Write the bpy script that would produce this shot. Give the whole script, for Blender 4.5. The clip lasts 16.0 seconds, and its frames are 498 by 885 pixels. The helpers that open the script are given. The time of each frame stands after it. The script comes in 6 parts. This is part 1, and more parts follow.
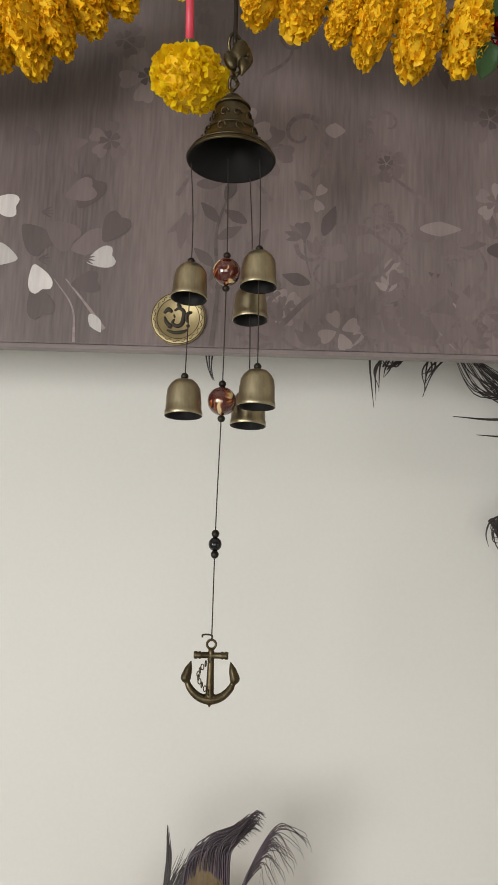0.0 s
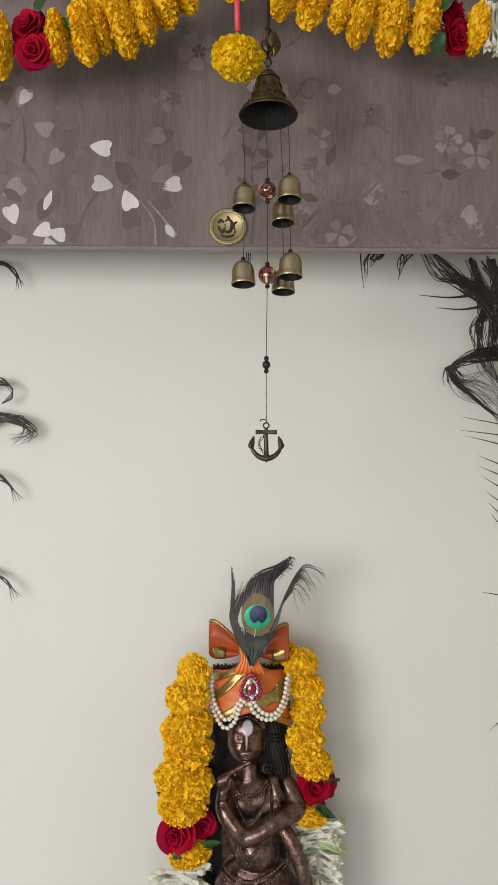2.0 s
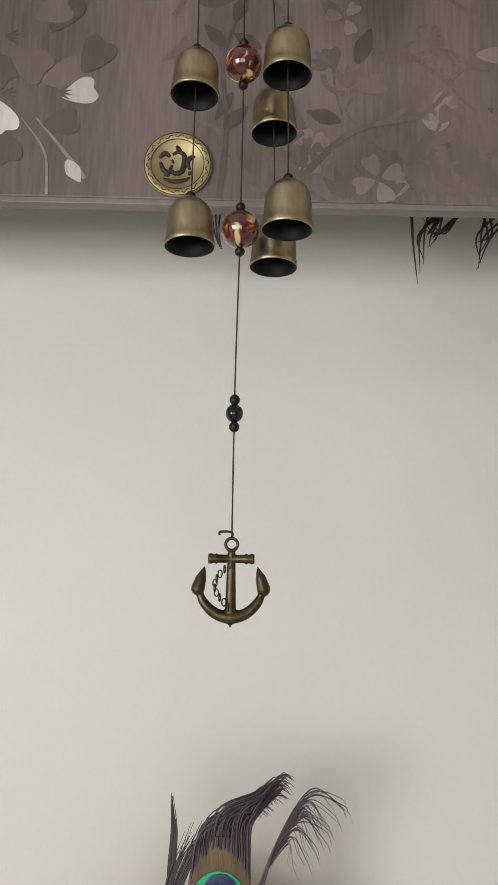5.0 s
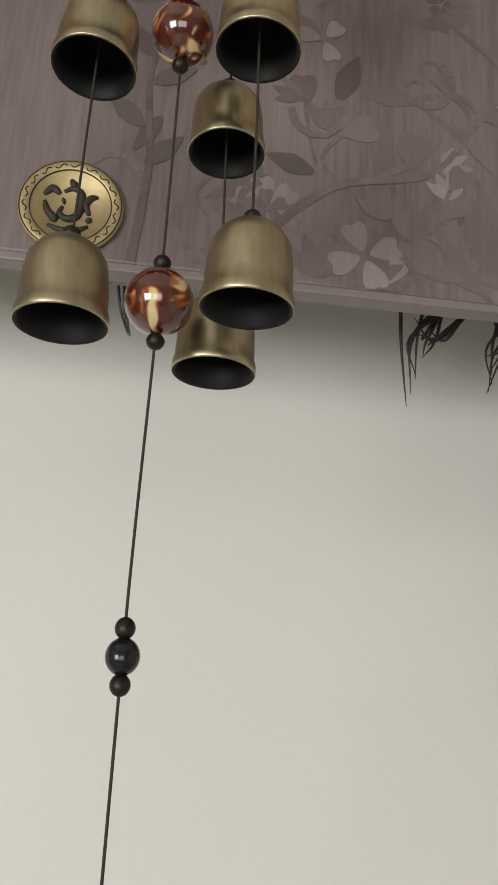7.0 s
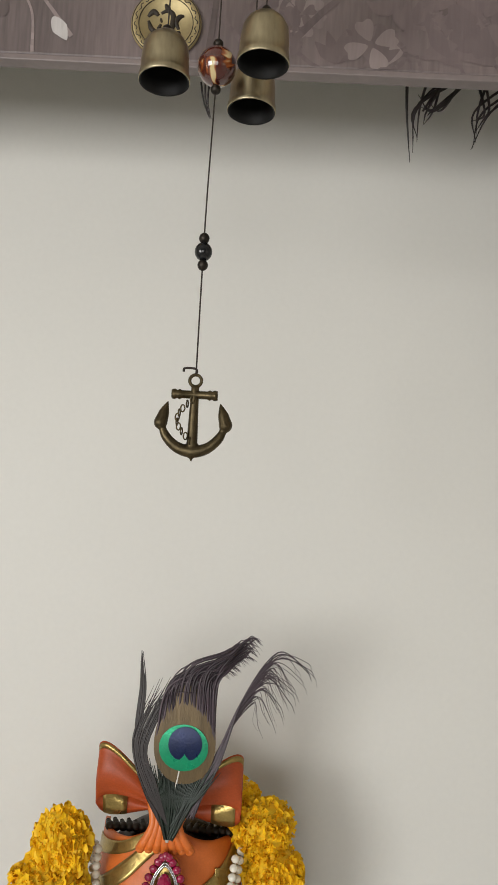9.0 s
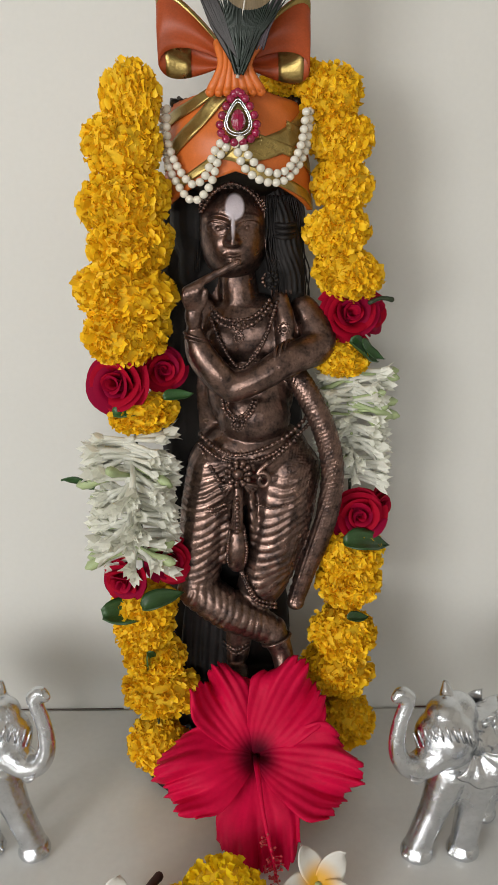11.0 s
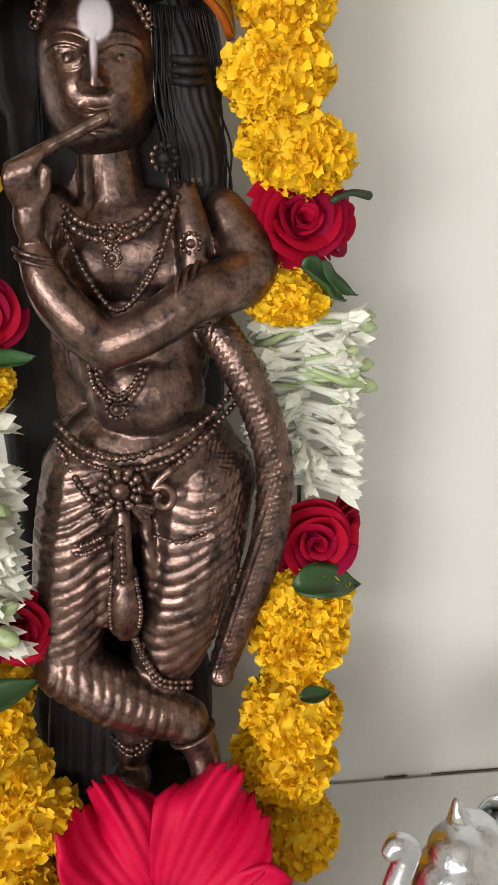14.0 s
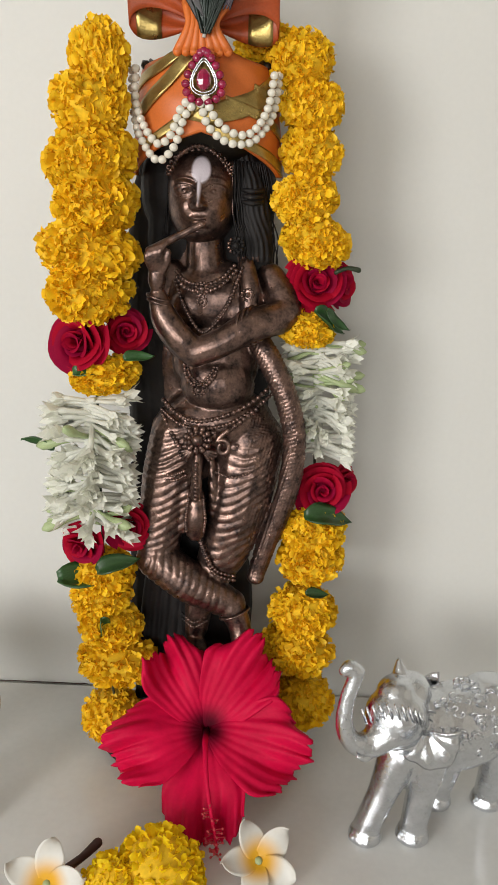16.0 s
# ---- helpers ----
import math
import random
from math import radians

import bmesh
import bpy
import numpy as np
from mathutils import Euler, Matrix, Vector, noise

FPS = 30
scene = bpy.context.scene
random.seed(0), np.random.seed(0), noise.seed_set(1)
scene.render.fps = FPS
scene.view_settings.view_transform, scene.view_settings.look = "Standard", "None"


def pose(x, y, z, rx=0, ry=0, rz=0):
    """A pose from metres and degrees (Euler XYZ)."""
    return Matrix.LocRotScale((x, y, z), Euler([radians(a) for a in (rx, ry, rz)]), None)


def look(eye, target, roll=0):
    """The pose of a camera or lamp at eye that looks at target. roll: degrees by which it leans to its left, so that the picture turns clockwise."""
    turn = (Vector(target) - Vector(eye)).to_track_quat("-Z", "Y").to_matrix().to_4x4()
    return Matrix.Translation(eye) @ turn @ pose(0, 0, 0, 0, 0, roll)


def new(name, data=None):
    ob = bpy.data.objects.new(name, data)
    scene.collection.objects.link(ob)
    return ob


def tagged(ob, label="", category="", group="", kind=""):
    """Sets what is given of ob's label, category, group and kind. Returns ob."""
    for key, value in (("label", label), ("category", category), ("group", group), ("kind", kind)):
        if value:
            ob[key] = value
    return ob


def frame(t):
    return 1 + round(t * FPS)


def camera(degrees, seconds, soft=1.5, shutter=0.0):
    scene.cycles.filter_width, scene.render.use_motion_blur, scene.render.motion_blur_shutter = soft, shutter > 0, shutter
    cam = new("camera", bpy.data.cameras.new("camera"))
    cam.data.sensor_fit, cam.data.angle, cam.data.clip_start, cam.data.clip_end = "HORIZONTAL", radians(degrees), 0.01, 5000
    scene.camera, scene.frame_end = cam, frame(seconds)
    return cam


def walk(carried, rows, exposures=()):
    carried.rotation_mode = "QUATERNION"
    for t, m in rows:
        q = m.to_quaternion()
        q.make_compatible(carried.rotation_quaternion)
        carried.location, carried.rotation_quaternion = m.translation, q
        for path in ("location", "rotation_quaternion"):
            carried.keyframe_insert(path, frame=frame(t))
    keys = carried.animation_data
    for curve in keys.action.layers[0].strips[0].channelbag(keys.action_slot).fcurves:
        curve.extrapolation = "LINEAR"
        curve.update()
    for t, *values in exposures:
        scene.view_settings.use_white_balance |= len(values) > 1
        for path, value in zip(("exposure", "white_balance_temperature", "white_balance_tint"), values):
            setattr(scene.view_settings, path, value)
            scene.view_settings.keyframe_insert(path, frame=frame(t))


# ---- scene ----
cam = camera(36.3, 16.0)

PATH = [
    (0, (0.039, -0.761, 0.87), (0.024, 1.213, 1.189), 1.7),
    (0.5, (0.059, -0.915, 0.829), (-0.013, 1.043, 1.23), 1.2),
    (1, (0.031, -1.007, 0.824), (-0.028, 0.93, 1.318), 0.5),
    (1.5, (0.005, -1.051, 0.807), (-0.008, 0.909, 1.202), -0.1),
    (2, (-0.011, -1.041, 0.735), (0.01, 0.951, 0.905), 0.2),
    (2.5, (0.003, -1.027, 0.671), (-0.02, 0.971, 0.601), 0.7),
    (3, (0.019, -1.026, 0.656), (-0.046, 0.97, 0.552), 0.6),
    (3.5, (0.02, -1.041, 0.674), (-0.021, 0.958, 0.654), 0.5),
    (4, (0.011, -0.965, 0.722), (0.016, 1.033, 0.815), 0.7),
    (4.2, (0.016, -0.874, 0.756), (0.025, 1.12, 0.906), 0.8),
    (6.3, (0.021, -0.473, 0.852), (0.084, 1.485, 1.252), 2.6),
    (6.5, (0.016, -0.454, 0.868), (0.174, 1.492, 1.298), 1.4),
    (7, (0.019, -0.455, 0.885), (0.257, 1.456, 1.422), 3.0),
    (7.5, (0.019, -0.464, 0.877), (0.231, 1.426, 1.497), 3.3),
    (8, (0.037, -0.515, 0.862), (0.105, 1.386, 1.480), 4.3),
    (8.5, (0.014, -0.581, 0.830), (0.154, 1.378, 1.208), 2.7),
    (9, (0.046, -0.621, 0.76), (0.025, 1.372, 0.931), 3.1),
    (9.5, (0.023, -0.646, 0.673), (0.024, 1.354, 0.626), 1.5),
    (10, (0.007, -0.684, 0.581), (0.043, 1.302, 0.347), 0.0),
    (10.2, (0.005, -0.688, 0.549), (0.043, 1.281, 0.198), -0.4),
    (12.3, (0.037, -0.506, 0.425), (-0.043, 1.378, -0.243), -0.4),
    (12.5, (0.041, -0.502, 0.421), (-0.004, 1.386, -0.238), -0.5),
    (13, (0.037, -0.479, 0.424), (0.069, 1.402, -0.255), -0.6),
    (13.5, (0.029, -0.435, 0.409), (0.202, 1.434, -0.282), -0.6),
    (14, (0.022, -0.422, 0.416), (0.22, 1.447, -0.269), 0.0),
    (14.5, (0.008, -0.445, 0.42), (0.139, 1.444, -0.223), -0.2),
    (15, (0.018, -0.489, 0.429), (0.063, 1.421, -0.161), 0.2),
    (15.5, (0.037, -0.55, 0.429), (0.02, 1.368, -0.137), 1.1),
    (16, (0.053, -0.64, 0.435), (-0.01, 1.28, -0.122), 1.3),
]
walk(cam, [(t, look(eye, target, roll)) for t, eye, target, roll in PATH],
     exposures=[(0.0, -0.06), (4.2, -0.06), (6.3, -0.2), (6.5, -0.2), (7.0, -0.06), (8.5, -0.1), (9.5, -0.2), (10.0, -0.28), (12.3, 0.22), (13.5, 0.28), (14.5, 0.42), (15.0, 0.36), (16.0, 0.1)])

# ---- light, sky and exposure ----
world = bpy.data.worlds.new("sky")
scene.world = world
world.use_nodes = True
wn = world.node_tree
sky = wn.nodes.new("ShaderNodeTexSky")
sky.sky_type, sky.sun_disc = "NISHITA", False
sky.sun_elevation, sky.sun_rotation = radians(48), radians(250)
wn.links.new(sky.outputs[0], wn.nodes["Background"].inputs[0])
wn.nodes["Background"].inputs[1].default_value = 0.1


def area(name, eye, target, sx, sy, watts, colour):
    lamp = bpy.data.lights.new(name, "AREA")
    lamp.shape, lamp.size, lamp.size_y, lamp.energy, lamp.color = "RECTANGLE", sx, sy, watts, colour
    ob = new(name, lamp)
    ob.matrix_world = look(eye, target)
    return ob


# daylight that comes in by the two window openings of the room
area("window_light_side", (-1.52, -2.25, 0.66), (0.0, 0.0, 0.62), 1.0, 0.92, 38, (1.0, 0.985, 0.96))
area("window_light_rear", (-0.25, -3.12, 0.47), (-0.1, 0.0, 0.68), 1.5, 1.05, 21, (1.0, 0.98, 0.95))


# ---- materials ----
def nodes_of(name):
    m = bpy.data.materials.new(name)
    m.use_nodes = True
    return m, m.node_tree.nodes, m.node_tree.links, m.node_tree.nodes["Principled BSDF"]


def surface(name, colour, rough=0.5, metal=0.0, vary=0.15, big=6.0, fine=300.0, bump=0.1, stretch=(1, 1, 1), tone=None,
            island=0.0, dist=0.0006, sub=0.0, coat=0.0, trans=0.0, rvary=0.1, obj=0.0, spec=0.5, mixed=(0.45, 1.0)):
    """A surface with variation at two scales, fine relief and uneven gloss."""
    m, n, l, b = nodes_of(name)
    co = n.new("ShaderNodeTexCoord")
    mp = n.new("ShaderNodeMapping")
    mp.inputs["Scale"].default_value = stretch
    l.new(co.outputs["Object"], mp.inputs[0])
    n1, n2 = n.new("ShaderNodeTexNoise"), n.new("ShaderNodeTexNoise")
    n1.inputs["Scale"].default_value, n2.inputs["Scale"].default_value = big, fine
    n1.inputs["Detail"].default_value = 5
    n2.inputs["Detail"].default_value = 3
    for q in (n1, n2):
        l.new(mp.outputs[0], q.inputs["Vector"])
    add = n.new("ShaderNodeMath")
    add.operation = "MULTIPLY_ADD"
    add.inputs[1].default_value = 0.45
    l.new(n2.outputs[0], add.inputs[0])
    l.new(n1.outputs[0], add.inputs[2])
    ramp = n.new("ShaderNodeMapRange")
    ramp.inputs["From Min"].default_value, ramp.inputs["From Max"].default_value = mixed
    l.new(add.outputs[0], ramp.inputs["Value"])
    mix = n.new("ShaderNodeMix")
    mix.data_type = "RGBA"
    c2 = tone or tuple(max(0.0, c * (1 - 2 * vary)) for c in colour)
    mix.inputs["A"].default_value = (*colour, 1)
    mix.inputs["B"].default_value = (*c2, 1)
    l.new(ramp.outputs[0], mix.inputs["Factor"])
    out = mix.outputs["Result"]
    if island or obj:
        hs = n.new("ShaderNodeHueSaturation")
        mr = n.new("ShaderNodeMapRange")
        k = island or obj
        mr.inputs["To Min"].default_value, mr.inputs["To Max"].default_value = 1 - k, 1 + k
        if island:
            l.new(n.new("ShaderNodeNewGeometry").outputs["Random Per Island"], mr.inputs["Value"])
        else:
            l.new(n.new("ShaderNodeObjectInfo").outputs["Random"], mr.inputs["Value"])
        l.new(mr.outputs[0], hs.inputs["Value"])
        mh = n.new("ShaderNodeMapRange")
        mh.inputs["To Min"].default_value, mh.inputs["To Max"].default_value = 0.5 - 0.03 * k, 0.5 + 0.03 * k
        l.new(mr.inputs["Value"].links[0].from_socket, mh.inputs["Value"])
        l.new(mh.outputs[0], hs.inputs["Hue"])
        l.new(out, hs.inputs["Color"])
        out = hs.outputs[0]
    l.new(out, b.inputs["Base Color"])
    rr = n.new("ShaderNodeMapRange")
    rr.inputs["To Min"].default_value, rr.inputs["To Max"].default_value = max(0.02, rough - rvary), min(1, rough + rvary)
    l.new(n1.outputs[0], rr.inputs["Value"])
    l.new(rr.outputs[0], b.inputs["Roughness"])
    b.inputs["Metallic"].default_value = metal
    b.inputs["Coat Weight"].default_value = coat
    b.inputs["Specular IOR Level"].default_value = spec
    b.inputs["Coat Roughness"].default_value = 0.08
    if sub:
        b.inputs["Subsurface Weight"].default_value = sub
        b.inputs["Subsurface Radius"].default_value = (0.004, 0.002, 0.001)
        b.inputs["Subsurface Scale"].default_value = 1.0
    if trans:
        tr, ms = n.new("ShaderNodeBsdfTranslucent"), n.new("ShaderNodeMixShader")
        l.new(out, tr.inputs[0])
        ms.inputs[0].default_value = trans
        l.new(b.outputs[0], ms.inputs[1])
        l.new(tr.outputs[0], ms.inputs[2])
        l.new(ms.outputs[0], n["Material Output"].inputs[0])
    if bump:
        bp = n.new("ShaderNodeBump")
        bp.inputs["Strength"].default_value, bp.inputs["Distance"].default_value = bump, dist
        l.new(add.outputs[0], bp.inputs["Height"])
        l.new(bp.outputs[0], b.inputs["Normal"])
    return m


M_WALL = surface("wall_paint", (0.70, 0.695, 0.66), 0.55, vary=0.03, big=2.5, fine=220, bump=0.06)
M_ROOM = surface("room_paint", (0.66, 0.63, 0.58), 0.7, vary=0.04, big=2.0, fine=120, bump=0.05)
M_FLOOR = surface("floor_tile", (0.58, 0.55, 0.50), 0.3, vary=0.1, big=3, fine=60, bump=0.02)
M_SHELF = surface("polished_white_stone", (0.76, 0.76, 0.74), 0.16, vary=0.06, big=9, fine=160, bump=0.015, rvary=0.04)
M_PAPER = surface("wallpaper_ground", (0.235, 0.187, 0.184), 0.42, vary=0.30, big=14, fine=420, bump=0.4, stretch=(1, 1, 0.08), dist=0.0005, rvary=0.14)
M_PLILAC = surface("print_pale", (0.30, 0.245, 0.24), 0.45, vary=0.16, big=30, fine=420, bump=0.3, stretch=(1, 1, 0.1), island=0.14)
M_PDARK = surface("print_dark", (0.118, 0.092, 0.090), 0.5, vary=0.14, big=30, fine=420, bump=0.3, stretch=(1, 1, 0.1), island=0.14)
M_PMID = surface("print_mid", (0.180, 0.140, 0.141), 0.45, vary=0.16, big=30, fine=420, bump=0.3, stretch=(1, 1, 0.1), island=0.12)
M_PWHITE = surface("print_silver", (0.66, 0.63, 0.62), 0.28, vary=0.16, big=60, fine=420, bump=0.2, stretch=(1, 1, 0.1), island=0.16)
M_EDGE = surface("board_edge", (0.23, 0.19, 0.185), 0.4, vary=0.15, big=12, fine=200, bump=0.1)
M_STEEL = surface("steel", (0.36, 0.36, 0.37), 0.26, 1.0, vary=0.12, big=5, fine=160, bump=0.05, stretch=(0.15, 1, 1), rvary=0.08)
M_BRONZE = surface("aged_bronze", (0.285, 0.180, 0.145), 0.32, 0.9, tone=(0.040, 0.030, 0.029), big=130, fine=560, bump=0.45, dist=0.0008, rvary=0.14, mixed=(0.50, 0.96))
M_BRONZEDK = surface("blackened_shaded_bronze", (0.018, 0.0145, 0.014), 0.6, 0.1, tone=(0.008, 0.007, 0.007), big=60, fine=380, bump=0.5, dist=0.0008, rvary=0.12, spec=0.3)
M_BRASS = surface("antique_brass", (0.60, 0.52, 0.345), 0.34, 1.0, vary=0.22, big=26, fine=480, bump=0.12, stretch=(1, 1, 0.25), rvary=0.1)
M_BRASSDK = surface("dark_brass", (0.13, 0.102, 0.056), 0.42, 0.95, vary=0.3, big=90, fine=500, bump=0.5, rvary=0.12)
# near black for the bells' inner faces: the hollow's shade put into colour
M_BELLIN = surface("bell_inside_shade", (0.010, 0.010, 0.010), 0.55, 0.0, vary=0.2, big=40, fine=300, spec=0.25)
M_DISC = surface("brass_disc", (0.50, 0.41, 0.22), 0.5, 0.7, vary=0.12, big=50, fine=420, bump=0.1)
M_DISCDK = surface("disc_recess", (0.03, 0.022, 0.014), 0.6, 0.0, vary=0.2, big=60, fine=400)
M_IRON = surface("dark_metal", (0.05, 0.042, 0.034), 0.42, 0.8, vary=0.25, big=60, fine=400, bump=0.2)
M_CORD = surface("brown_cord", (0.035, 0.026, 0.02), 0.8, vary=0.2, big=90, fine=900, bump=0.4)
M_BEAD = surface("black_bead", (0.008, 0.009, 0.011), 0.16, vary=0.2, big=40, fine=300, bump=0.02)
M_MARBLE = surface("white_marble", (0.50, 0.50, 0.44), 0.28, vary=0.07, big=16, fine=140, bump=0.05, sub=0.1, tone=(0.42, 0.40, 0.32))
M_GOLD = surface("gold_paint", (0.50, 0.33, 0.09), 0.38, 0.75, vary=0.3, big=80, fine=420, bump=0.4)
M_ORANGE = surface("orange_silk", (0.72, 0.17, 0.028), 0.45, vary=0.14, big=24, fine=900, bump=0.2, obj=0.06)
M_RIBBON = surface("orange_organza", (0.62, 0.115, 0.03), 0.42, vary=0.2, big=30, fine=900, bump=0.2, trans=0.3)
M_LACE = surface("gold_lace", (0.52, 0.38, 0.13), 0.3, 0.85, vary=0.25, big=70, fine=700, bump=0.6)
M_PEARL = surface("pearl", (0.80, 0.765, 0.66), 0.22, vary=0.05, big=60, fine=200, bump=0.02, coat=0.4)
M_RUBY = surface("ruby_stone", (0.42, 0.008, 0.06), 0.12, vary=0.3, big=90, fine=300, bump=0.02, coat=0.6, island=0.3)
M_MARI = surface("marigold_petal", (1.0, 0.665, 0.024), 0.5, vary=0.05, big=60, fine=600, bump=0.15, island=0.10, trans=0.14, tone=(0.98, 0.58, 0.014), spec=0.3)
M_LEMON = surface("lemon_marigold_petal", (0.97, 0.76, 0.015), 0.6, vary=0.05, big=60, fine=600, bump=0.15, island=0.10, trans=0.38, tone=(0.96, 0.66, 0.012), spec=0.15)
M_MCORE = surface("marigold_core", (0.97, 0.60, 0.012), 0.8, vary=0.2, big=60, fine=400)
M_ROSE = surface("rose_petal", (0.40, 0.002, 0.034), 0.7, spec=0.12, vary=0.12, big=50, fine=500, bump=0.1, island=0.2, trans=0.15)
M_TUBE = surface("white_petal", (0.94, 0.94, 0.85), 0.45, vary=0.05, big=40, fine=400, bump=0.05, trans=0.3, island=0.07)
M_BUD = surface("pale_green_bud", (0.50, 0.60, 0.31), 0.45, vary=0.12, big=60, fine=400, bump=0.05, island=0.12, trans=0.12)
M_LEAF = surface("dark_green_leaf", (0.040, 0.115, 0.030), 0.36, vary=0.25, big=50, fine=400, bump=0.15, obj=0.25)
M_STEM = surface("dark_stem", (0.028, 0.045, 0.018), 0.6, vary=0.25, big=60, fine=400)
M_HIB = surface("hibiscus_petal", (0.76, 0.004, 0.066), 0.55, spec=0.15, vary=0.12, big=40, fine=300, bump=0.6, dist=0.001, trans=0.16, tone=(0.56, 0.002, 0.044))
M_HIBIN = surface("hibiscus_throat", (0.10, 0.0, 0.014), 0.6, vary=0.2, big=60, fine=300)
M_STAMEN = surface("stamen", (0.55, 0.05, 0.06), 0.5, vary=0.1, big=60, fine=300)
M_BARB = surface("dark_feather_barb", (0.030, 0.023, 0.024), 0.42, vary=0.2, big=60, fine=600, island=0.45)
M_BARBPU = surface("violet_feather_barb", (0.085, 0.062, 0.078), 0.42, vary=0.25, big=60, fine=600, island=0.4)
M_EYEBR = surface("feather_eye_bronze", (0.16, 0.11, 0.05), 0.36, 0.3, vary=0.25, big=80, fine=700, bump=0.5, stretch=(3, 1, 0.4))
M_EYEGR = surface("feather_eye_green", (0.006, 0.34, 0.16), 0.3, 0.35, vary=0.2, big=90, fine=700, bump=0.4)
M_EYEBL = surface("feather_eye_blue", (0.006, 0.018, 0.085), 0.3, 0.3, vary=0.2, big=90, fine=700, bump=0.4)
M_EYEDK = surface("feather_base_green", (0.018, 0.03, 0.022), 0.35, 0.2, vary=0.3, big=90, fine=700, bump=0.4)
M_SILVER = surface("silver_plate", (0.77, 0.79, 0.82), 0.25, 1.0, vary=0.12, big=90, fine=480, bump=0.6, dist=0.0012, rvary=0.1)
M_WOOD = surface("red_brown_wood", (0.075, 0.022, 0.016), 0.6, vary=0.25, big=8, fine=120, bump=0.1, stretch=(0.2, 1, 1))
M_PINK = surface("pink_crochet", (0.55, 0.13, 0.16), 0.8, vary=0.2, big=60, fine=600, bump=0.6)
M_STRAW = surface("pink_straw", (0.75, 0.07, 0.12), 0.4, vary=0.1, big=60, fine=400)
M_WIRER = surface("red_flex", (0.40, 0.05, 0.05), 0.45, vary=0.1, big=60, fine=400)
M_WIREB = surface("blue_flex", (0.03, 0.03, 0.10), 0.45, vary=0.1, big=60, fine=400)
M_STRING = surface("white_thread", (0.7, 0.66, 0.6), 0.7, vary=0.1, big=60, fine=400)
M_GLASS = surface("swirled_glass", (0.075, 0.014, 0.01), 0.06, vary=0.4, big=60, fine=200, bump=0.0, coat=1.0)
gl = M_GLASS.node_tree
_w = gl.nodes.new("ShaderNodeTexNoise")
_w.inputs["Scale"].default_value, _w.inputs["Distortion"].default_value, _w.inputs["Detail"].default_value = 75, 1.6, 1
_c = gl.nodes.new("ShaderNodeValToRGB")
_c.color_ramp.elements[0].color = (0.07, 0.012, 0.008, 1)
_c.color_ramp.elements[1].color = (0.62, 0.5, 0.26, 1)
_c.color_ramp.elements[0].position, _c.color_ramp.elements[1].position = 0.55, 0.64
_e = _c.color_ramp.elements.new(0.59)
_e.color = (0.30, 0.08, 0.02, 1)
gl.links.new(gl.nodes["Texture Coordinate"].outputs["Object"], _w.inputs["Vector"])
gl.links.new(_w.outputs[0], _c.inputs[0])
gl.links.new(_c.outputs[0], gl.nodes["Principled BSDF"].inputs["Base Color"])

# the pale sandal-paste mark on the bronze brow and nose, a stain with a shape of its own
bz = M_BRONZE.node_tree
_o = bz.nodes["Texture Coordinate"]


def stain(cx, cz, rx, rz, edge):
    """1 inside an upright ellipse in the object's x and z, 0 outside; only on the front."""
    mp = bz.nodes.new("ShaderNodeMapping")
    mp.vector_type = "POINT"
    mp.inputs["Location"].default_value = (-cx / rx, 0, -cz / rz)
    mp.inputs["Scale"].default_value = (1 / rx, 0, 1 / rz)
    ln = bz.nodes.new("ShaderNodeVectorMath")
    ln.operation = "LENGTH"
    mr = bz.nodes.new("ShaderNodeMapRange")
    mr.inputs["From Min"].default_value, mr.inputs["From Max"].default_value = 1.0, 1.0 - edge
    bz.links.new(_o.outputs["Object"], mp.inputs[0])
    bz.links.new(mp.outputs[0], ln.inputs[0])
    bz.links.new(ln.outputs["Value"], mr.inputs["Value"])
    return mr.outputs[0]


_mx = bz.nodes.new("ShaderNodeMath")
_mx.operation = "MAXIMUM"
bz.links.new(stain(-0.0015, 0.4685, 0.0072, 0.0098, 0.22), _mx.inputs[0])
bz.links.new(stain(-0.0026, 0.4565, 0.0019, 0.0115, 0.6), _mx.inputs[1])
_b = bz.nodes["Principled BSDF"]
_old = _b.inputs["Base Color"].links[0].from_socket
_mc = bz.nodes.new("ShaderNodeMix")
_mc.data_type = "RGBA"
_mc.inputs["B"].default_value = (0.58, 0.52, 0.56, 1)
bz.links.new(_mx.outputs[0], _mc.inputs["Factor"])
bz.links.new(_old, _mc.inputs["A"])
bz.links.new(_mc.outputs["Result"], _b.inputs["Base Color"])
_inv = bz.nodes.new("ShaderNodeMath")
_inv.operation = "MULTIPLY_ADD"
_inv.inputs[1].default_value, _inv.inputs[2].default_value = -0.9, 0.9
bz.links.new(_mx.outputs[0], _inv.inputs[0])
bz.links.new(_inv.outputs[0], _b.inputs["Metallic"])


# ---- mesh helpers ----
def mesh_of(bm, name, material, smooth=True):
    me = bpy.data.meshes.new(name)
    bm.normal_update()
    bm.to_mesh(me)
    bm.free()
    for m in material if isinstance(material, (list, tuple)) else [material]:
        me.materials.append(m)
    if smooth:
        me.polygons.foreach_set("use_smooth", [True] * len(me.polygons))
    return me


def part(name, bm, material, parent, label="", smooth=True):
    me = bm if isinstance(bm, bpy.types.Mesh) else mesh_of(bm, name, material, smooth)
    ob = new(name, me)
    ob.parent = parent
    if parent is not None:
        # parts are modelled in world places; keep them there under a moved thing
        ob.matrix_parent_inverse = parent.matrix_world.inverted()
    if label:
        ob["label"] = label
    return ob


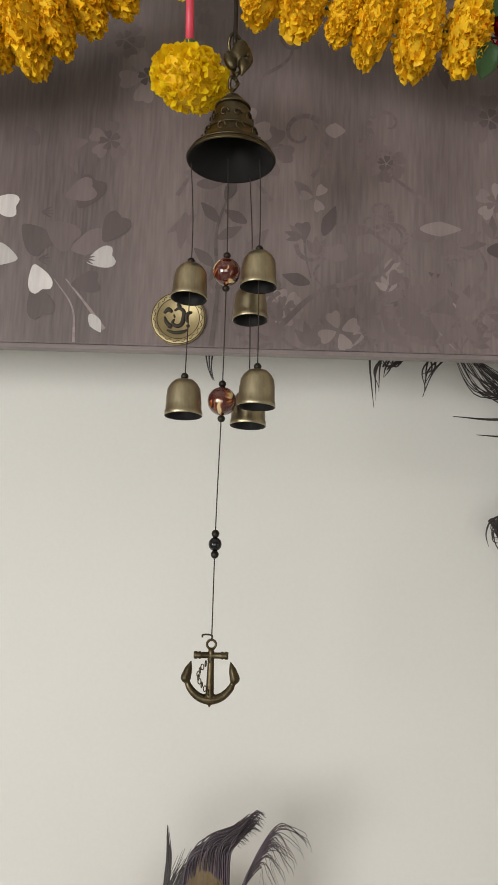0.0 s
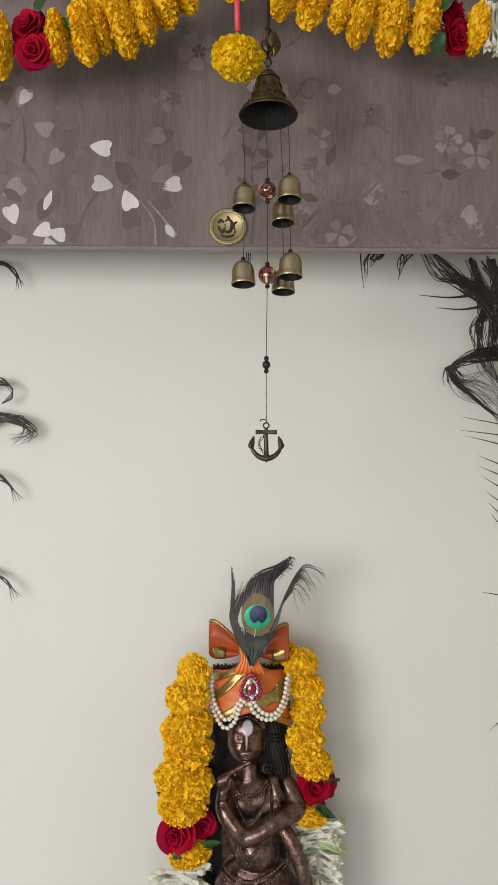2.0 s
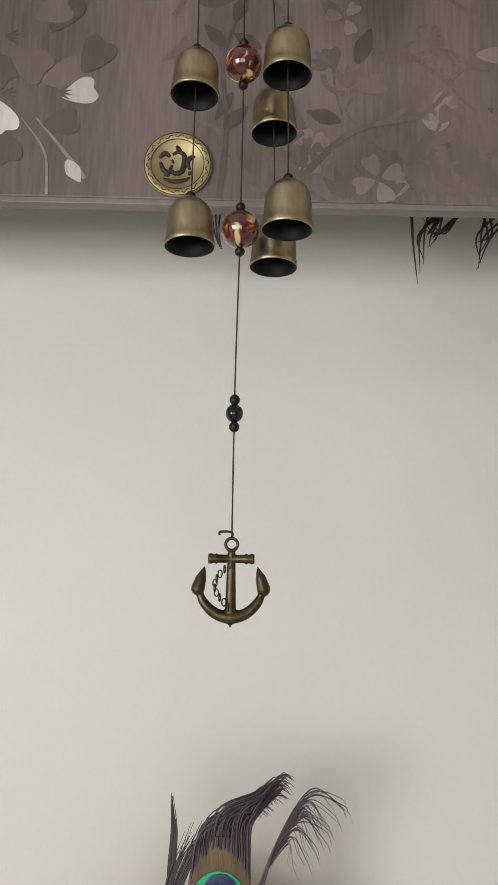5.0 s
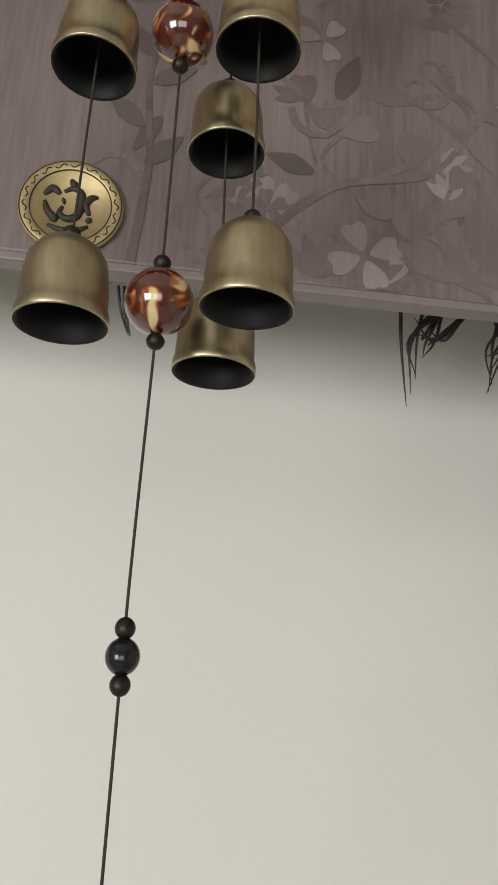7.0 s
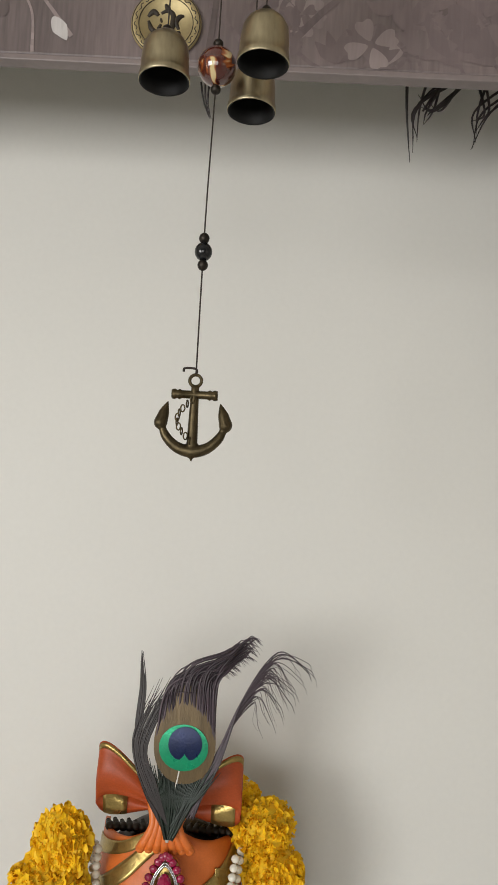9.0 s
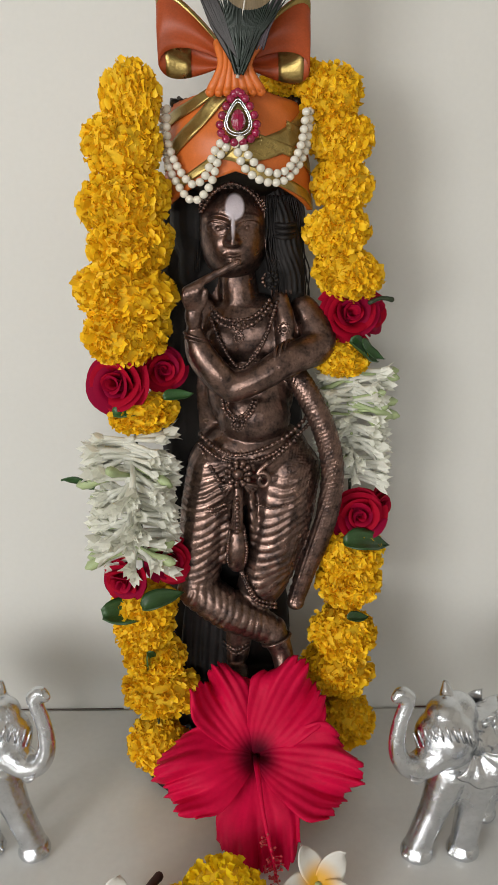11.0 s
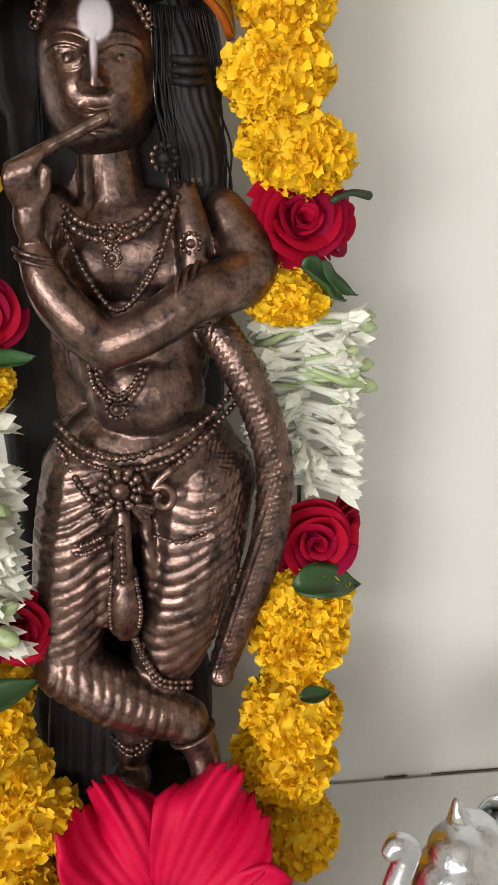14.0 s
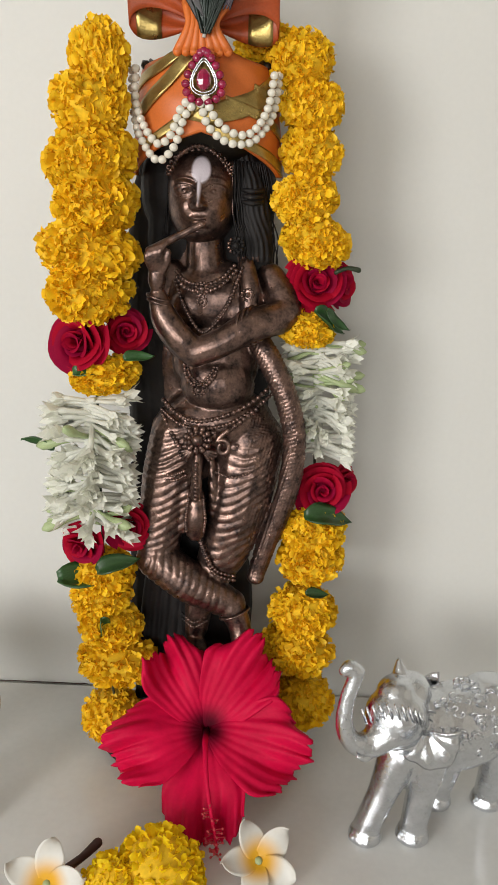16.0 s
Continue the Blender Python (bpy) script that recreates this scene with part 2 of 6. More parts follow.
def thing(name, at, label, category, group="", kind=""):
    ob = new(name)
    ob.empty_display_size = 0.02
    ob.matrix_world = Matrix.Translation(at)
    bpy.context.view_layer.update()
    return tagged(ob, label, category, group, kind)


def box(bm, lo, hi, bevel=0.0):
    r = bmesh.ops.create_cube(bm, size=1.0)
    vs = r["verts"]
    c, s = (Vector(lo) + Vector(hi)) / 2, Vector(hi) - Vector(lo)
    for v in vs:
        v.co = Vector((v.co.x * s.x, v.co.y * s.y, v.co.z * s.z)) + c
    if bevel:
        es = {e for v in vs for e in v.link_edges}
        bmesh.ops.bevel(bm, geom=list(es), offset=bevel, segments=2, affect="EDGES", profile=0.5)
    return bm


def blob(bm, c, r, turn=(0, 0, 0), seg=20, rings=12):
    """An ellipsoid."""
    r = r if hasattr(r, "__len__") else (r, r, r)
    m = pose(*c, *turn) @ Matrix.Diagonal((*r, 1))
    rows = []
    for j in range(1, rings):
        t = math.pi * j / rings
        rows.append([bm.verts.new(m @ Vector((math.sin(t) * math.cos(2 * math.pi * k / seg), math.sin(t) * math.sin(2 * math.pi * k / seg), math.cos(t)))) for k in range(seg)])
    top, low = bm.verts.new(m @ Vector((0, 0, 1))), bm.verts.new(m @ Vector((0, 0, -1)))
    for k in range(seg):
        n = (k + 1) % seg
        bm.faces.new((top, rows[0][k], rows[0][n]))
        bm.faces.new((low, rows[-1][n], rows[-1][k]))
        for a, b in zip(rows, rows[1:]):
            bm.faces.new((a[k], b[k], b[n], a[n]))
    return bm


def smooth_line(pts, n):
    """Catmull-Rom through the points, n steps a span."""
    p = [Vector(q) for q in pts]
    p = [p[0] * 2 - p[1]] + p + [p[-1] * 2 - p[-2]]
    out = []
    for i in range(1, len(p) - 2):
        a, b, c, d = p[i - 1:i + 3]
        for k in range(n):
            t = k / n
            out.append(0.5 * (2 * b + (c - a) * t + (2 * a - 5 * b + 4 * c - d) * t * t + (3 * b - a - 3 * c + d) * t ** 3))
    return out + [p[-2]]


def tube(bm, pts, radii, seg=10, caps=True, flat=1.0, mat=0):
    """A tapered tube along the points; radii is one number or one for each point."""
    pts = [Vector(q) for q in pts]
    if not hasattr(radii, "__len__"):
        radii = [radii] * len(pts)
    rings, side = [], None
    for i, p in enumerate(pts):
        d = (pts[min(i + 1, len(pts) - 1)] - pts[max(i - 1, 0)]).normalized()
        if side is None:
            side = d.cross(Vector((0.12, 1, 0.07))).normalized()
        side = (side - d * side.dot(d)).normalized()
        up = d.cross(side)
        rings.append([bm.verts.new(p + radii[i] * (math.cos(a) * side + flat * math.sin(a) * up))
                      for a in (2 * math.pi * k / seg for k in range(seg))])
    for a, b in zip(rings, rings[1:]):
        for k in range(seg):
            bm.faces.new((a[k], a[(k + 1) % seg], b[(k + 1) % seg], b[k])).material_index = mat
    if caps:
        bm.faces.new(rings[0][::-1]).material_index = mat
        bm.faces.new(rings[-1]).material_index = mat
    return bm


def limb(bm, pts, radii, n=5, seg=16):
    """A rounded limb: a smooth tube with round ends."""
    line = smooth_line(pts, n)
    steps = len(pts) - 1
    rr = []
    for i in range(len(line)):
        s = i / n
        k = min(int(s), steps - 1)
        rr.append(radii[k] + (radii[k + 1] - radii[k]) * (s - k))
    tube(bm, line, rr, seg)
    blob(bm, line[0], rr[0], seg=seg, rings=8)
    blob(bm, line[-1], rr[-1], seg=seg, rings=8)
    return bm


def lathe(bm, profile, seg=32, centre=(0, 0, 0), mats=None):
    """Turns (radius, height) round the upright axis."""
    rings = []
    for r, z in profile:
        if r < 1e-6:
            rings.append([bm.verts.new((centre[0], centre[1], centre[2] + z))])
        else:
            rings.append([bm.verts.new((centre[0] + r * math.cos(2 * math.pi * k / seg), centre[1] + r * math.sin(2 * math.pi * k / seg), centre[2] + z)) for k in range(seg)])
    for i, (a, b) in enumerate(zip(rings, rings[1:])):
        for k in range(seg):
            q = [a[k % len(a)], a[(k + 1) % seg % len(a)], b[(k + 1) % seg % len(b)], b[k % len(b)]]
            q = list(dict.fromkeys(q))
            if len(q) > 2:
                f = bm.faces.new(q)
                f.material_index = mats[i] if mats else 0
    return bm


def sheet(bm, fn, nu, nv, thick=0.0, mat=0):
    """A sheet of nu x nv cells over u, v in 0..1."""
    g = [[bm.verts.new(fn(i / nu, j / nv)) for j in range(nv + 1)] for i in range(nu + 1)]
    fs = []
    for i in range(nu):
        for j in range(nv):
            f = bm.faces.new((g[i][j], g[i + 1][j], g[i + 1][j + 1], g[i][j + 1]))
            f.material_index = mat
            fs.append(f)
    if thick:
        for row in g:
            for v in row:
                n = Vector()
                for f in v.link_faces:
                    f.normal_update()
                    n += f.normal
                v.normal = n.normalized() if n.length > 0 else Vector((0, 0, 1))
        h = [[bm.verts.new(v.co - v.normal * thick) for v in row] for row in g]
        for i in range(nu):
            for j in range(nv):
                bm.faces.new((h[i][j], h[i][j + 1], h[i + 1][j + 1], h[i + 1][j])).material_index = mat
        rim = [(i, 0) for i in range(nu)] + [(nu, j) for j in range(nv)] + [(i, nv) for i in range(nu, 0, -1)] + [(0, j) for j in range(nv, 0, -1)]
        for (a, b), (c, d) in zip(rim, rim[1:] + rim[:1]):
            bm.faces.new((g[c][d], g[a][b], h[a][b], h[c][d])).material_index = mat
    return bm


def melted(bm, voxel, rounds, factor=0.5):
    """One closed skin round overlapping forms, smoothed; returns a bmesh."""
    me = bpy.data.meshes.new("melt")
    bm.to_mesh(me)
    bm.free()
    ob = new("melt", me)
    rm = ob.modifiers.new("remesh", "REMESH")
    rm.mode, rm.voxel_size = "VOXEL", voxel
    sm = ob.modifiers.new("smooth", "SMOOTH")
    sm.factor, sm.iterations = factor, rounds
    dg = bpy.context.evaluated_depsgraph_get()
    out = bpy.data.meshes.new_from_object(ob.evaluated_get(dg))
    bpy.data.objects.remove(ob)
    b2 = bmesh.new()
    b2.from_mesh(out)
    return b2


# ---- the room and the niche ----
WALL_Y, FASCIA_Y = 0.0, -0.147


def structure(name, bm, material, label, category, smooth=False):
    return tagged(part(name, bm, material, None, smooth=smooth), label, category, kind="structure")


structure("wall_north", box(bmesh.new(), (-1.7, 0.0, -0.95), (1.9, 0.15, 2.1)), M_WALL, "plain warm white painted wall behind the shelf", "wall")
structure("floor", box(bmesh.new(), (-1.7, -3.35, -1.05), (1.9, 0.0, -0.95)), M_FLOOR, "beige tiled room floor", "floor")
structure("ceiling", box(bmesh.new(), (-1.7, -3.35, 2.1), (1.9, 0.15, 2.2)), M_ROOM, "plain pale painted ceiling", "ceiling")
structure("wall_east", box(bmesh.new(), (1.8, -3.2, -0.95), (1.9, 0.0, 2.1)), M_ROOM, "plain pale painted side wall", "wall")


def wall_with_hole(name, lo, hi, axis, a0, a1, z0, z1, label):
    """A wall with one window opening, a0..a1 along the wall and z0..z1 high."""
    bm = bmesh.new()
    for p, q in (((lo[axis], lo[2]), (a0, hi[2])), ((a1, lo[2]), (hi[axis], hi[2])), ((a0, lo[2]), (a1, z0)), ((a0, z1), (a1, hi[2]))):
        l, h = list(lo), list(hi)
        l[axis], h[axis], l[2], h[2] = p[0], q[0], p[1], q[1]
        box(bm, l, h)
    return structure(name, bm, M_ROOM, label, "wall")


wall_with_hole("wall_west", (-1.7, -3.2, -0.95), (-1.6, 0.0, 2.1), 1, -2.85, -1.65, 0.18, 1.38, "pale side wall with a window opening")
wall_with_hole("wall_south", (-1.7, -3.35, -0.95), (1.9, -3.2, 2.1), 0, -1.05, 0.55, -0.1, 1.2, "pale rear wall with a window opening")

shelf = box(bmesh.new(), (-0.75, -0.60, -0.035), (0.75, -0.002, 0.0), 0.003)
structure("stone_shelf", shelf, M_SHELF, "polished off-white stone shelf under the wall", "shelf")
# a fine dark gap where the stone meets the wall
gap = bmesh.new()
for x0, x1, h in ((0.165, 0.182, 0.0007), (0.2, 0.42, 0.0004), (-0.4, -0.12, 0.0004)):
    box(gap, (x0, -0.0022, 0.0001), (x1, -0.0012, h))
structure("trim", gap, M_WOOD, "dark uneven gap between stone shelf and wall", "joint")

# papered box front over the niche, with its top board
fascia = thing("wallpapered_fascia", (0, -0.135, 1.046), "mauve-grey board papered with silvery flowers and leaves over the niche", "fascia board", kind="structure")
part("board", box(bmesh.new(), (-0.72, FASCIA_Y, 1.0485), (0.72, -0.138, 1.392), 0.0015), M_PAPER, fascia, smooth=False)
part("lower_edge", box(bmesh.new(), (-0.72, FASCIA_Y - 0.0012, 1.044), (0.72, -0.1375, 1.0482), 0.0008), M_EDGE, fascia, "thin worn lower edge strip", smooth=False)
# top board kept pale so that light bounces below the fascia
part("top_board", box(bmesh.new(), (-0.72, -0.1375, 1.362), (0.72, -0.001, 1.384), 0.001), M_ROOM, fascia, smooth=False)
# unseen pale panel, added to bounce light onto the wall under the board
part("backing", box(bmesh.new(), (-0.72, -0.1374, 1.05), (0.72, -0.1345, 1.360), 0.0005), M_ROOM, fascia, "unseen pale panel added behind the board to bounce light", smooth=False)

# printed pattern: flat motifs a hair's breadth proud of the paper
rng = random.Random(7)
prints = {"pale": bmesh.new(), "mid": bmesh.new(), "dark": bmesh.new(), "white": bmesh.new()}
layer = [0]


def motif(tone, outline, step=1):
    """A flat printed shape from its outline in x and z."""
    layer[0] += step
    y = FASCIA_Y - 0.0002 - 0.00000022 * layer[0]
    bm = prints[tone]
    bm.faces.new([bm.verts.new((x, y, max(z, 1.0495))) for x, z in outline])


def swing(x, z, a):
    return x * math.cos(a) - z * math.sin(a), x * math.sin(a) + z * math.cos(a)


def print_leaf(tone, x, z, length, width, a):
    out = []
    for k in range(16):
        t = k / 16 * 2 * math.pi
        u = math.cos(t)
        p = swing(length * 0.5 * (1 + u), width * 0.5 * math.sin(t) * (0.45 + 0.55 * abs(math.sin(t / 2))) * (1.25 - 0.5 * abs(u)), a)
        out.append((x + p[0], z + p[1]))
    motif(tone, out)


def print_heart(tone, x, z, size, a):
    """A broad petal, notched at its outer end."""
    size *= 1.22
    out = []
    for k in range(24):
        t = k / 24 * 2 * math.pi
        w = math.atan2(math.sin(t), math.cos(t))
        px = size * (0.52 + 0.54 * math.cos(t) - 0.16 * math.exp(-(w / 0.33) ** 2))
        p = swing(px, size * 0.56 * math.sin(t) * (0.66 + 0.34 * math.cos(t)), a)
        out.append((x + p[0], z + p[1]))
    motif(tone, out)


def print_stem(tone, pts, width):
    line = smooth_line([(x, 0, z) for x, z in pts], 7)
    n = len(line)
    left, right = [], []
    for i, p in enumerate(line):
        d = (line[min(i + 1, n - 1)] - line[max(i - 1, 0)]).normalized()
        w = width * (1 - 0.7 * i / n)
        left.append((p.x - d.z * w, p.z + d.x * w))
        right.append((p.x + d.z * w, p.z - d.x * w))
    layer[0] += 1
    for i in range(n - 1):
        motif(tone, (left[i], left[i + 1], right[i + 1], right[i]), 0)


def print_scroll(tone, x, z, size, a, way=1):
    pts = []
    for k in range(9):
        t = k / 8
        ang = a + way * t * 5.2
        r = size * (1 - 0.82 * t)
        pts.append((x + r * math.cos(ang), z + r * math.sin(ang)))
    print_stem(tone, pts, size * 0.13)


def print_bloom(tone, x, z, size, a, n=5):
    for k in range(n):
        print_heart(tone, x + 0.12 * size * math.cos(a + k * 6.283 / n), z + 0.12 * size * math.sin(a + k * 6.283 / n), size * 0.52, a + k * 6.283 / n)


# faint blooms, leaves and scrolls all over
for k in range(170):
    x, z = rng.uniform(-0.66, 0.66), rng.uniform(1.07, 1.37)
    if z > 1.25 and rng.random() < 0.4:
        continue
    if abs(x + 0.15) < 0.10 and z < 1.2:
        continue
    kind = rng.random()
    if kind < 0.36:
        print_bloom(rng.choice(("pale", "mid", "mid")), x, z, rng.uniform(0.022, 0.036), rng.uniform(0, 6), rng.choice((5, 6)))
        print_bloom(rng.choice(("mid", "dark")), x, z, rng.uniform(0.010, 0.015), rng.uniform(0, 6))
    elif kind < 0.62:
        for q in range(3):
            print_leaf(rng.choice(("mid", "dark", "mid")), x + rng.uniform(-0.02, 0.02), z + rng.uniform(-0.02, 0.02), rng.uniform(0.02, 0.036), rng.uniform(0.008, 0.013), rng.uniform(0, 6.28))
    else:
        a = rng.uniform(0, 6.28)
        print_scroll("mid", x, z, rng.uniform(0.012, 0.02), a, rng.choice((-1, 1)))
        print_stem("mid", [(x + 0.045 * math.cos(a + 0.7), z - 0.04), (x + 0.03 * math.cos(a), z - 0.018), (x + 0.014 * math.cos(a), z + 0.014 * math.sin(a))], 0.002)
# leafy border along the lower part and a dense spray on one side
for k in range(150):
    if k < 95:
        x, z, sz = rng.uniform(0.03, 0.42), 1.052 + 0.10 * rng.random() ** 1.6, rng.uniform(0.016, 0.026)
    else:
        x, z, sz = rng.uniform(-0.42, -0.19), rng.uniform(1.06, 1.24), rng.uniform(0.016, 0.028)
    a = rng.uniform(0.2, 2.9)
    tone = "mid" if rng.random() < 0.85 else "pale"
    if rng.random() < 0.55:
        for o in (-0.75, -0.25, 0.25, 0.75):
            print_leaf(tone, x, z, sz * (1 - 0.2 * abs(o)), sz * 0.34, a + o)
    else:
        print_heart(tone, x, z, sz * 0.75, a)
        print_stem(tone, [(x, z), (x - 0.01 * math.cos(a), z - 0.016), (x + 0.006, z - 0.034)], 0.0012)
# darker arabesque beside the chime
print_stem("dark", [(0.0, 1.05), (0.004, 1.10), (0.001, 1.15), (0.012, 1.19)], 0.0022)
for x, z, a in ((0.002, 1.10, 0.8), (0.0, 1.12, 2.4), (0.002, 1.145, 0.5), (0.003, 1.16, 2.3), (0.008, 1.18, 1.2)):
    print_leaf("dark", x, z, 0.024, 0.010, a)
for x in (0.06, 0.12, 0.17, 0.235, 0.28):
    print_scroll("mid", x, 1.075 + 0.012 * math.sin(x * 40), 0.016, x * 30, 1)
    print_leaf("mid", x + 0.02, 1.058, 0.03, 0.012, 0.5)
    print_leaf("mid", x - 0.012, 1.06, 0.026, 0.011, 2.2)
print_stem("mid", [(0.05, 1.06), (0.09, 1.10), (0.14, 1.115), (0.16, 1.15), (0.14, 1.17)], 0.0026)
print_scroll("mid", 0.135, 1.165, 0.019, 1.0, -1)
print_scroll("mid", 0.085, 1.14, 0.016, 3.0, 1)
print_bloom("mid", 0.18, 1.085, 0.034, 0.3, 7)
print_bloom("pale", 0.107, 1.066, 0.024, 0.4, 4)
print_leaf("pale", 0.175, 1.159, 0.036, 0.013, 0.0)
print_bloom("pale", 0.275, 1.165, 0.026, 0.8, 4)
print_leaf("dark", 0.232, 1.141, 0.024, 0.014, 0.0)
print_leaf("dark", 0.275, 1.19, 0.026, 0.014, 0.2)
print_bloom("pale", 0.085, 1.185, 0.018, 0.9, 3)
print_leaf("pale", 0.093, 1.248, 0.018, 0.014, 0.0)
# the silvery spray on its dark stalks
print_stem("dark", [(-0.213, 1.052), (-0.205, 1.08), (-0.195, 1.102), (-0.182, 1.118)], 0.0022)
print_stem("pale", [(-0.09, 1.062), (-0.108, 1.085), (-0.125, 1.105)], 0.0016)
print_stem("pale", [(-0.115, 1.05), (-0.118, 1.08), (-0.135, 1.105)], 0.0012)
for tone, x, z, s, a in (("dark", -0.165, 1.153, 0.026, -0.8), ("dark", -0.152, 1.098, 0.024, -1.2), ("dark", -0.118, 1.17, 0.026, 1.1), ("mid", -0.145, 1.155, 0.026, -0.6),
                         ("mid", -0.122, 1.132, 0.026, 0.3), ("dark", -0.095, 1.14, 0.024, 1.0), ("mid", -0.13, 1.18, 0.022, 0.4), ("dark", -0.12, 1.10, 0.02, 0.2),
                         ("white", -0.196, 1.173, 0.0215, -0.15), ("white", -0.168, 1.122, 0.021, 2.9), ("white", -0.153, 1.117, 0.021, -1.2), ("white", -0.108, 1.121, 0.020, 0.3)):
    print_heart(tone, x, z, s, a)
print_leaf("white", -0.103, 1.075, 0.019, 0.010, -1.0)
for x, z in ((-0.150, 1.165), (-0.150, 1.122), (-0.112, 1.124)):
    for k in range(4):
        print_leaf("dark", x, z, 0.011, 0.0018, 0.3 + k * 0.35 - 0.8)
for tone, x, z, s, a in (("white", -0.285, 1.075, 0.020, 1.9), ("white", -0.262, 1.062, 0.019, 0.4), ("white", -0.243, 1.066, 0.018, -0.3), ("white", -0.247, 1.058, 0.018, -1.2),
                         ("pale", -0.27, 1.055, 0.02, 3.4), ("dark", -0.255, 1.08, 0.022, 1.2), ("dark", -0.288, 1.058, 0.02, 3.0), ("dark", -0.215, 1.052, 0.02, 1.6),
                         ("pale", -0.285, 1.222, 0.022, 1.2), ("white", -0.283, 1.226, 0.016, 1.0), ("pale", -0.31, 1.21, 0.022, 2.8), ("dark", -0.30, 1.225, 0.02, 1.7),
                         ("pale", -0.265, 1.20, 0.020, -0.4), ("pale", -0.31, 1.17, 0.020, 2.0), ("pale", -0.30, 1.11, 0.024, 0.6), ("mid", -0.24, 1.22, 0.024, 0.2),
                         ("mid", -0.235, 1.19, 0.024, -1.0), ("pale", -0.245, 1.15, 0.018, 0.9), ("white", -0.332, 1.09, 0.021, 1.0), ("pale", -0.35, 1.15, 0.024, 0.0)):
    print_heart(tone, x, z, s, a)
print_leaf("dark", -0.30, 1.118, 0.028, 0.013, -0.6)
print_leaf("dark", -0.245, 1.09, 0.028, 0.014, 1.1)
print_leaf("white", -0.250, 1.092, 0.026, 0.009, 1.25)
print_stem("dark", [(-0.277, 1.15), (-0.275, 1.175), (-0.28, 1.21)], 0.0018)
for tone, m in (("pale", M_PLILAC), ("mid", M_PMID), ("dark", M_PDARK), ("white", M_PWHITE)):
    part("printed_pattern", prints[tone], m, fascia, {"white": "silvery printed petals"}.get(tone, ""), smooth=False)

# steel rail across the front
rail = bmesh.new()
tube(rail, [(-0.8, -0.258, 1.351), (0.8, -0.258, 1.353)], 0.0135, 28)
for x in (0.196, -0.42):
    lathe(rail, [(0.0137, -0.006), (0.0146, -0.004), (0.0143, 0.0), (0.0146, 0.004), (0.0137, 0.006)], 24)
    for v in rail.verts[-120:]:
        v.co = Vector((x + v.co.z, -0.258 + v.co.y, 1.352 + v.co.x))
tagged(part("steel_rail", rail, M_STEEL, None), "round brushed stainless steel curtain rail", "rail", kind="structure")
for x in (-0.78, 0.78):
    bk = bmesh.new()
    tube(bk, [(x, -0.258, 1.352), (x, -0.002, 1.352)], 0.008, 14)
    lathe(bk, [(0, 0), (0.022, 0), (0.022, 0.006), (0, 0.006)], 20)
    for v in bk.verts[-42:]:
        v.co = Vector((x + v.co.x, -0.002 - v.co.z, 1.352 + v.co.y))
    tagged(part("rail_bracket", bk, M_STEEL, None), "plain steel bracket that carries the rail", "bracket", kind="structure")


# ---- flowers, as meshes shared by all garlands ----
def marigold_mesh(seed, r, h, petals, core=True):
    """A full ruffled bloom, its axis upright: many small notched petals round a dark heart."""
    q = random.Random(seed)
    bm = bmesh.new()
    for i in range(petals):
        z = 1 - 2 * (i + 0.5) / petals
        a = i * 2.399963 + q.uniform(-0.25, 0.25)
        rad = math.sqrt(max(0.0, 1 - z * z))
        n = Vector((rad * math.cos(a), rad * math.sin(a), z * 0.85 + q.uniform(-0.25, 0.25))).normalized()
        grow = q.uniform(0.78, 1.08)
        root = Vector((n.x * r * 0.74, n.y * r * 0.74, n.z * h * 0.77))
        tip = Vector((n.x * r, n.y * r, n.z * h)) * grow
        side = n.cross(Vector((q.uniform(-1, 1), q.uniform(-1, 1), q.uniform(-1, 1)))).normalized()
        bend = n.cross(side)
        w = q.uniform(0.0025, 0.0046)
        c = [bm.verts.new(root - side * w * 0.3), bm.verts.new(root + side * w * 0.3)]
        mid = root.lerp(tip, 0.66) + bend * q.uniform(-0.001, 0.002)
        e = [bm.verts.new(mid - side * w * 0.8 + bend * q.uniform(0, 0.0015)), bm.verts.new(mid + bend * q.uniform(-0.0018, 0)), bm.verts.new(mid + side * w * 0.8 + bend * q.uniform(0, 0.0015))]
        t = [bm.verts.new(tip + side * w * s + bend * q.uniform(-0.0016, 0.0024) + n * (q.uniform(-0.0008, 0.0008) - 0.0016 * s * s)) for s in (-0.9, -0.35, 0.3, 0.9)]
        bm.faces.new((c[0], c[1], e[1], e[0]))
        bm.faces.new((c[1], e[2], e[1]))
        bm.faces.new((e[0], e[1], t[1], t[0]))
        bm.faces.new((e[1], t[2], t[1]))
        bm.faces.new((e[1], e[2], t[3], t[2]))
    n0 = len(bm.faces)
    if core:
        blob(bm, (0, 0, 0), (r * 0.87, r * 0.87, h * 0.88), seg=14, rings=8)
        bm.faces.ensure_lookup_table()
        for f in bm.faces[n0:]:
            f.material_index = 1
    return bm


MARI = [mesh_of(marigold_mesh(s, 0.032, 0.021, 820), "marigold", [M_MARI, M_MCORE]) for s in (1, 2, 3, 4)]
LEMON = [mesh_of(marigold_mesh(s, 0.032, 0.021, 820), "marigold_lemon", [M_LEMON, M_MCORE]) for s in (5, 6)]


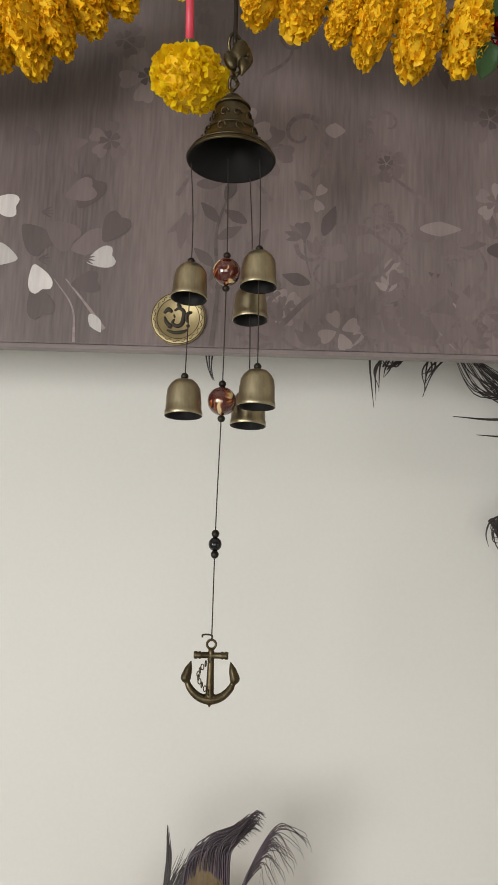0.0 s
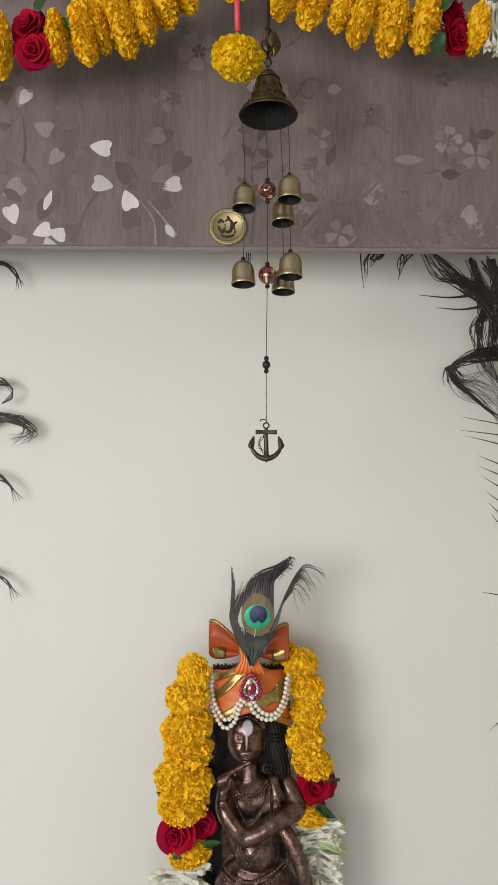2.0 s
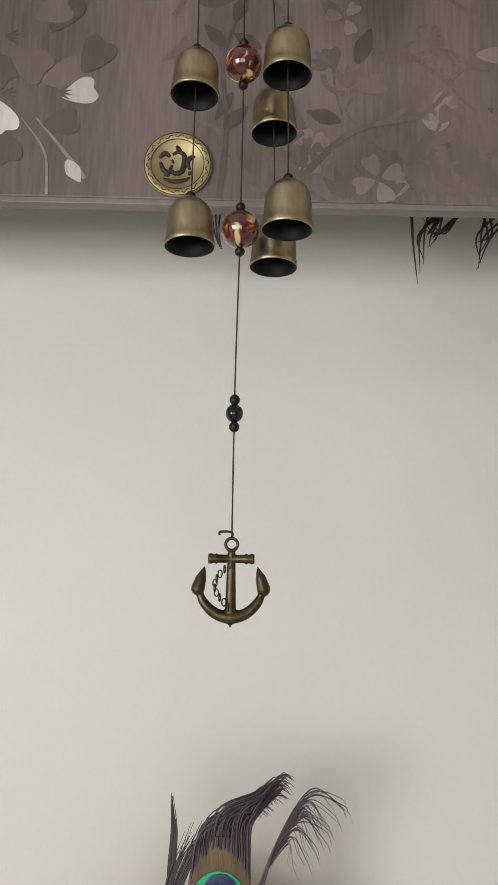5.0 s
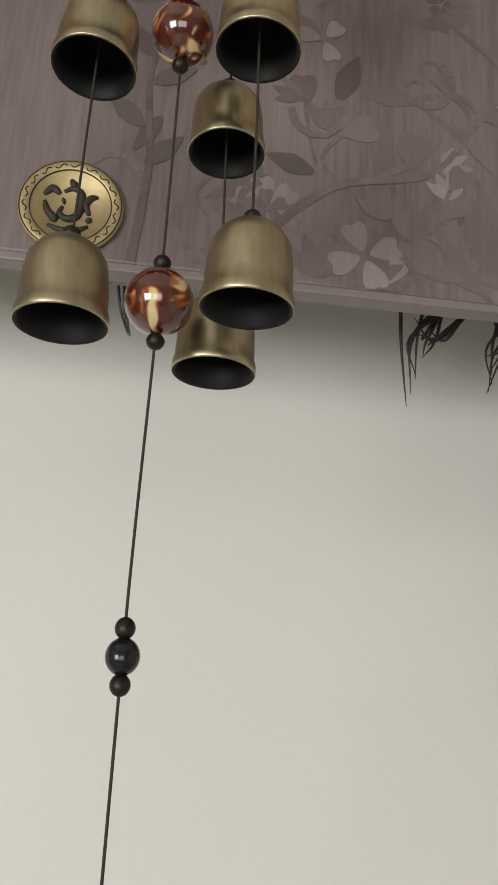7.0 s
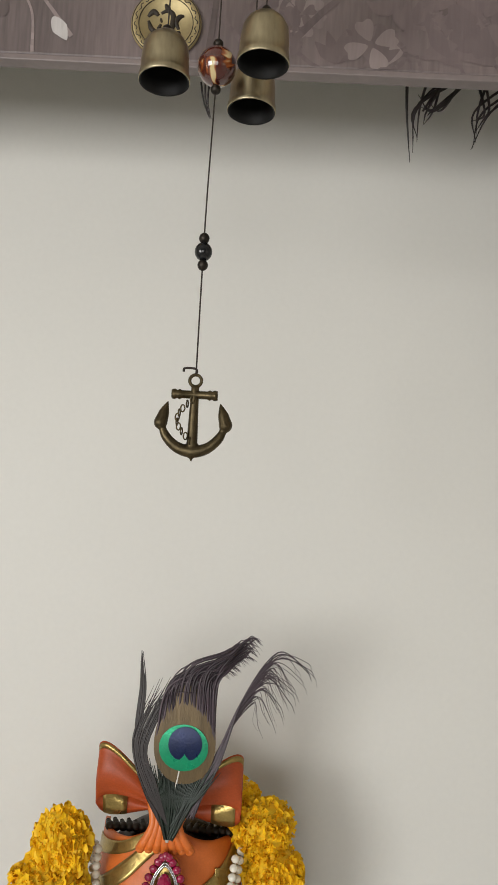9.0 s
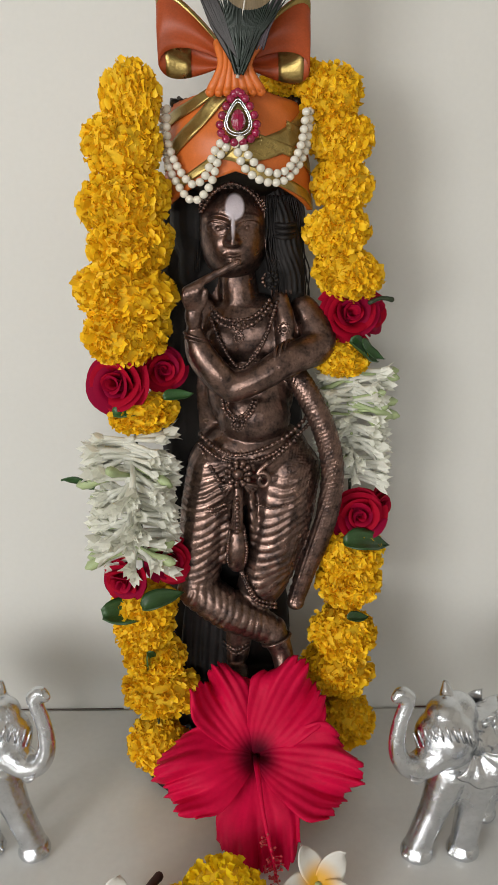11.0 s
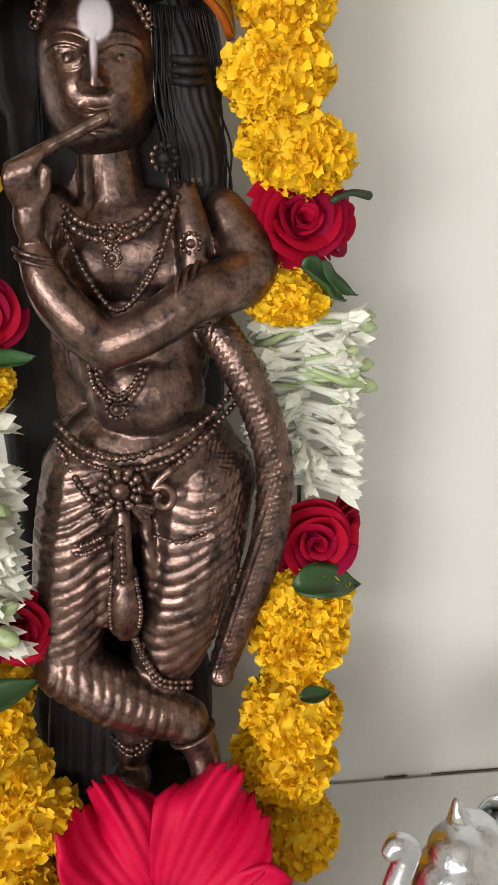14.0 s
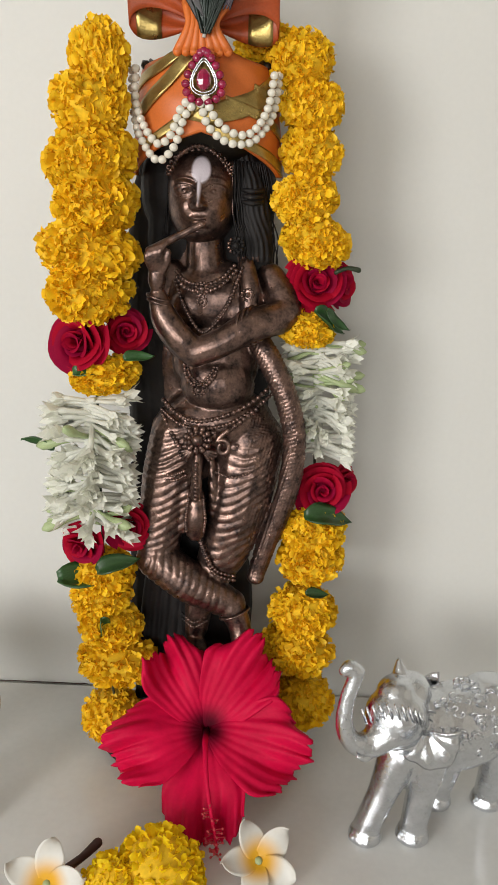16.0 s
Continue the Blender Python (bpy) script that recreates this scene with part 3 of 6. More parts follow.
def rose_mesh(seed):
    """An open garden rose seen into its spiral; its axis is +z, 1 unit across the half."""
    q = random.Random(seed)
    bm = bmesh.new()
    for ring, (n, rb, rt, top, wide) in enumerate(((2, 0.04, 0.13, 0.66, 3.3), (3, 0.12, 0.27, 0.70, 2.7), (3, 0.24, 0.43, 0.68, 2.5), (3, 0.36, 0.62, 0.62, 2.5), (4, 0.46, 0.84, 0.48, 2.1), (5, 0.52, 1.0, 0.22, 1.8))):
        for k in range(n):
            a0 = 6.283 * k / n + ring * 0.75 + q.uniform(-0.2, 0.2)
            dr, dz, ph, lean = q.uniform(-0.1, 0.08), q.uniform(-0.12, 0.1), q.uniform(0, 6), q.uniform(-0.16, 0.16)

            def at(u, v):
                a = a0 + (u - 0.5) * wide
                edge = (2 * u - 1) ** 2
                rad = rb + (rt + dr - rb) * v ** 1.4 + 0.10 * max(0, v - 0.75) / 0.25 * (0.35 + 0.65 * ring / 5) + 0.12 * (u - 0.4) * v + lean * v * (2 * u - 1) * 0.6
                z = -0.35 + (top + dz + 0.35) * math.sin(min(1.0, v * 1.06) * 1.5708) * (1 - 0.28 * edge) + 0.06 * math.sin(7 * u + ph) * v * v + lean * (2 * u - 1) * v * 0.7
                return Vector((rad * math.cos(a), rad * math.sin(a), z))

            sheet(bm, at, 8, 5)
    blob(bm, (0, 0, -0.2), (0.55, 0.55, 0.4), seg=12, rings=8)
    return bm


ROSE = [mesh_of(rose_mesh(s), "rose", M_ROSE) for s in (1, 2)]


def tuberose_mesh(seed):
    """A white floret: a long slim tube with six pointed lobes; it points along +z, 1 long."""
    q = random.Random(seed)
    bm = bmesh.new()
    bend = q.uniform(-0.12, 0.12)
    line = [(bend * t * t, 0.04 * math.sin(3 * t), t) for t in (0, 0.25, 0.5, 0.72)]
    tube(bm, line, [0.038, 0.043, 0.050, 0.066], 7)
    cx = bend * 0.52
    for k in range(6):
        a = 6.283 * k / 6 + q.uniform(-0.2, 0.2)
        d, s = Vector((math.cos(a), math.sin(a), 0)), Vector((-math.sin(a), math.cos(a), 0))
        ln = q.uniform(0.20, 0.30)
        o = q.uniform(0.25, 0.75)
        p = [Vector((cx, 0.03, 0.68)) + d * 0.06, Vector((cx, 0.03, 0.82)) + d * 0.12 * o, Vector((cx, 0.03, 0.72 + ln * 0.9)) + d * ln * o]
        v = [bm.verts.new(p[0] - s * 0.05), bm.verts.new(p[0] + s * 0.05), bm.verts.new(p[1] + s * 0.092), bm.verts.new(p[1] + d * 0.03), bm.verts.new(p[1] - s * 0.092), bm.verts.new(p[2])]
        bm.faces.new((v[0], v[1], v[2], v[3]))
        bm.faces.new((v[0], v[3], v[4]))
        bm.faces.new((v[4], v[3], v[5]))
        bm.faces.new((v[3], v[2], v[5]))
    return bm


def bud_mesh(seed):
    bm = bmesh.new()
    b = random.Random(seed).uniform(-0.2, 0.2)
    tube(bm, [(b * t * t, 0, t) for t in (0, 0.3, 0.6, 0.78, 0.92, 1.0)], [0.035, 0.042, 0.055, 0.095, 0.085, 0.02], 8)
    return bm


TUBER = [mesh_of(tuberose_mesh(s), "tuberose_floret", M_TUBE) for s in (1, 2, 3, 4)]
BUD = [mesh_of(bud_mesh(s), "tuberose_bud", M_BUD) for s in (1, 2)]


def leaf_mesh(seed):
    """A cupped pointed leaf along +x, 1 long."""
    bm = bmesh.new()
    q = random.Random(seed)
    c = q.uniform(0.15, 0.4)

    def at(u, v):
        w = 0.30 * math.sin(math.pi * min(1, u * 0.94 + 0.06) ** 0.8) + 0.01
        s = (v - 0.5) * 2
        return Vector((u, s * w, c * s * s * w + 0.12 * math.sin(3 * u + seed) - 0.02 * (1 - abs(s)) + 0.015 * math.sin(11 * u) * s))

    return sheet(bm, at, 10, 6, 0.012)


LEAF = [mesh_of(leaf_mesh(s), "leaf", M_LEAF) for s in (1, 2, 3)]


def put(name, me, parent, m, label=""):
    ob = part(name, me, None, parent, label)
    ob.matrix_basis = m
    return ob


def facing(at, axis, spin=0.0, scale=1.0):
    """A pose at a place with local +z along axis."""
    s = scale if hasattr(scale, "__len__") else (scale, scale, scale)
    q = Vector(axis).to_track_quat("Z", "Y").to_matrix().to_4x4()
    return Matrix.Translation(at) @ q @ Matrix.Rotation(spin, 4, "Z") @ Matrix.Diagonal((*s, 1))


def tuberoses(parent, at, half, tall, count, seed, along=Vector((0, 0, 1)), front=Vector((0, -1, 0))):
    """A band of florets and green buds that stand out to both sides of the string."""
    q = random.Random(seed)
    side = along.cross(front).normalized()
    for k in range(count):
        t = (k + 0.5) / count - 0.5
        a = q.choice((0.0, math.pi)) + q.gauss(0, 0.55) if q.random() < 0.7 else q.uniform(0, 3.14)
        out = (side * math.cos(a) + front * math.sin(a) * 0.75 + along * q.uniform(-0.45, 0.25)).normalized()
        ln = half * q.uniform(0.85, 1.2)
        base = Vector(at) + along * t * tall * 2 - out * ln * 0.12 + front * 0.004
        bud = q.random() < 0.11
        put("tuberose_bud" if bud else "tuberose_floret", q.choice(BUD if bud else TUBER), parent, facing(base, out, q.uniform(0, 6), ln * (1.05 if bud else 1.0)))

# ---- bronze flute player: one plain cast ----
def beads_along(bm, pts, r, n=4, gap=1.6):
    line = smooth_line(pts, n * 4)
    last = line[0]
    tube(bm, line, r * 0.62, 6)
    blob(bm, last, r, seg=8, rings=6)
    for p in line[1:]:
        if (p - last).length >= r * gap:
            blob(bm, p, r, seg=8, rings=6)
            last = p


st = bmesh.new()
# back shell: cloak and hair that close the cast behind
blob(st, (-0.002, -0.050, 0.33), (0.052, 0.024, 0.155))
blob(st, (-0.048, -0.042, 0.34), (0.018, 0.018, 0.14))
limb(st, [(-0.038, -0.046, 0.425), (-0.047, -0.050, 0.32), (-0.048, -0.050, 0.2), (-0.050, -0.055, 0.06)], [0.013, 0.014, 0.015, 0.018])
blob(st, (-0.004, -0.05, 0.12), (0.044, 0.018, 0.10))
for k, x in enumerate((-0.049, -0.041, -0.033, -0.025, -0.018)):
    limb(st, [(x + 0.006, -0.080, 0.165), (x + 0.001, -0.076, 0.12), (x - 0.003, -0.084, 0.05)], [0.0035, 0.0045, 0.005])
# head and hair
blob(st, (-0.003, -0.070, 0.452), (0.0205, 0.024, 0.030))
blob(st, (-0.001, -0.056, 0.466), (0.037, 0.026, 0.032))
blob(st, (-0.030, -0.054, 0.458), (0.020, 0.020, 0.036))
blob(st, (0.036, -0.050, 0.455), (0.014, 0.018, 0.036))
limb(st, [(0.0245, -0.066, 0.478), (0.0325, -0.066, 0.445), (0.037, -0.065, 0.41), (0.041, -0.062, 0.392)], [0.010, 0.0135, 0.0125, 0.008])
limb(st, [(-0.0265, -0.062, 0.470), (-0.033, -0.060, 0.44), (-0.035, -0.056, 0.42)], [0.009, 0.0105, 0.010])
# neck, chest, belly
limb(st, [(-0.001, -0.070, 0.425), (0.0005, -0.072, 0.395)], [0.0125, 0.0150])
blob(st, (0.008, -0.071, 0.378), (0.041, 0.024, 0.030))
blob(st, (-0.008, -0.083, 0.375), (0.017, 0.013, 0.016))
blob(st, (0.022, -0.083, 0.373), (0.017, 0.012, 0.016))
blob(st, (0.008, -0.073, 0.335), (0.033, 0.026, 0.035))
blob(st, (0.010, -0.081, 0.319), (0.028, 0.024, 0.026))
blob(st, (0.010, -0.073, 0.288), (0.043, 0.031, 0.028))
# arms that cross under the chest, one bent up to the pipe
limb(st, [(-0.026, -0.070, 0.398), (-0.031, -0.078, 0.368), (-0.016, -0.094, 0.350), (-0.0045, -0.106, 0.3455)], [0.010, 0.0095, 0.010, 0.0095])
limb(st, [(-0.0305, -0.105, 0.3835), (-0.026, -0.108, 0.372), (-0.0155, -0.110, 0.357), (-0.0045, -0.108, 0.3455)], [0.0068, 0.0088, 0.0102, 0.0102])
limb(st, [(0.0475, -0.074, 0.3965), (0.0555, -0.080, 0.384), (0.0565, -0.088, 0.3715), (0.0346, -0.103, 0.3645), (0.014, -0.109, 0.3530), (-0.0035, -0.109, 0.3455)], [0.0105, 0.0125, 0.0130, 0.0112, 0.0102, 0.0102])
blob(st, (-0.0308, -0.106, 0.3965), (0.0064, 0.0075, 0.0105))
limb(st, [(-0.0285, -0.109, 0.400), (-0.0235, -0.112, 0.4065), (-0.0215, -0.1135, 0.4145)], [0.0036, 0.0027, 0.0021], 4, 8)
for k in range(4):
    limb(st, [(-0.0335 + 0.0022 * k, -0.110, 0.402), (-0.0362 + 0.0030 * k, -0.1165, 0.4105 + 0.001 * k), (-0.0345 + 0.0038 * k, -0.1155, 0.4165 + 0.0012 * k)], [0.0026, 0.0022, 0.0018], 4, 8)
limb(st, [(-0.0350, -0.113, 0.4150), (0.0005, -0.1095, 0.4330)], [0.0030, 0.0027], 4, 10)
# legs: one crossed over the other
limb(st, [(-0.017, -0.077, 0.278), (-0.0255, -0.082, 0.242), (-0.0325, -0.088, 0.205), (-0.0355, -0.092, 0.181)], [0.0245, 0.0225, 0.0178, 0.0158])
limb(st, [(-0.036, -0.094, 0.180), (-0.009, -0.098, 0.162), (0.0235, -0.095, 0.1425)], [0.0160, 0.0165, 0.0122])
limb(st, [(0.0241, -0.097, 0.1420), (0.0310, -0.100, 0.126), (0.0335, -0.107, 0.111)], [0.0112, 0.0092, 0.0078])
for k in range(4):
    limb(st, [(0.029 + 0.0028 * k, -0.108, 0.113 + 0.0006 * k), (0.0305 + 0.0026 * k, -0.113, 0.105 + 0.001 * k)], [0.0024, 0.0019], 3, 8)
limb(st, [(0.0345, -0.075, 0.272), (0.0285, -0.081, 0.232), (0.0185, -0.084, 0.190), (0.0115, -0.084, 0.172)], [0.0275, 0.0255, 0.0205, 0.0175])
limb(st, [(0.010, -0.082, 0.170), (-0.003, -0.080, 0.14), (-0.0062, -0.080, 0.112)], [0.0165, 0.0135, 0.0105])
blob(st, (-0.0065, -0.088, 0.098), (0.0105, 0.017, 0.010))
# scarf down one side and the sash between the legs
limb(st, [(0.0400, -0.084, 0.352), (0.0490, -0.090, 0.338), (0.0620, -0.094, 0.311), (0.0690, -0.095, 0.279), (0.0650, -0.093, 0.238), (0.0520, -0.088, 0.196), (0.0430, -0.085, 0.166)],
     [0.0085, 0.0092, 0.0090, 0.0088, 0.0086, 0.0078, 0.0068])
blob(st, (0.0425, -0.086, 0.1625), (0.0072, 0.0075, 0.0058))
limb(st, [(0.0300, -0.085, 0.404), (0.0335, -0.092, 0.390), (0.0325, -0.094, 0.374)], [0.0066, 0.0070, 0.0060])
limb(st, [(-0.0022, -0.104, 0.268), (-0.0025, -0.109, 0.252), (-0.0030, -0.107, 0.238)], [0.0036, 0.0042, 0.0046])
limb(st, [(-0.0030, -0.103, 0.236), (-0.0034, -0.105, 0.220), (-0.0040, -0.102, 0.206)], [0.0060, 0.0078, 0.0070])
limb(st, [(-0.010, -0.095, 0.262), (-0.0125, -0.097, 0.235), (-0.0150, -0.096, 0.206)], [0.0030, 0.0042, 0.0036])
limb(st, [(0.007, -0.096, 0.262), (0.0090, -0.097, 0.238), (0.0080, -0.095, 0.212)], [0.0030, 0.0042, 0.0030])
# stepped foot of the cast
foot = [(0.0, 0.0), (0.086, 0.0), (0.09, 0.004), (0.088, 0.013), (0.078, 0.018), (0.076, 0.026), (0.066, 0.031), (0.046, 0.040), (0.042, 0.078), (0.046, 0.088), (0.0, 0.090)]
n0 = len(st.verts)
lathe(st, [(r * 0.92, z) for r, z in foot], 40, (0, 0, 0))
st.verts.ensure_lookup_table()
for v in st.verts[n0:]:
    v.co = Vector((v.co.x - 0.006, v.co.y * 0.72 - 0.074, v.co.z))
st = melted(st, 0.00115, 3, 0.5)
st.normal_update()


def pleat(p, a, b, reach, step, lean, sag, deep):
    """Height of cloth pleats over a limb from a to b (x and z): step apart, leaning across it and sagging in its middle."""
    ax, az = b[0] - a[0], b[1] - a[1]
    ln = math.hypot(ax, az)
    ax, az = ax / ln, az / ln
    along = (p.x - a[0]) * ax + (p.z - a[1]) * az
    off = -(p.x - a[0]) * az + (p.z - a[1]) * ax
    if not (-0.004 < along < ln + 0.004 and abs(off) < reach):
        return 0.0
    w = min(1.0, (along + 0.004) / 0.008, (ln + 0.004 - along) / 0.008) * min(1.0, (reach - abs(off)) / 0.004)
    s = along + lean * off + sag * off * off / reach + 0.0050 * noise.noise(Vector((p.x, 0.0, p.z)) * 38)
    return deep * w * (0.8 + 0.9 * noise.noise(Vector((p.x + 0.3, 0.0, p.z)) * 48)) * (abs(math.sin(math.pi * s / step)) ** 0.7 - 0.6)


for v in st.verts:
    p = v.co
    if p.y < -0.072 and v.normal.y < 0.25:
        h = 0.0
        if p.z < 0.292:
            crossed = abs((p.z - 0.180) + 0.62 * (p.x + 0.036)) < 0.018 and p.y < -0.084 and p.z < 0.192
            if crossed:
                h = pleat(p, (-0.040, 0.1825), (0.026, 0.141), 0.020, 0.0064, 0.20, 0.35, 0.0012)
            elif p.x < -0.006 and p.z > 0.178:
                h = pleat(p, (-0.015, 0.285), (-0.036, 0.181), 0.027, 0.0070, 0.62, 0.20, 0.0013)
            elif 0.004 < p.x < 0.061 and p.z > 0.168 and math.hypot(p.x - 0.068, (p.z - 0.27) * 0.25) > 0.012:
                h = pleat(p, (0.036, 0.290), (0.012, 0.172), 0.030, 0.0076, 0.42, 0.55, 0.0012)
        elif p.z > 0.408 and p.x > 0.0215:
            h = 0.0007 * math.sin((p.x * 0.95 + p.z * 0.22) * 1750 + 2.0 * math.sin(p.z * 160))
        if h:
            v.co = p + v.normal * h
for v in st.verts:
    p = v.co
    if p.x > 0.036 and 0.164 < p.z < 0.350 and p.y < -0.078:
        # chased cross-weave of the scarf
        v.co = p + v.normal * 0.00036 * (math.sin(p.z * 3400 + p.x * 900) + math.sin(p.x * 2600 - p.z * 700))


def face_at(u, v):
    """The face as one skin: u round the head, v from under the chin to the hairline."""
    th = (u - 0.5) * 3.3
    z = 0.4180 + 0.0675 * v
    k = (z - 0.4535) / (0.0335 if z > 0.4535 else 0.0358)
    size = math.sqrt(max(0.0, 1 - abs(k) ** (2.5 if k > 0 else 3.4)))
    jaw = 1.0 - 0.14 * max(0.0, -k) ** 1.5
    x, y = 0.0252 * size * jaw * math.sin(th), -0.0690 - 0.0285 * size * math.cos(th) * (1.0 + 0.02 * k)

    def g(cx, cz, sx, sz):
        return math.exp(-((x - cx) / sx) ** 2 - ((z - cz) / sz) ** 2)

    front = max(0.0, math.cos(th))
    d = 0.0
    ridge = math.exp(-max(0.0, z - 0.4585) ** 2 / 0.0000200) if z > 0.4585 else 1.0
    down = min(1.0, max(0.0, (0.4640 - z) / 0.0165))
    if z > 0.4438:
        d += ridge * (0.0012 + 0.0058 * down ** 1.4) * math.exp(-(x / (0.0019 + 0.0016 * down)) ** 2)
    else:
        d += 0.0070 * math.exp(-(x / 0.0035) ** 2 - ((z - 0.4438) / 0.0014) ** 2)
    for s in (-1, 1):
        e = s * 0.0107
        d += 0.0026 * g(s * 0.0040, 0.4452, 0.0019, 0.0018)
        d -= 0.0042 * g(s * 0.0095, 0.4562, 0.0066, 0.0046)
        lid = ((x - e) / 0.0066) ** 2 + ((z - 0.4550 - 0.0004 * s * (x - e) / 0.006) / 0.0037) ** 2
        d += 0.0030 * max(0.0, 1 - lid) ** 0.5
        d += 0.0017 * math.exp(-((math.sqrt(lid) - 1.10) / 0.15) ** 2) * (1.2 if z > 0.455 else 0.7)
        pupil = math.hypot(x - e * 0.97, z - 0.4552)
        d += 0.0007 * math.exp(-(pupil / 0.0009) ** 2) - 0.0005 * math.exp(-((pupil - 0.0017) / 0.0004) ** 2)
        arch = 0.4608 + 0.0024 * math.cos((x - e * 1.02) / 0.0075 * 1.4)
        if 0.0025 < s * x < 0.0185:
            d += 0.0011 * math.exp(-((z - arch) / 0.0011) ** 2)
        d += 0.0023 * g(s * 0.0115, 0.4425, 0.0062, 0.0065)
    d += 0.0020 * g(0, 0.4347, 0.0070, 0.0050)
    d += 0.0019 * math.exp(-((z - 0.4363 - 0.0007 * abs(x) / 0.004) / 0.0011) ** 2 - (x / 0.0056) ** 4)
    d += 0.0021 * math.exp(-((z - 0.4326) / 0.0013) ** 2 - (x / 0.0044) ** 4)
    d -= 0.0015 * g(0, 0.4297, 0.0050, 0.0012)
    d += 0.0026 * g(0, 0.4255, 0.0056, 0.0040)
    return Vector((x - 0.0030, y - d * front, z))


sheet(st, face_at, 120, 120)
# hairline, ear flower and locks
for k in range(15):
    a = math.pi * (0.04 + 0.92 * k / 14)
    c = Vector((-0.003 + 0.0228 * math.cos(a), -0.086 - 0.006 * math.sin(a), 0.4640 + 0.0180 * math.sin(a)))
    tube(st, [c + Vector((0.0016 * (1 - t * 0.6) * math.cos(5 * t + k), -0.0012, 0.0016 * (1 - t * 0.6) * math.sin(5 * t + k))) for t in (j / 7 for j in range(8))], 0.0009, 5)
for k in range(26):
    x, w = 0.0200 + 0.00112 * k, 0.0011 * math.sin(k * 2.3)
    tube(st, smooth_line([(x * 0.82 + 0.003, -0.081 + 0.0005 * k, 0.476), (x * 0.96 + w, -0.0815 + 0.0006 * k, 0.458), (x * 0.99 - w, -0.0815 + 0.0006 * k, 0.440), (x + 0.0030 + w, -0.0805 + 0.0006 * k, 0.424), (x + 0.0040 - w, -0.0790 + 0.0006 * k, 0.408), (x * 0.9 + 0.009, -0.075 + 0.0005 * k, 0.394)], 5), 0.00055, 5)
for k in range(12):
    x = -0.0260 - 0.0011 * k
    tube(st, smooth_line([(x * 0.85, -0.077 + 0.0013 * k, 0.472), (x - 0.0008 * math.sin(k * 2), -0.076 + 0.0013 * k, 0.448), (x - 0.002, -0.071 + 0.001 * k, 0.424)], 6), 0.0006, 5)
for x, z in ((0.0335, 0.4565), (0.0335, 0.4525), (0.0335, 0.4485)):
    limb(st, [(x - 0.0065, -0.080, z), (x, -0.0835, z - 0.0008), (x + 0.0065, -0.078, z)], [0.0015, 0.0019, 0.0015], 4, 8)
beads_along(st, [(-0.0245, -0.088, 0.466), (-0.016, -0.096, 0.4775), (-0.003, -0.099, 0.4835), (0.010, -0.096, 0.4775), (0.0185, -0.088, 0.466)], 0.0014)
# necklaces, belts, bracelets, rosettes
beads_along(st, [(-0.0185, -0.094, 0.3965), (-0.0115, -0.101, 0.3900), (0.0004, -0.104, 0.3878), (0.0125, -0.101, 0.3915), (0.0235, -0.093, 0.4020)], 0.0019)
beads_along(st, [(-0.0190, -0.093, 0.4005), (-0.0115, -0.100, 0.3945), (0.0004, -0.102, 0.3925), (0.0125, -0.100, 0.3960), (0.0225, -0.092, 0.4060)], 0.0017)
beads_along(st, [(-0.0200, -0.092, 0.3935), (-0.0110, -0.101, 0.3740), (-0.0005, -0.104, 0.3600), (0.0100, -0.104, 0.3660), (0.0190, -0.100, 0.3800), (0.0260, -0.094, 0.4000)], 0.0015)
beads_along(st, [(0.0080, -0.102, 0.3655), (0.0160, -0.100, 0.3760), (0.0225, -0.096, 0.3900), (0.0275, -0.092, 0.4040)], 0.0016)
beads_along(st, [(-0.0125, -0.102, 0.3360), (-0.0100, -0.106, 0.3270), (-0.0010, -0.109, 0.3205), (0.0080, -0.108, 0.3265), (0.0125, -0.104, 0.3365)], 0.0017)
beads_along(st, [(-0.0098, -0.103, 0.3350), (-0.0075, -0.107, 0.3290), (-0.0010, -0.109, 0.3245), (0.0060, -0.108, 0.3290), (0.0100, -0.105, 0.3360)], 0.0013)
beads_along(st, [(-0.0300, -0.088, 0.3060), (-0.0170, -0.102, 0.2985), (-0.0017, -0.107, 0.2952), (0.0190, -0.105, 0.3000), (0.0380, -0.096, 0.3090), (0.0530, -0.084, 0.3210)], 0.0019)
beads_along(st, [(-0.0310, -0.088, 0.2985), (-0.0170, -0.103, 0.2925), (-0.0017, -0.108, 0.2900), (0.0190, -0.106, 0.2930), (0.0390, -0.096, 0.3035), (0.0550, -0.082, 0.3150)], 0.0016)
beads_along(st, [(-0.0300, -0.090, 0.2950), (-0.0200, -0.101, 0.2800), (-0.0120, -0.105, 0.2690)], 0.0021)
beads_along(st, [(0.0130, -0.106, 0.2820), (0.0250, -0.105, 0.2920), (0.0400, -0.097, 0.3030)], 0.0022)
beads_along(st, [(-0.0415, -0.084, 0.2655), (-0.0350, -0.095, 0.2555), (-0.0230, -0.104, 0.2520), (-0.0110, -0.106, 0.2570)], 0.0017)
beads_along(st, [(-0.0415, -0.084, 0.2615), (-0.0345, -0.096, 0.2515), (-0.0225, -0.105, 0.2480), (-0.0110, -0.106, 0.2530)], 0.0014)
beads_along(st, [(0.0120, -0.106, 0.2560), (0.0250, -0.107, 0.2530), (0.0400, -0.101, 0.2580), (0.0510, -0.092, 0.2680)], 0.0013)
beads_along(st, [(-0.0025, -0.1135, 0.2640), (-0.0026, -0.1140, 0.2500), (-0.0030, -0.1125, 0.2370)], 0.0020)
for s in (-1, 1):
    beads_along(st, [(-0.0032 + s * 0.0055, -0.1070, 0.2350), (-0.0034 + s * 0.0072, -0.1090, 0.2200), (-0.0040 + s * 0.0064, -0.1060, 0.2070)], 0.0014)
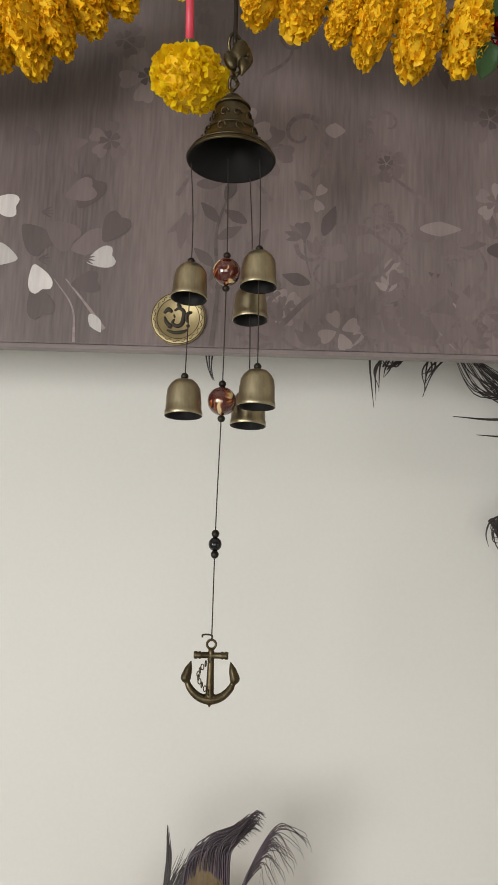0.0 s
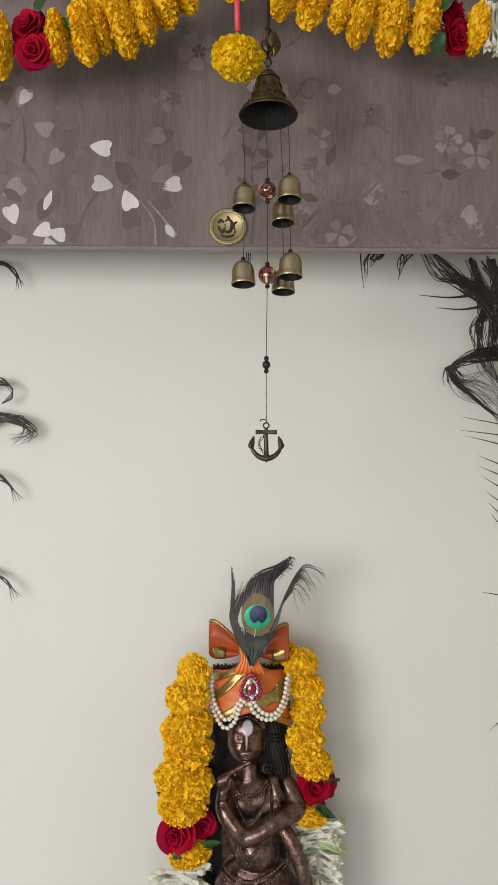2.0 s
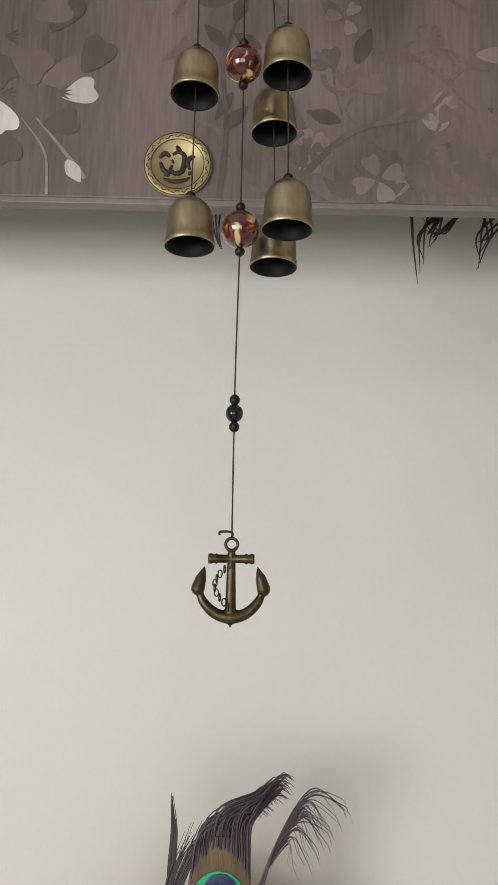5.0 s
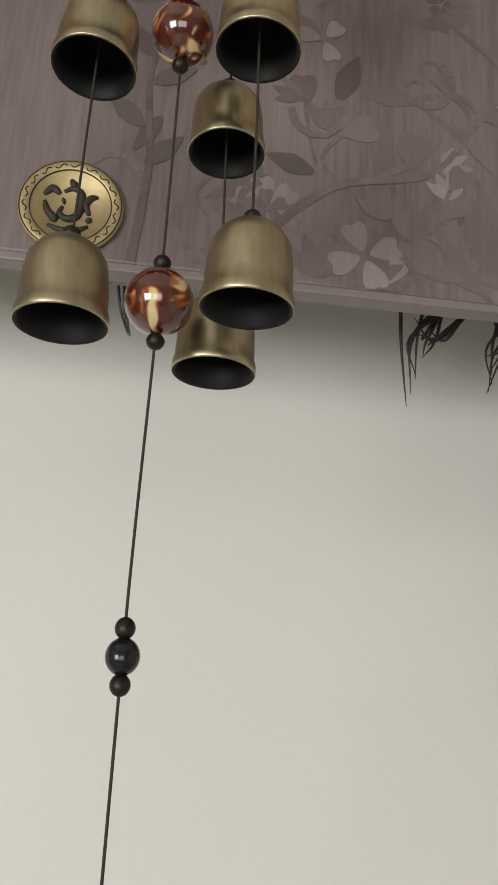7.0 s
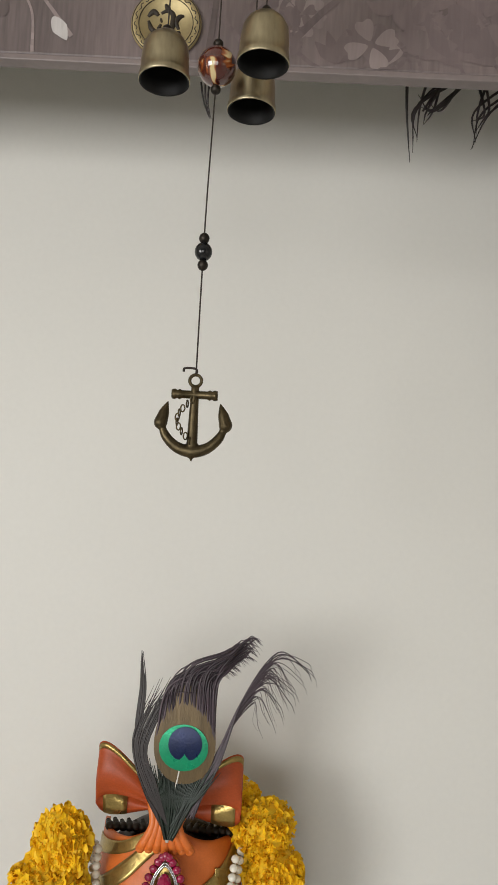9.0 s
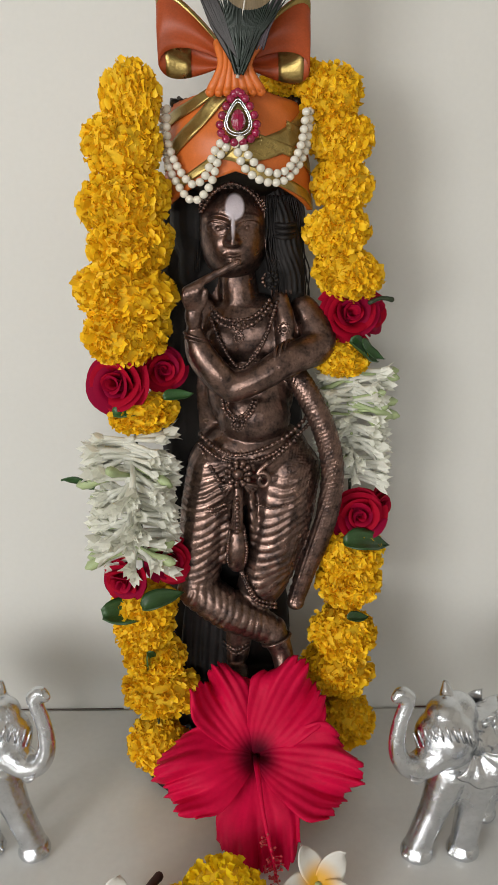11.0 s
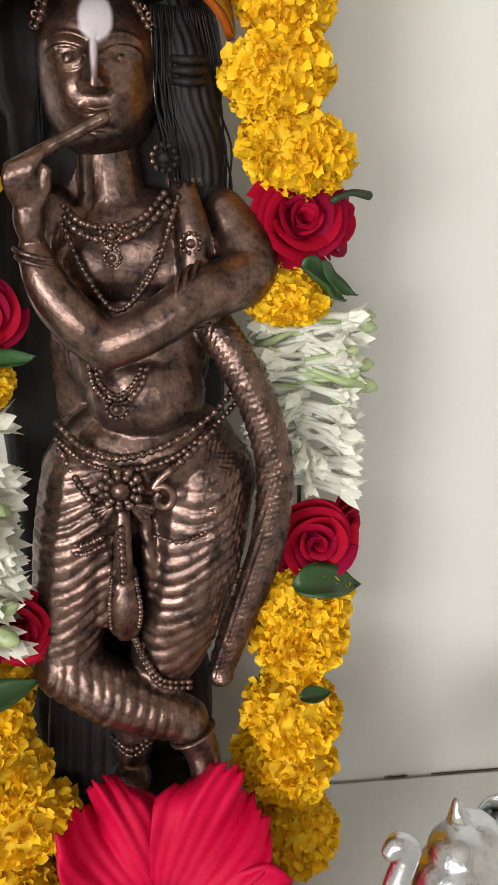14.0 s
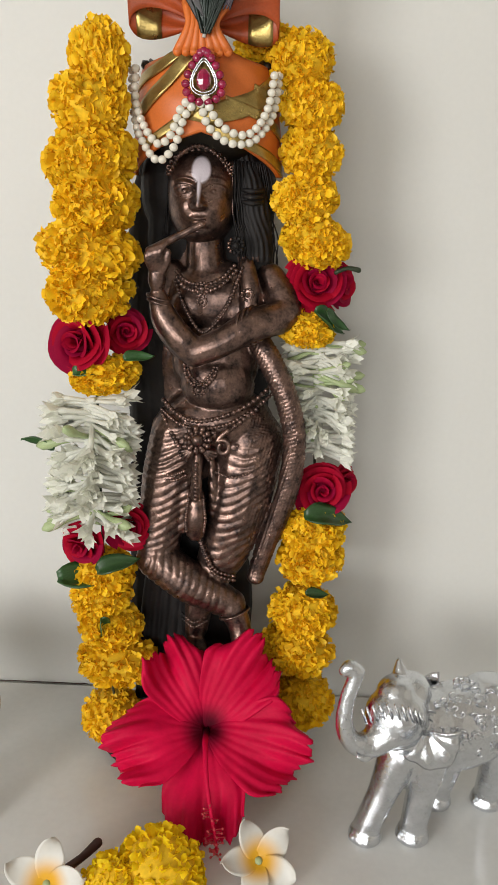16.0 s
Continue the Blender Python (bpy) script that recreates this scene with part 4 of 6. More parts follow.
for o in (0.0, 0.0035):
    beads_along(st, [(-0.0010, -0.098, 0.1960 + o), (0.0040, -0.103, 0.1850 + o), (0.0120, -0.104, 0.1720 + o), (0.0270, -0.097, 0.1640 + o)], 0.0016)
beads_along(st, [(-0.0165, -0.086, 0.1270), (-0.0062, -0.0935, 0.1240), (0.0040, -0.088, 0.1265)], 0.0016)
beads_along(st, [(-0.0160, -0.086, 0.1225), (-0.0062, -0.0930, 0.1195), (0.0040, -0.087, 0.1220)], 0.0013)
for x, y, z, r in ((0.0004, -0.106, 0.3900, 0.0042), (0.0004, -0.107, 0.3812, 0.0032), (-0.0010, -0.112, 0.3195, 0.0045), (-0.0017, -0.114, 0.2827, 0.0062), (-0.0017, -0.113, 0.2827, 0.0086), (0.0225, -0.090, 0.4190, 0.0050), (0.0320, -0.100, 0.3860, 0.0040)):
    blob(st, (x, y - 0.0008, z), (r * 0.5, r * 0.4, r * 0.5), seg=10, rings=6)
    for k in range(11):
        a = 6.283 * k / 11
        blob(st, (x + r * math.cos(a), y + 0.001, z + r * math.sin(a)), r * 0.29, seg=7, rings=5)
for s in (-1, 1):
    for k in range(4):
        a = -1.57 + s * (0.45 + 0.28 * k)
        limb(st, [(-0.0017 + s * 0.004, -0.110, 0.2745), (-0.0017 + s * 0.004 + 0.0095 * math.cos(a), -0.109, 0.2745 + 0.0085 * math.sin(a))], [0.0012, 0.0019], 3, 7)
for c, ax, rad in (((-0.0290, -0.1060, 0.3800), (0.3, 0, 1), 0.0084), ((-0.0300, -0.1055, 0.3830), (0.3, 0, 1), 0.0080), ((0.0315, -0.1035, 0.3632), (1, -0.5, 0.30), 0.0122), ((0.0350, -0.1020, 0.3648), (1, -0.5, 0.30), 0.0124),
                   ((0.0385, -0.1000, 0.3662), (1, -0.5, 0.30), 0.0124), ((0.0268, -0.0985, 0.1365), (0.4, -0.2, -1), 0.0118)):
    q = Vector(ax).to_track_quat("Z", "Y").to_matrix().to_4x4()
    ring = [Vector(c) + q @ Vector((rad * math.cos(a), rad * math.sin(a), 0)) for a in (6.283 * k / 24 for k in range(25))]
    tube(st, ring, 0.0012, 7)
    beads_along(st, ring[::2], 0.0012, 2)
# curled clasp beside the belt
hook = [(0.0165 + 0.0055 * (1 - t * 0.55) * math.cos(2.4 - 6.6 * t), -0.1095, 0.2765 + 0.0062 * (1 - t * 0.5) * math.sin(2.4 - 6.6 * t)) for t in (k / 13 for k in range(14))]
tube(st, smooth_line([(0.0215, -0.108, 0.2905), (0.0150, -0.109, 0.2850)] + hook, 3), 0.0021, 8)
# back, hair, deep cloth and foot: blackening plus recess shade put into one dark bronze
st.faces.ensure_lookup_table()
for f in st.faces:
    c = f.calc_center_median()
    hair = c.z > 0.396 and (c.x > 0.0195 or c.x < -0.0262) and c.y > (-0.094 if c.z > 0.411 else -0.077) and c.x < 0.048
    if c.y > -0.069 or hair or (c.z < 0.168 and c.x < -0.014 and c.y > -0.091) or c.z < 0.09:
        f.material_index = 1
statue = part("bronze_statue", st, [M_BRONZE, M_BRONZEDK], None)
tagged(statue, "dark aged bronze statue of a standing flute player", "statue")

# ---- turban, bow, pearls and jewel on the statue's head ----
turban = thing("silk_turban", (0, -0.08, 0.46), "orange silk turban with gold lace, pearls and red jewel", "turban")


def brow(u, v, lift=0.0):
    """The turban's front: u across, v upward."""
    s = 2 * u - 1
    x = 0.0495 * math.sin(s * 1.5) / math.sin(1.5) * (1.0 - 0.10 * v)
    y = -0.112 - lift + 0.052 * (s * s) ** 1.15 + 0.012 * v * v
    low = 0.466 + 0.025 * max(0.0, 1 - abs(s) * 1.15) ** 0.9
    top = 0.538 + 0.010 * math.exp(-(s / 0.25) ** 2) - 0.006 * s * s
    fold = 0.0016 * math.sin(15 * v + 5 * s + 2.2 * math.sin(3 * s)) * (0.3 + 0.7 * abs(s))
    return Vector((x, y + fold, low + (top - low) * v))


part("wrap", sheet(bmesh.new(), brow, 48, 26, 0.003), M_ORANGE, turban)


def stripe(u0, v0, u1, v1, wide, sag=0.0):
    def at(p, q):
        u, v = u0 + (u1 - u0) * p, v0 + (v1 - v0) * p + sag * math.sin(math.pi * p)
        du, dv = (u1 - u0) * 2.0, (v1 - v0)
        ln = math.hypot(du, dv)
        o = (q - 0.5) * wide
        return brow(min(0.995, max(0.005, u - o * dv / ln * 0.8)), min(0.995, max(0.004, v + o * du / ln)), 0.0013)

    return sheet(bmesh.new(), at, 26, 5, -0.0008)


for u0, v0, u1, v1, w, sg in ((0.06, 0.84, 0.46, 0.99, 0.13, -0.03), (0.07, 0.42, 0.45, 0.86, 0.15, -0.05), (0.48, 0.12, 0.93, 0.93, 0.15, -0.03), (0.60, 0.42, 0.94, 0.40, 0.12, 0.02), (0.52, 0.05, 0.95, 0.06, 0.12, 0.0), (0.74, 0.70, 0.95, 0.68, 0.10, 0.0), (0.22, 0.10, 0.5, 0.30, 0.10, -0.04)):
    part("gold_lace", stripe(u0, v0, u1, v1, w, sg), M_LACE, turban, "gleaming gold lace band")
back = bmesh.new()
blob(back, (0.0, -0.062, 0.505), (0.043, 0.036, 0.036))
part("crown_dome", melted(back, 0.0025, 2), M_IRON, turban, "dark cap behind the silk")
rim = bmesh.new()
for k in range(19):
    x = -0.038 + 0.0042 * k
    limb(rim, [(x, -0.075, 0.536), (x * 1.05, -0.072, 0.5385 + 0.001 * (k % 2))], [0.0032, 0.0014], 3, 8)
part("crown_rim", rim, M_IRON, turban, "dark toothed rim of the crown")
# gathered neck of the silk and the bow loops
neck = bmesh.new()
for k in range(7):
    x = -0.010 + 0.0035 * k
    limb(neck, [(x * 1.4, -0.111, 0.538), (x * 0.75, -0.112, 0.553), (x * 1.1 + 0.002, -0.108, 0.566)], [0.003, 0.0022, 0.003], 4, 8)
part("gather", neck, M_ORANGE, turban)


def loop(sign, tilt):
    def at(u, v):
        a = u * 2 * math.pi
        rx = 0.0245 * (1 - math.cos(a)) / 2
        x = sign * (0.005 + 1.62 * rx)
        z = 0.559 + 0.62 * rx * 0.9 + 0.0115 * math.sin(a) * (0.25 + 0.75 * (1 - math.cos(a)) / 2) + (v - 0.5) * (0.008 + 0.030 * (1 - math.cos(a)) / 2) + 0.0012 * math.sin(9 * u + 6 * v)
        y = -0.094 - 0.006 * math.sin(a) + 0.002 * math.sin(7 * v + 4 * u)
        return Vector((x, y, z + tilt * abs(x)))

    return at


for s, tl in ((-1, 0.1), (1, 0.0)):
    lp = part("bow_loop", sheet(bmesh.new(), loop(s, tl), 30, 8, 0.0007), M_RIBBON, turban)
    fn = loop(s, tl)
    for lo, hi in ((0.84, 0.97),):
        part("gold_edging", sheet(bmesh.new(), lambda u, v: fn(u, lo + (hi - lo) * v) + Vector((0, -0.0009, 0)), 30, 1, 0.0004), M_LACE, lp)
    part("gold_edging", sheet(bmesh.new(), lambda u, v: fn(0.60 + 0.14 * u, v) + Vector((0, -0.0009, 0)), 5, 8, 0.0004), M_LACE, lp)

pearl_me = mesh_of(blob(bmesh.new(), (0, 0, 0), 0.0027, seg=12, rings=8), "pearl", M_PEARL)


def pearls(pts, lift):
    line = smooth_line([(x, 0, z) for x, z in pts], 80)
    last = None
    for p in line:
        s = max(-0.98, min(0.98, p.x / 0.0495))
        u = 0.5 + 0.5 * math.asin(s * math.sin(1.5)) / 1.5
        y = -0.112 + 0.052 * ((2 * u - 1) ** 2) ** 1.15 - lift
        q = Vector((p.x, y, p.z))
        if last is None or (q - last).length >= 0.0053:
            put("pearl", pearl_me, turban, Matrix.Translation(q))
            last = q


pearls([(-0.044, 0.530), (-0.0445, 0.512), (-0.039, 0.490), (-0.027, 0.473), (-0.016, 0.481), (-0.010, 0.498), (-0.004, 0.507)], 0.004)
pearls([(-0.041, 0.530), (-0.041, 0.510), (-0.035, 0.494), (-0.026, 0.483), (-0.018, 0.488), (-0.012, 0.503), (-0.006, 0.510)], 0.005)
pearls([(0.0, 0.507), (0.005, 0.493), (0.017, 0.484), (0.031, 0.486), (0.042, 0.503), (0.046, 0.530)], 0.004)
pearls([(0.003, 0.510), (0.009, 0.498), (0.019, 0.490), (0.030, 0.491), (0.039, 0.506), (0.043, 0.530)], 0.005)


def drop_shape(r, k):
    """A teardrop outline, point upward."""
    a = 2 * math.pi * k
    return r * math.sin(a) * (0.62 - 0.30 * math.cos(a)) / 0.75, r * 1.25 * math.cos(a)


brooch = part("brooch", None or lathe(bmesh.new(), [(0.0, 0.0), (0.0105, 0.0), (0.0105, 0.002), (0.0, 0.003)], 28), M_LACE, turban, "teardrop brooch backing")
brooch.matrix_basis = Matrix.Translation((0.002, -0.1135, 0.5225)) @ pose(0, 0, 0, 90, 0, 0) @ Matrix.Diagonal((0.85, 1.35, 1, 1))
for k in range(17):
    x, z = drop_shape(0.0118, k / 17)
    part("red_stone", blob(bmesh.new(), (0.002 + x, -0.118, 0.5222 + z), (0.0026, 0.0018, 0.0026), seg=8, rings=6), M_RUBY, turban)
part("red_stone", blob(bmesh.new(), (0.002, -0.1195, 0.5205), (0.0042, 0.003, 0.0065), seg=8, rings=6), M_RUBY, turban, "large faceted red stone", smooth=False)
tr = bmesh.new()
for rr in (0.0072, 0.0086):
    tube(tr, [(0.002 + drop_shape(rr, k / 24)[0], -0.1185, 0.5222 + drop_shape(rr, k / 24)[1]) for k in range(25)], 0.0006, 6)
part("silver_outline", tr, M_SILVER, turban)

turban.scale = (1.09, 1.0, 1.0)

# ---- peacock feather tucked in the turban ----
fq = random.Random(11)


def barb(bm, pts, r, mat=0, n=6):
    line = smooth_line(pts, n)
    k = len(line)
    tube(bm, line, [max(0.00008, r * (1 - 0.85 * (i / (k - 1)) ** 1.5)) for i in range(k)], 4, False, 0.5, mat)


feather = thing("peacock_feather", (0.003, -0.115, 0.548), "peacock feather with green and blue eye tucked into the turban", "feather")
sh = bmesh.new()
tube(sh, [(0.002, -0.1165, 0.545), (0.005, -0.118, 0.575), (0.009, -0.1195, 0.60)], [0.0012, 0.001, 0.0007], 8)
part("quill", sh, M_STRING, feather)


def disc(cx, cz, rx, rz, y, notch=0.0, egg=0.0):
    bm = bmesh.new()
    c = bm.verts.new((cx, y - 0.0008, cz))
    rim = []
    for k in range(40):
        a = 2 * math.pi * k / 40
        f = 1 - notch * math.exp(-((a - 4.712) / 0.22) ** 2)
        rim.append(bm.verts.new((cx + rx * f * math.cos(a) * (1 - egg * math.sin(a)), y + 0.0006, cz + rz * f * math.sin(a))))
    for k in range(40):
        bm.faces.new((c, rim[k], rim[(k + 1) % 40]))
    return bm


part("bronze_vane", disc(0.010, 0.613, 0.0195, 0.031, -0.1198, 0, 0.2), M_EYEBR, feather, "bronze-brown vane round the eye")
part("green_eye", disc(0.0095, 0.605, 0.0158, 0.0145, -0.1212), M_EYEGR, feather, "bright green ring of the eye")
part("blue_eye", disc(0.0105, 0.6075, 0.0108, 0.0108, -0.1222, 0.42), M_EYEBL, feather, "dark blue heart of the eye")
dk = bmesh.new()
for k in range(46):
    t = k / 45
    x1 = -0.018 + 0.052 * t
    barb(dk, [(0.003 + 0.004 * (t - 0.5), -0.117 - 0.002 * fq.random(), 0.546 + 0.012 * fq.random()), (0.003 + (x1 - 0.003) * 0.55, -0.119, 0.573), (x1, -0.1185, 0.592 + 0.006 * math.sin(3.14 * t) + fq.uniform(-0.003, 0.003))], 0.0012)
part("lower_vane", dk, M_EYEDK, feather, "dark green lower barbs")["kind"] = "stuff"
up = bmesh.new()
for k in range(130):
    t = fq.random()
    a = math.pi * (0.08 + 0.84 * t)
    sx, sz = 0.010 - 0.0195 * math.cos(a), 0.625 + 0.020 * math.sin(a)
    g = fq.random()
    ex, ez = 0.026 + 0.022 * g, 0.654 + 0.018 * g + fq.uniform(-0.008, 0.004)
    curl = fq.uniform(-0.003, 0.004)
    barb(up, [(sx, -0.119, sz - 0.02), (sx * 0.82 + ex * 0.18 - 0.002, -0.117 - 0.004 * fq.random(), sz * 0.5 + ez * 0.5 - 0.004), (sx * 0.25 + ex * 0.75 - 0.003, -0.114 - 0.006 * fq.random(), ez - 0.007), (ex, -0.112, ez + 0.3 * curl), (ex + 0.005, -0.111, ez + 0.002 + curl), (ex + 0.009, -0.111, ez - 0.001 + 0.6 * curl)], fq.uniform(0.0004, 0.0008))
part("upper_vane", up, M_BARBPU, feather, "long violet-grey barbs")["kind"] = "stuff"
rt = bmesh.new()
for k in range(46):
    g = fq.random()
    ez = 0.660 - 0.042 * g + fq.uniform(-0.004, 0.006)
    ex = 0.088 - 0.026 * g + fq.uniform(-0.012, 0.004)
    barb(rt, [(0.008 + 0.01 * fq.random(), -0.118, 0.560 + 0.012 * fq.random()), (0.026 + 0.006 * fq.random(), -0.118, 0.592), (0.046 - 0.008 * g, -0.116, 0.637 - 0.022 * g), (0.068 - 0.016 * g, -0.113, 0.664 - 0.034 * g + 0.006 * fq.random()), (ex, -0.11, ez), (ex + 0.004, -0.109, ez - 0.006 - 0.004 * fq.random())], fq.uniform(0.0003, 0.0007))
part("side_vane", rt, M_BARBPU, feather, "long violet-grey barbs that curl over")["kind"] = "stuff"
lf = bmesh.new()
for k in range(16):
    o = fq.uniform(-0.002, 0.002)
    barb(lf, [(0.0, -0.118, 0.552), (-0.014 + o, -0.118, 0.58), (-0.0205 + o, -0.117, 0.61), (-0.0195 + o, -0.116, 0.64), (-0.0215 + o * 0.3, -0.115, 0.664 - 0.01 * fq.random())], 0.0009)
for k in range(26):
    o = fq.uniform(-0.004, 0.006)
    barb(lf, [(0.002, -0.119, 0.556), (-0.012 + o, -0.119, 0.580), (-0.020 + o, -0.118, 0.604), (-0.012 + 2.4 * o, -0.117, 0.628 + 2 * o), (-0.004 + 2.5 * o, -0.116, 0.644 + fq.uniform(-0.01, 0.004))], 0.0008)
part("dark_vane", lf, M_BARB, feather, "near-black barbs")["kind"] = "stuff"

# ---- garland round the statue ----
garland = thing("flower_garland", (0, -0.09, 0.36), "garland of orange marigolds, red roses and white tuberoses", "garland")
gq = random.Random(21)


def strand(parent, rows, y, meshes, tall):
    """Marigolds threaded one above the other: rows of x, z and the half width."""
    for x, z, r in rows:
        s = r / 0.0315
        axis = (gq.uniform(-0.22, 0.22), gq.uniform(-0.2, 0.12), 1)
        put("marigold", gq.choice(meshes), parent, facing((x, y + gq.uniform(-0.004, 0.004), z), axis, gq.uniform(0, 6.28), (s, s * 0.9, tall)))


YL, YR = -0.104, -0.076
strand(garland, [(-0.067, 0.536, 0.020), (-0.074, 0.507, 0.026), (-0.074, 0.473, 0.031), (-0.072, 0.445, 0.031), (-0.077, 0.413, 0.035), (-0.078, 0.387, 0.033)], YL, MARI, 1.12)
strand(garland, [(-0.069, 0.327, 0.028)], YL, MARI, 0.7)
strand(garland, [(-0.077, 0.170, 0.028), (-0.078, 0.150, 0.024), (-0.071, 0.126, 0.028), (-0.067, 0.092, 0.032)], YL + 0.002, MARI, 0.9)
strand(garland, [(-0.072, 0.040, 0.028)], YL + 0.004, MARI, 1.1)
strand(garland, [(0.064, 0.541, 0.024), (0.072, 0.512, 0.024), (0.073, 0.482, 0.022), (0.070, 0.452, 0.025), (0.079, 0.422, 0.027)], YR, MARI, 0.92)
strand(garland, [(0.040, 0.552, 0.024)], -0.055, MARI, 0.8)
strand(garland, [(0.074, 0.361, 0.024)], YR, MARI, 0.7)
strand(garland, [(0.087, 0.203, 0.027), (0.086, 0.177, 0.029), (0.081, 0.133, 0.030), (0.078, 0.094, 0.031), (0.084, 0.050, 0.029)], YR - 0.004, MARI, 0.98)
strand(garland, [(0.045, 0.020, 0.026), (-0.03, 0.018, 0.025)], -0.115, MARI, 0.7)
for x, z, y, r, ax, m in ((-0.084, 0.351, -0.122, 0.0215, (-0.25, -1, 0.12), 0), (-0.055, 0.358, -0.110, 0.0150, (0.3, -1, 0.1), 1), (-0.089, 0.196, -0.118, 0.017, (-0.3, -1, -0.15), 1), (-0.056, 0.209, -0.112, 0.0175, (0.2, -1, 0.2), 0),
                          (0.080, 0.393, -0.087, 0.0205, (0.1, -1, 0.22), 0), (0.096, 0.391, -0.072, 0.0155, (0.9, -0.7, 0.0), 1), (0.093, 0.234, -0.087, 0.0195, (0.0, -1, 0.22), 1), (0.108, 0.236, -0.072, 0.0145, (0.9, -0.6, 0.1), 0)):
    put("rose", ROSE[m], garland, facing((x, y + 0.012, z), ax, gq.uniform(0, 6), r), "deep red rose")
tuberoses(garland, (-0.080, -0.104, 0.262), 0.038, 0.048, 130, 5)
tuberoses(garland, (0.086, -0.066, 0.308), 0.033, 0.044, 124, 9)
for x, z, y, a, ln, m in ((-0.088, 0.328, -0.124, 10, 0.034, 0), (-0.052, 0.339, -0.122, 20, 0.022, 1), (-0.106, 0.174, -0.128, 12, 0.050, 2), (-0.074, 0.180, -0.13, 24, 0.034, 0), (-0.076, 0.143, -0.13, -70, 0.024, 1),
                          (0.078, 0.372, -0.094, -20, 0.030, 1), (0.088, 0.376, -0.098, -35, 0.024, 2), (0.078, 0.216, -0.098, 0, 0.042, 0), (0.082, 0.156, -0.106, 5, 0.020, 1), (-0.108, 0.272, -0.112, 168, 0.026, 2)):
    lf_m = Matrix.Translation((x, y + 0.004, z)) @ pose(0, 0, 0, 40, -a, 10) @ Matrix.Diagonal((ln * 0.95, ln * 0.75, ln * 1.5, 1))
    put("leaf", LEAF[m], garland, lf_m, "folded dark green leaf")
for x, z, dx, dz in ((-0.100, 0.387, -0.010, 0.003), (0.094, 0.402, 0.016, 0.003)):
    bm = bmesh.new()
    limb(bm, [(x, -0.085, z), (x + dx * 0.5, -0.084, z + dz), (x + dx, -0.083, z + dz * 0.6)], [0.0016, 0.0015, 0.002], 4, 7)
    part("cut_stem", bm, M_STEM, garland, "cut dark stem end")
for x0, y0, pts in ((0, 0, [(-0.064, YL, 0.545), (-0.074, YL, 0.45), (-0.076, YL, 0.3), (-0.074, YL, 0.12), (-0.068, YL, 0.03)]),
                    (0, 0, [(0.05, -0.06, 0.55), (0.064, YR, 0.55), (0.073, YR, 0.45), (0.086, -0.060, 0.3), (0.084, YR, 0.13), (0.08, YR, 0.04), (0.04, -0.11, 0.015), (-0.03, -0.112, 0.015), (-0.068, YL, 0.03)])):
    bm = bmesh.new()
    tube(bm, smooth_line(pts, 8), 0.0011, 6)
    part("string", bm, M_STEM, garland)


# ---- hibiscus and the blossoms on the shelf ----
def radial(material, r0, r1, inner):
    """Natural pigment: an inner colour that fades outward from the flower's middle."""
    n, l = material.node_tree.nodes, material.node_tree.links
    ln = n.new("ShaderNodeVectorMath")
    ln.operation = "LENGTH"
    l.new(n["Texture Coordinate"].outputs["Object"], ln.inputs[0])
    mr = n.new("ShaderNodeMapRange")
    mr.interpolation_type = "SMOOTHSTEP"
    mr.inputs["From Min"].default_value, mr.inputs["From Max"].default_value = r0, r1
    l.new(ln.outputs["Value"], mr.inputs["Value"])
    b = n["Principled BSDF"]
    old = b.inputs["Base Color"].links[0].from_socket
    mx = n.new("ShaderNodeMix")
    mx.data_type = "RGBA"
    mx.inputs["A"].default_value = (*inner, 1)
    l.new(old, mx.inputs["B"])
    l.new(mr.outputs[0], mx.inputs["Factor"])
    for k in list(l):
        if k.from_socket == old and k.to_node != mx:
            l.new(mx.outputs["Result"], k.to_socket)
    return material


radial(M_HIB, 0.005, 0.024, (0.05, 0.0, 0.007))
M_FRANGI = radial(surface("frangipani_petal", (0.86, 0.84, 0.78), 0.4, vary=0.04, big=40, fine=300, bump=0.06, trans=0.2), 0.006, 0.021, (0.86, 0.46, 0.02))


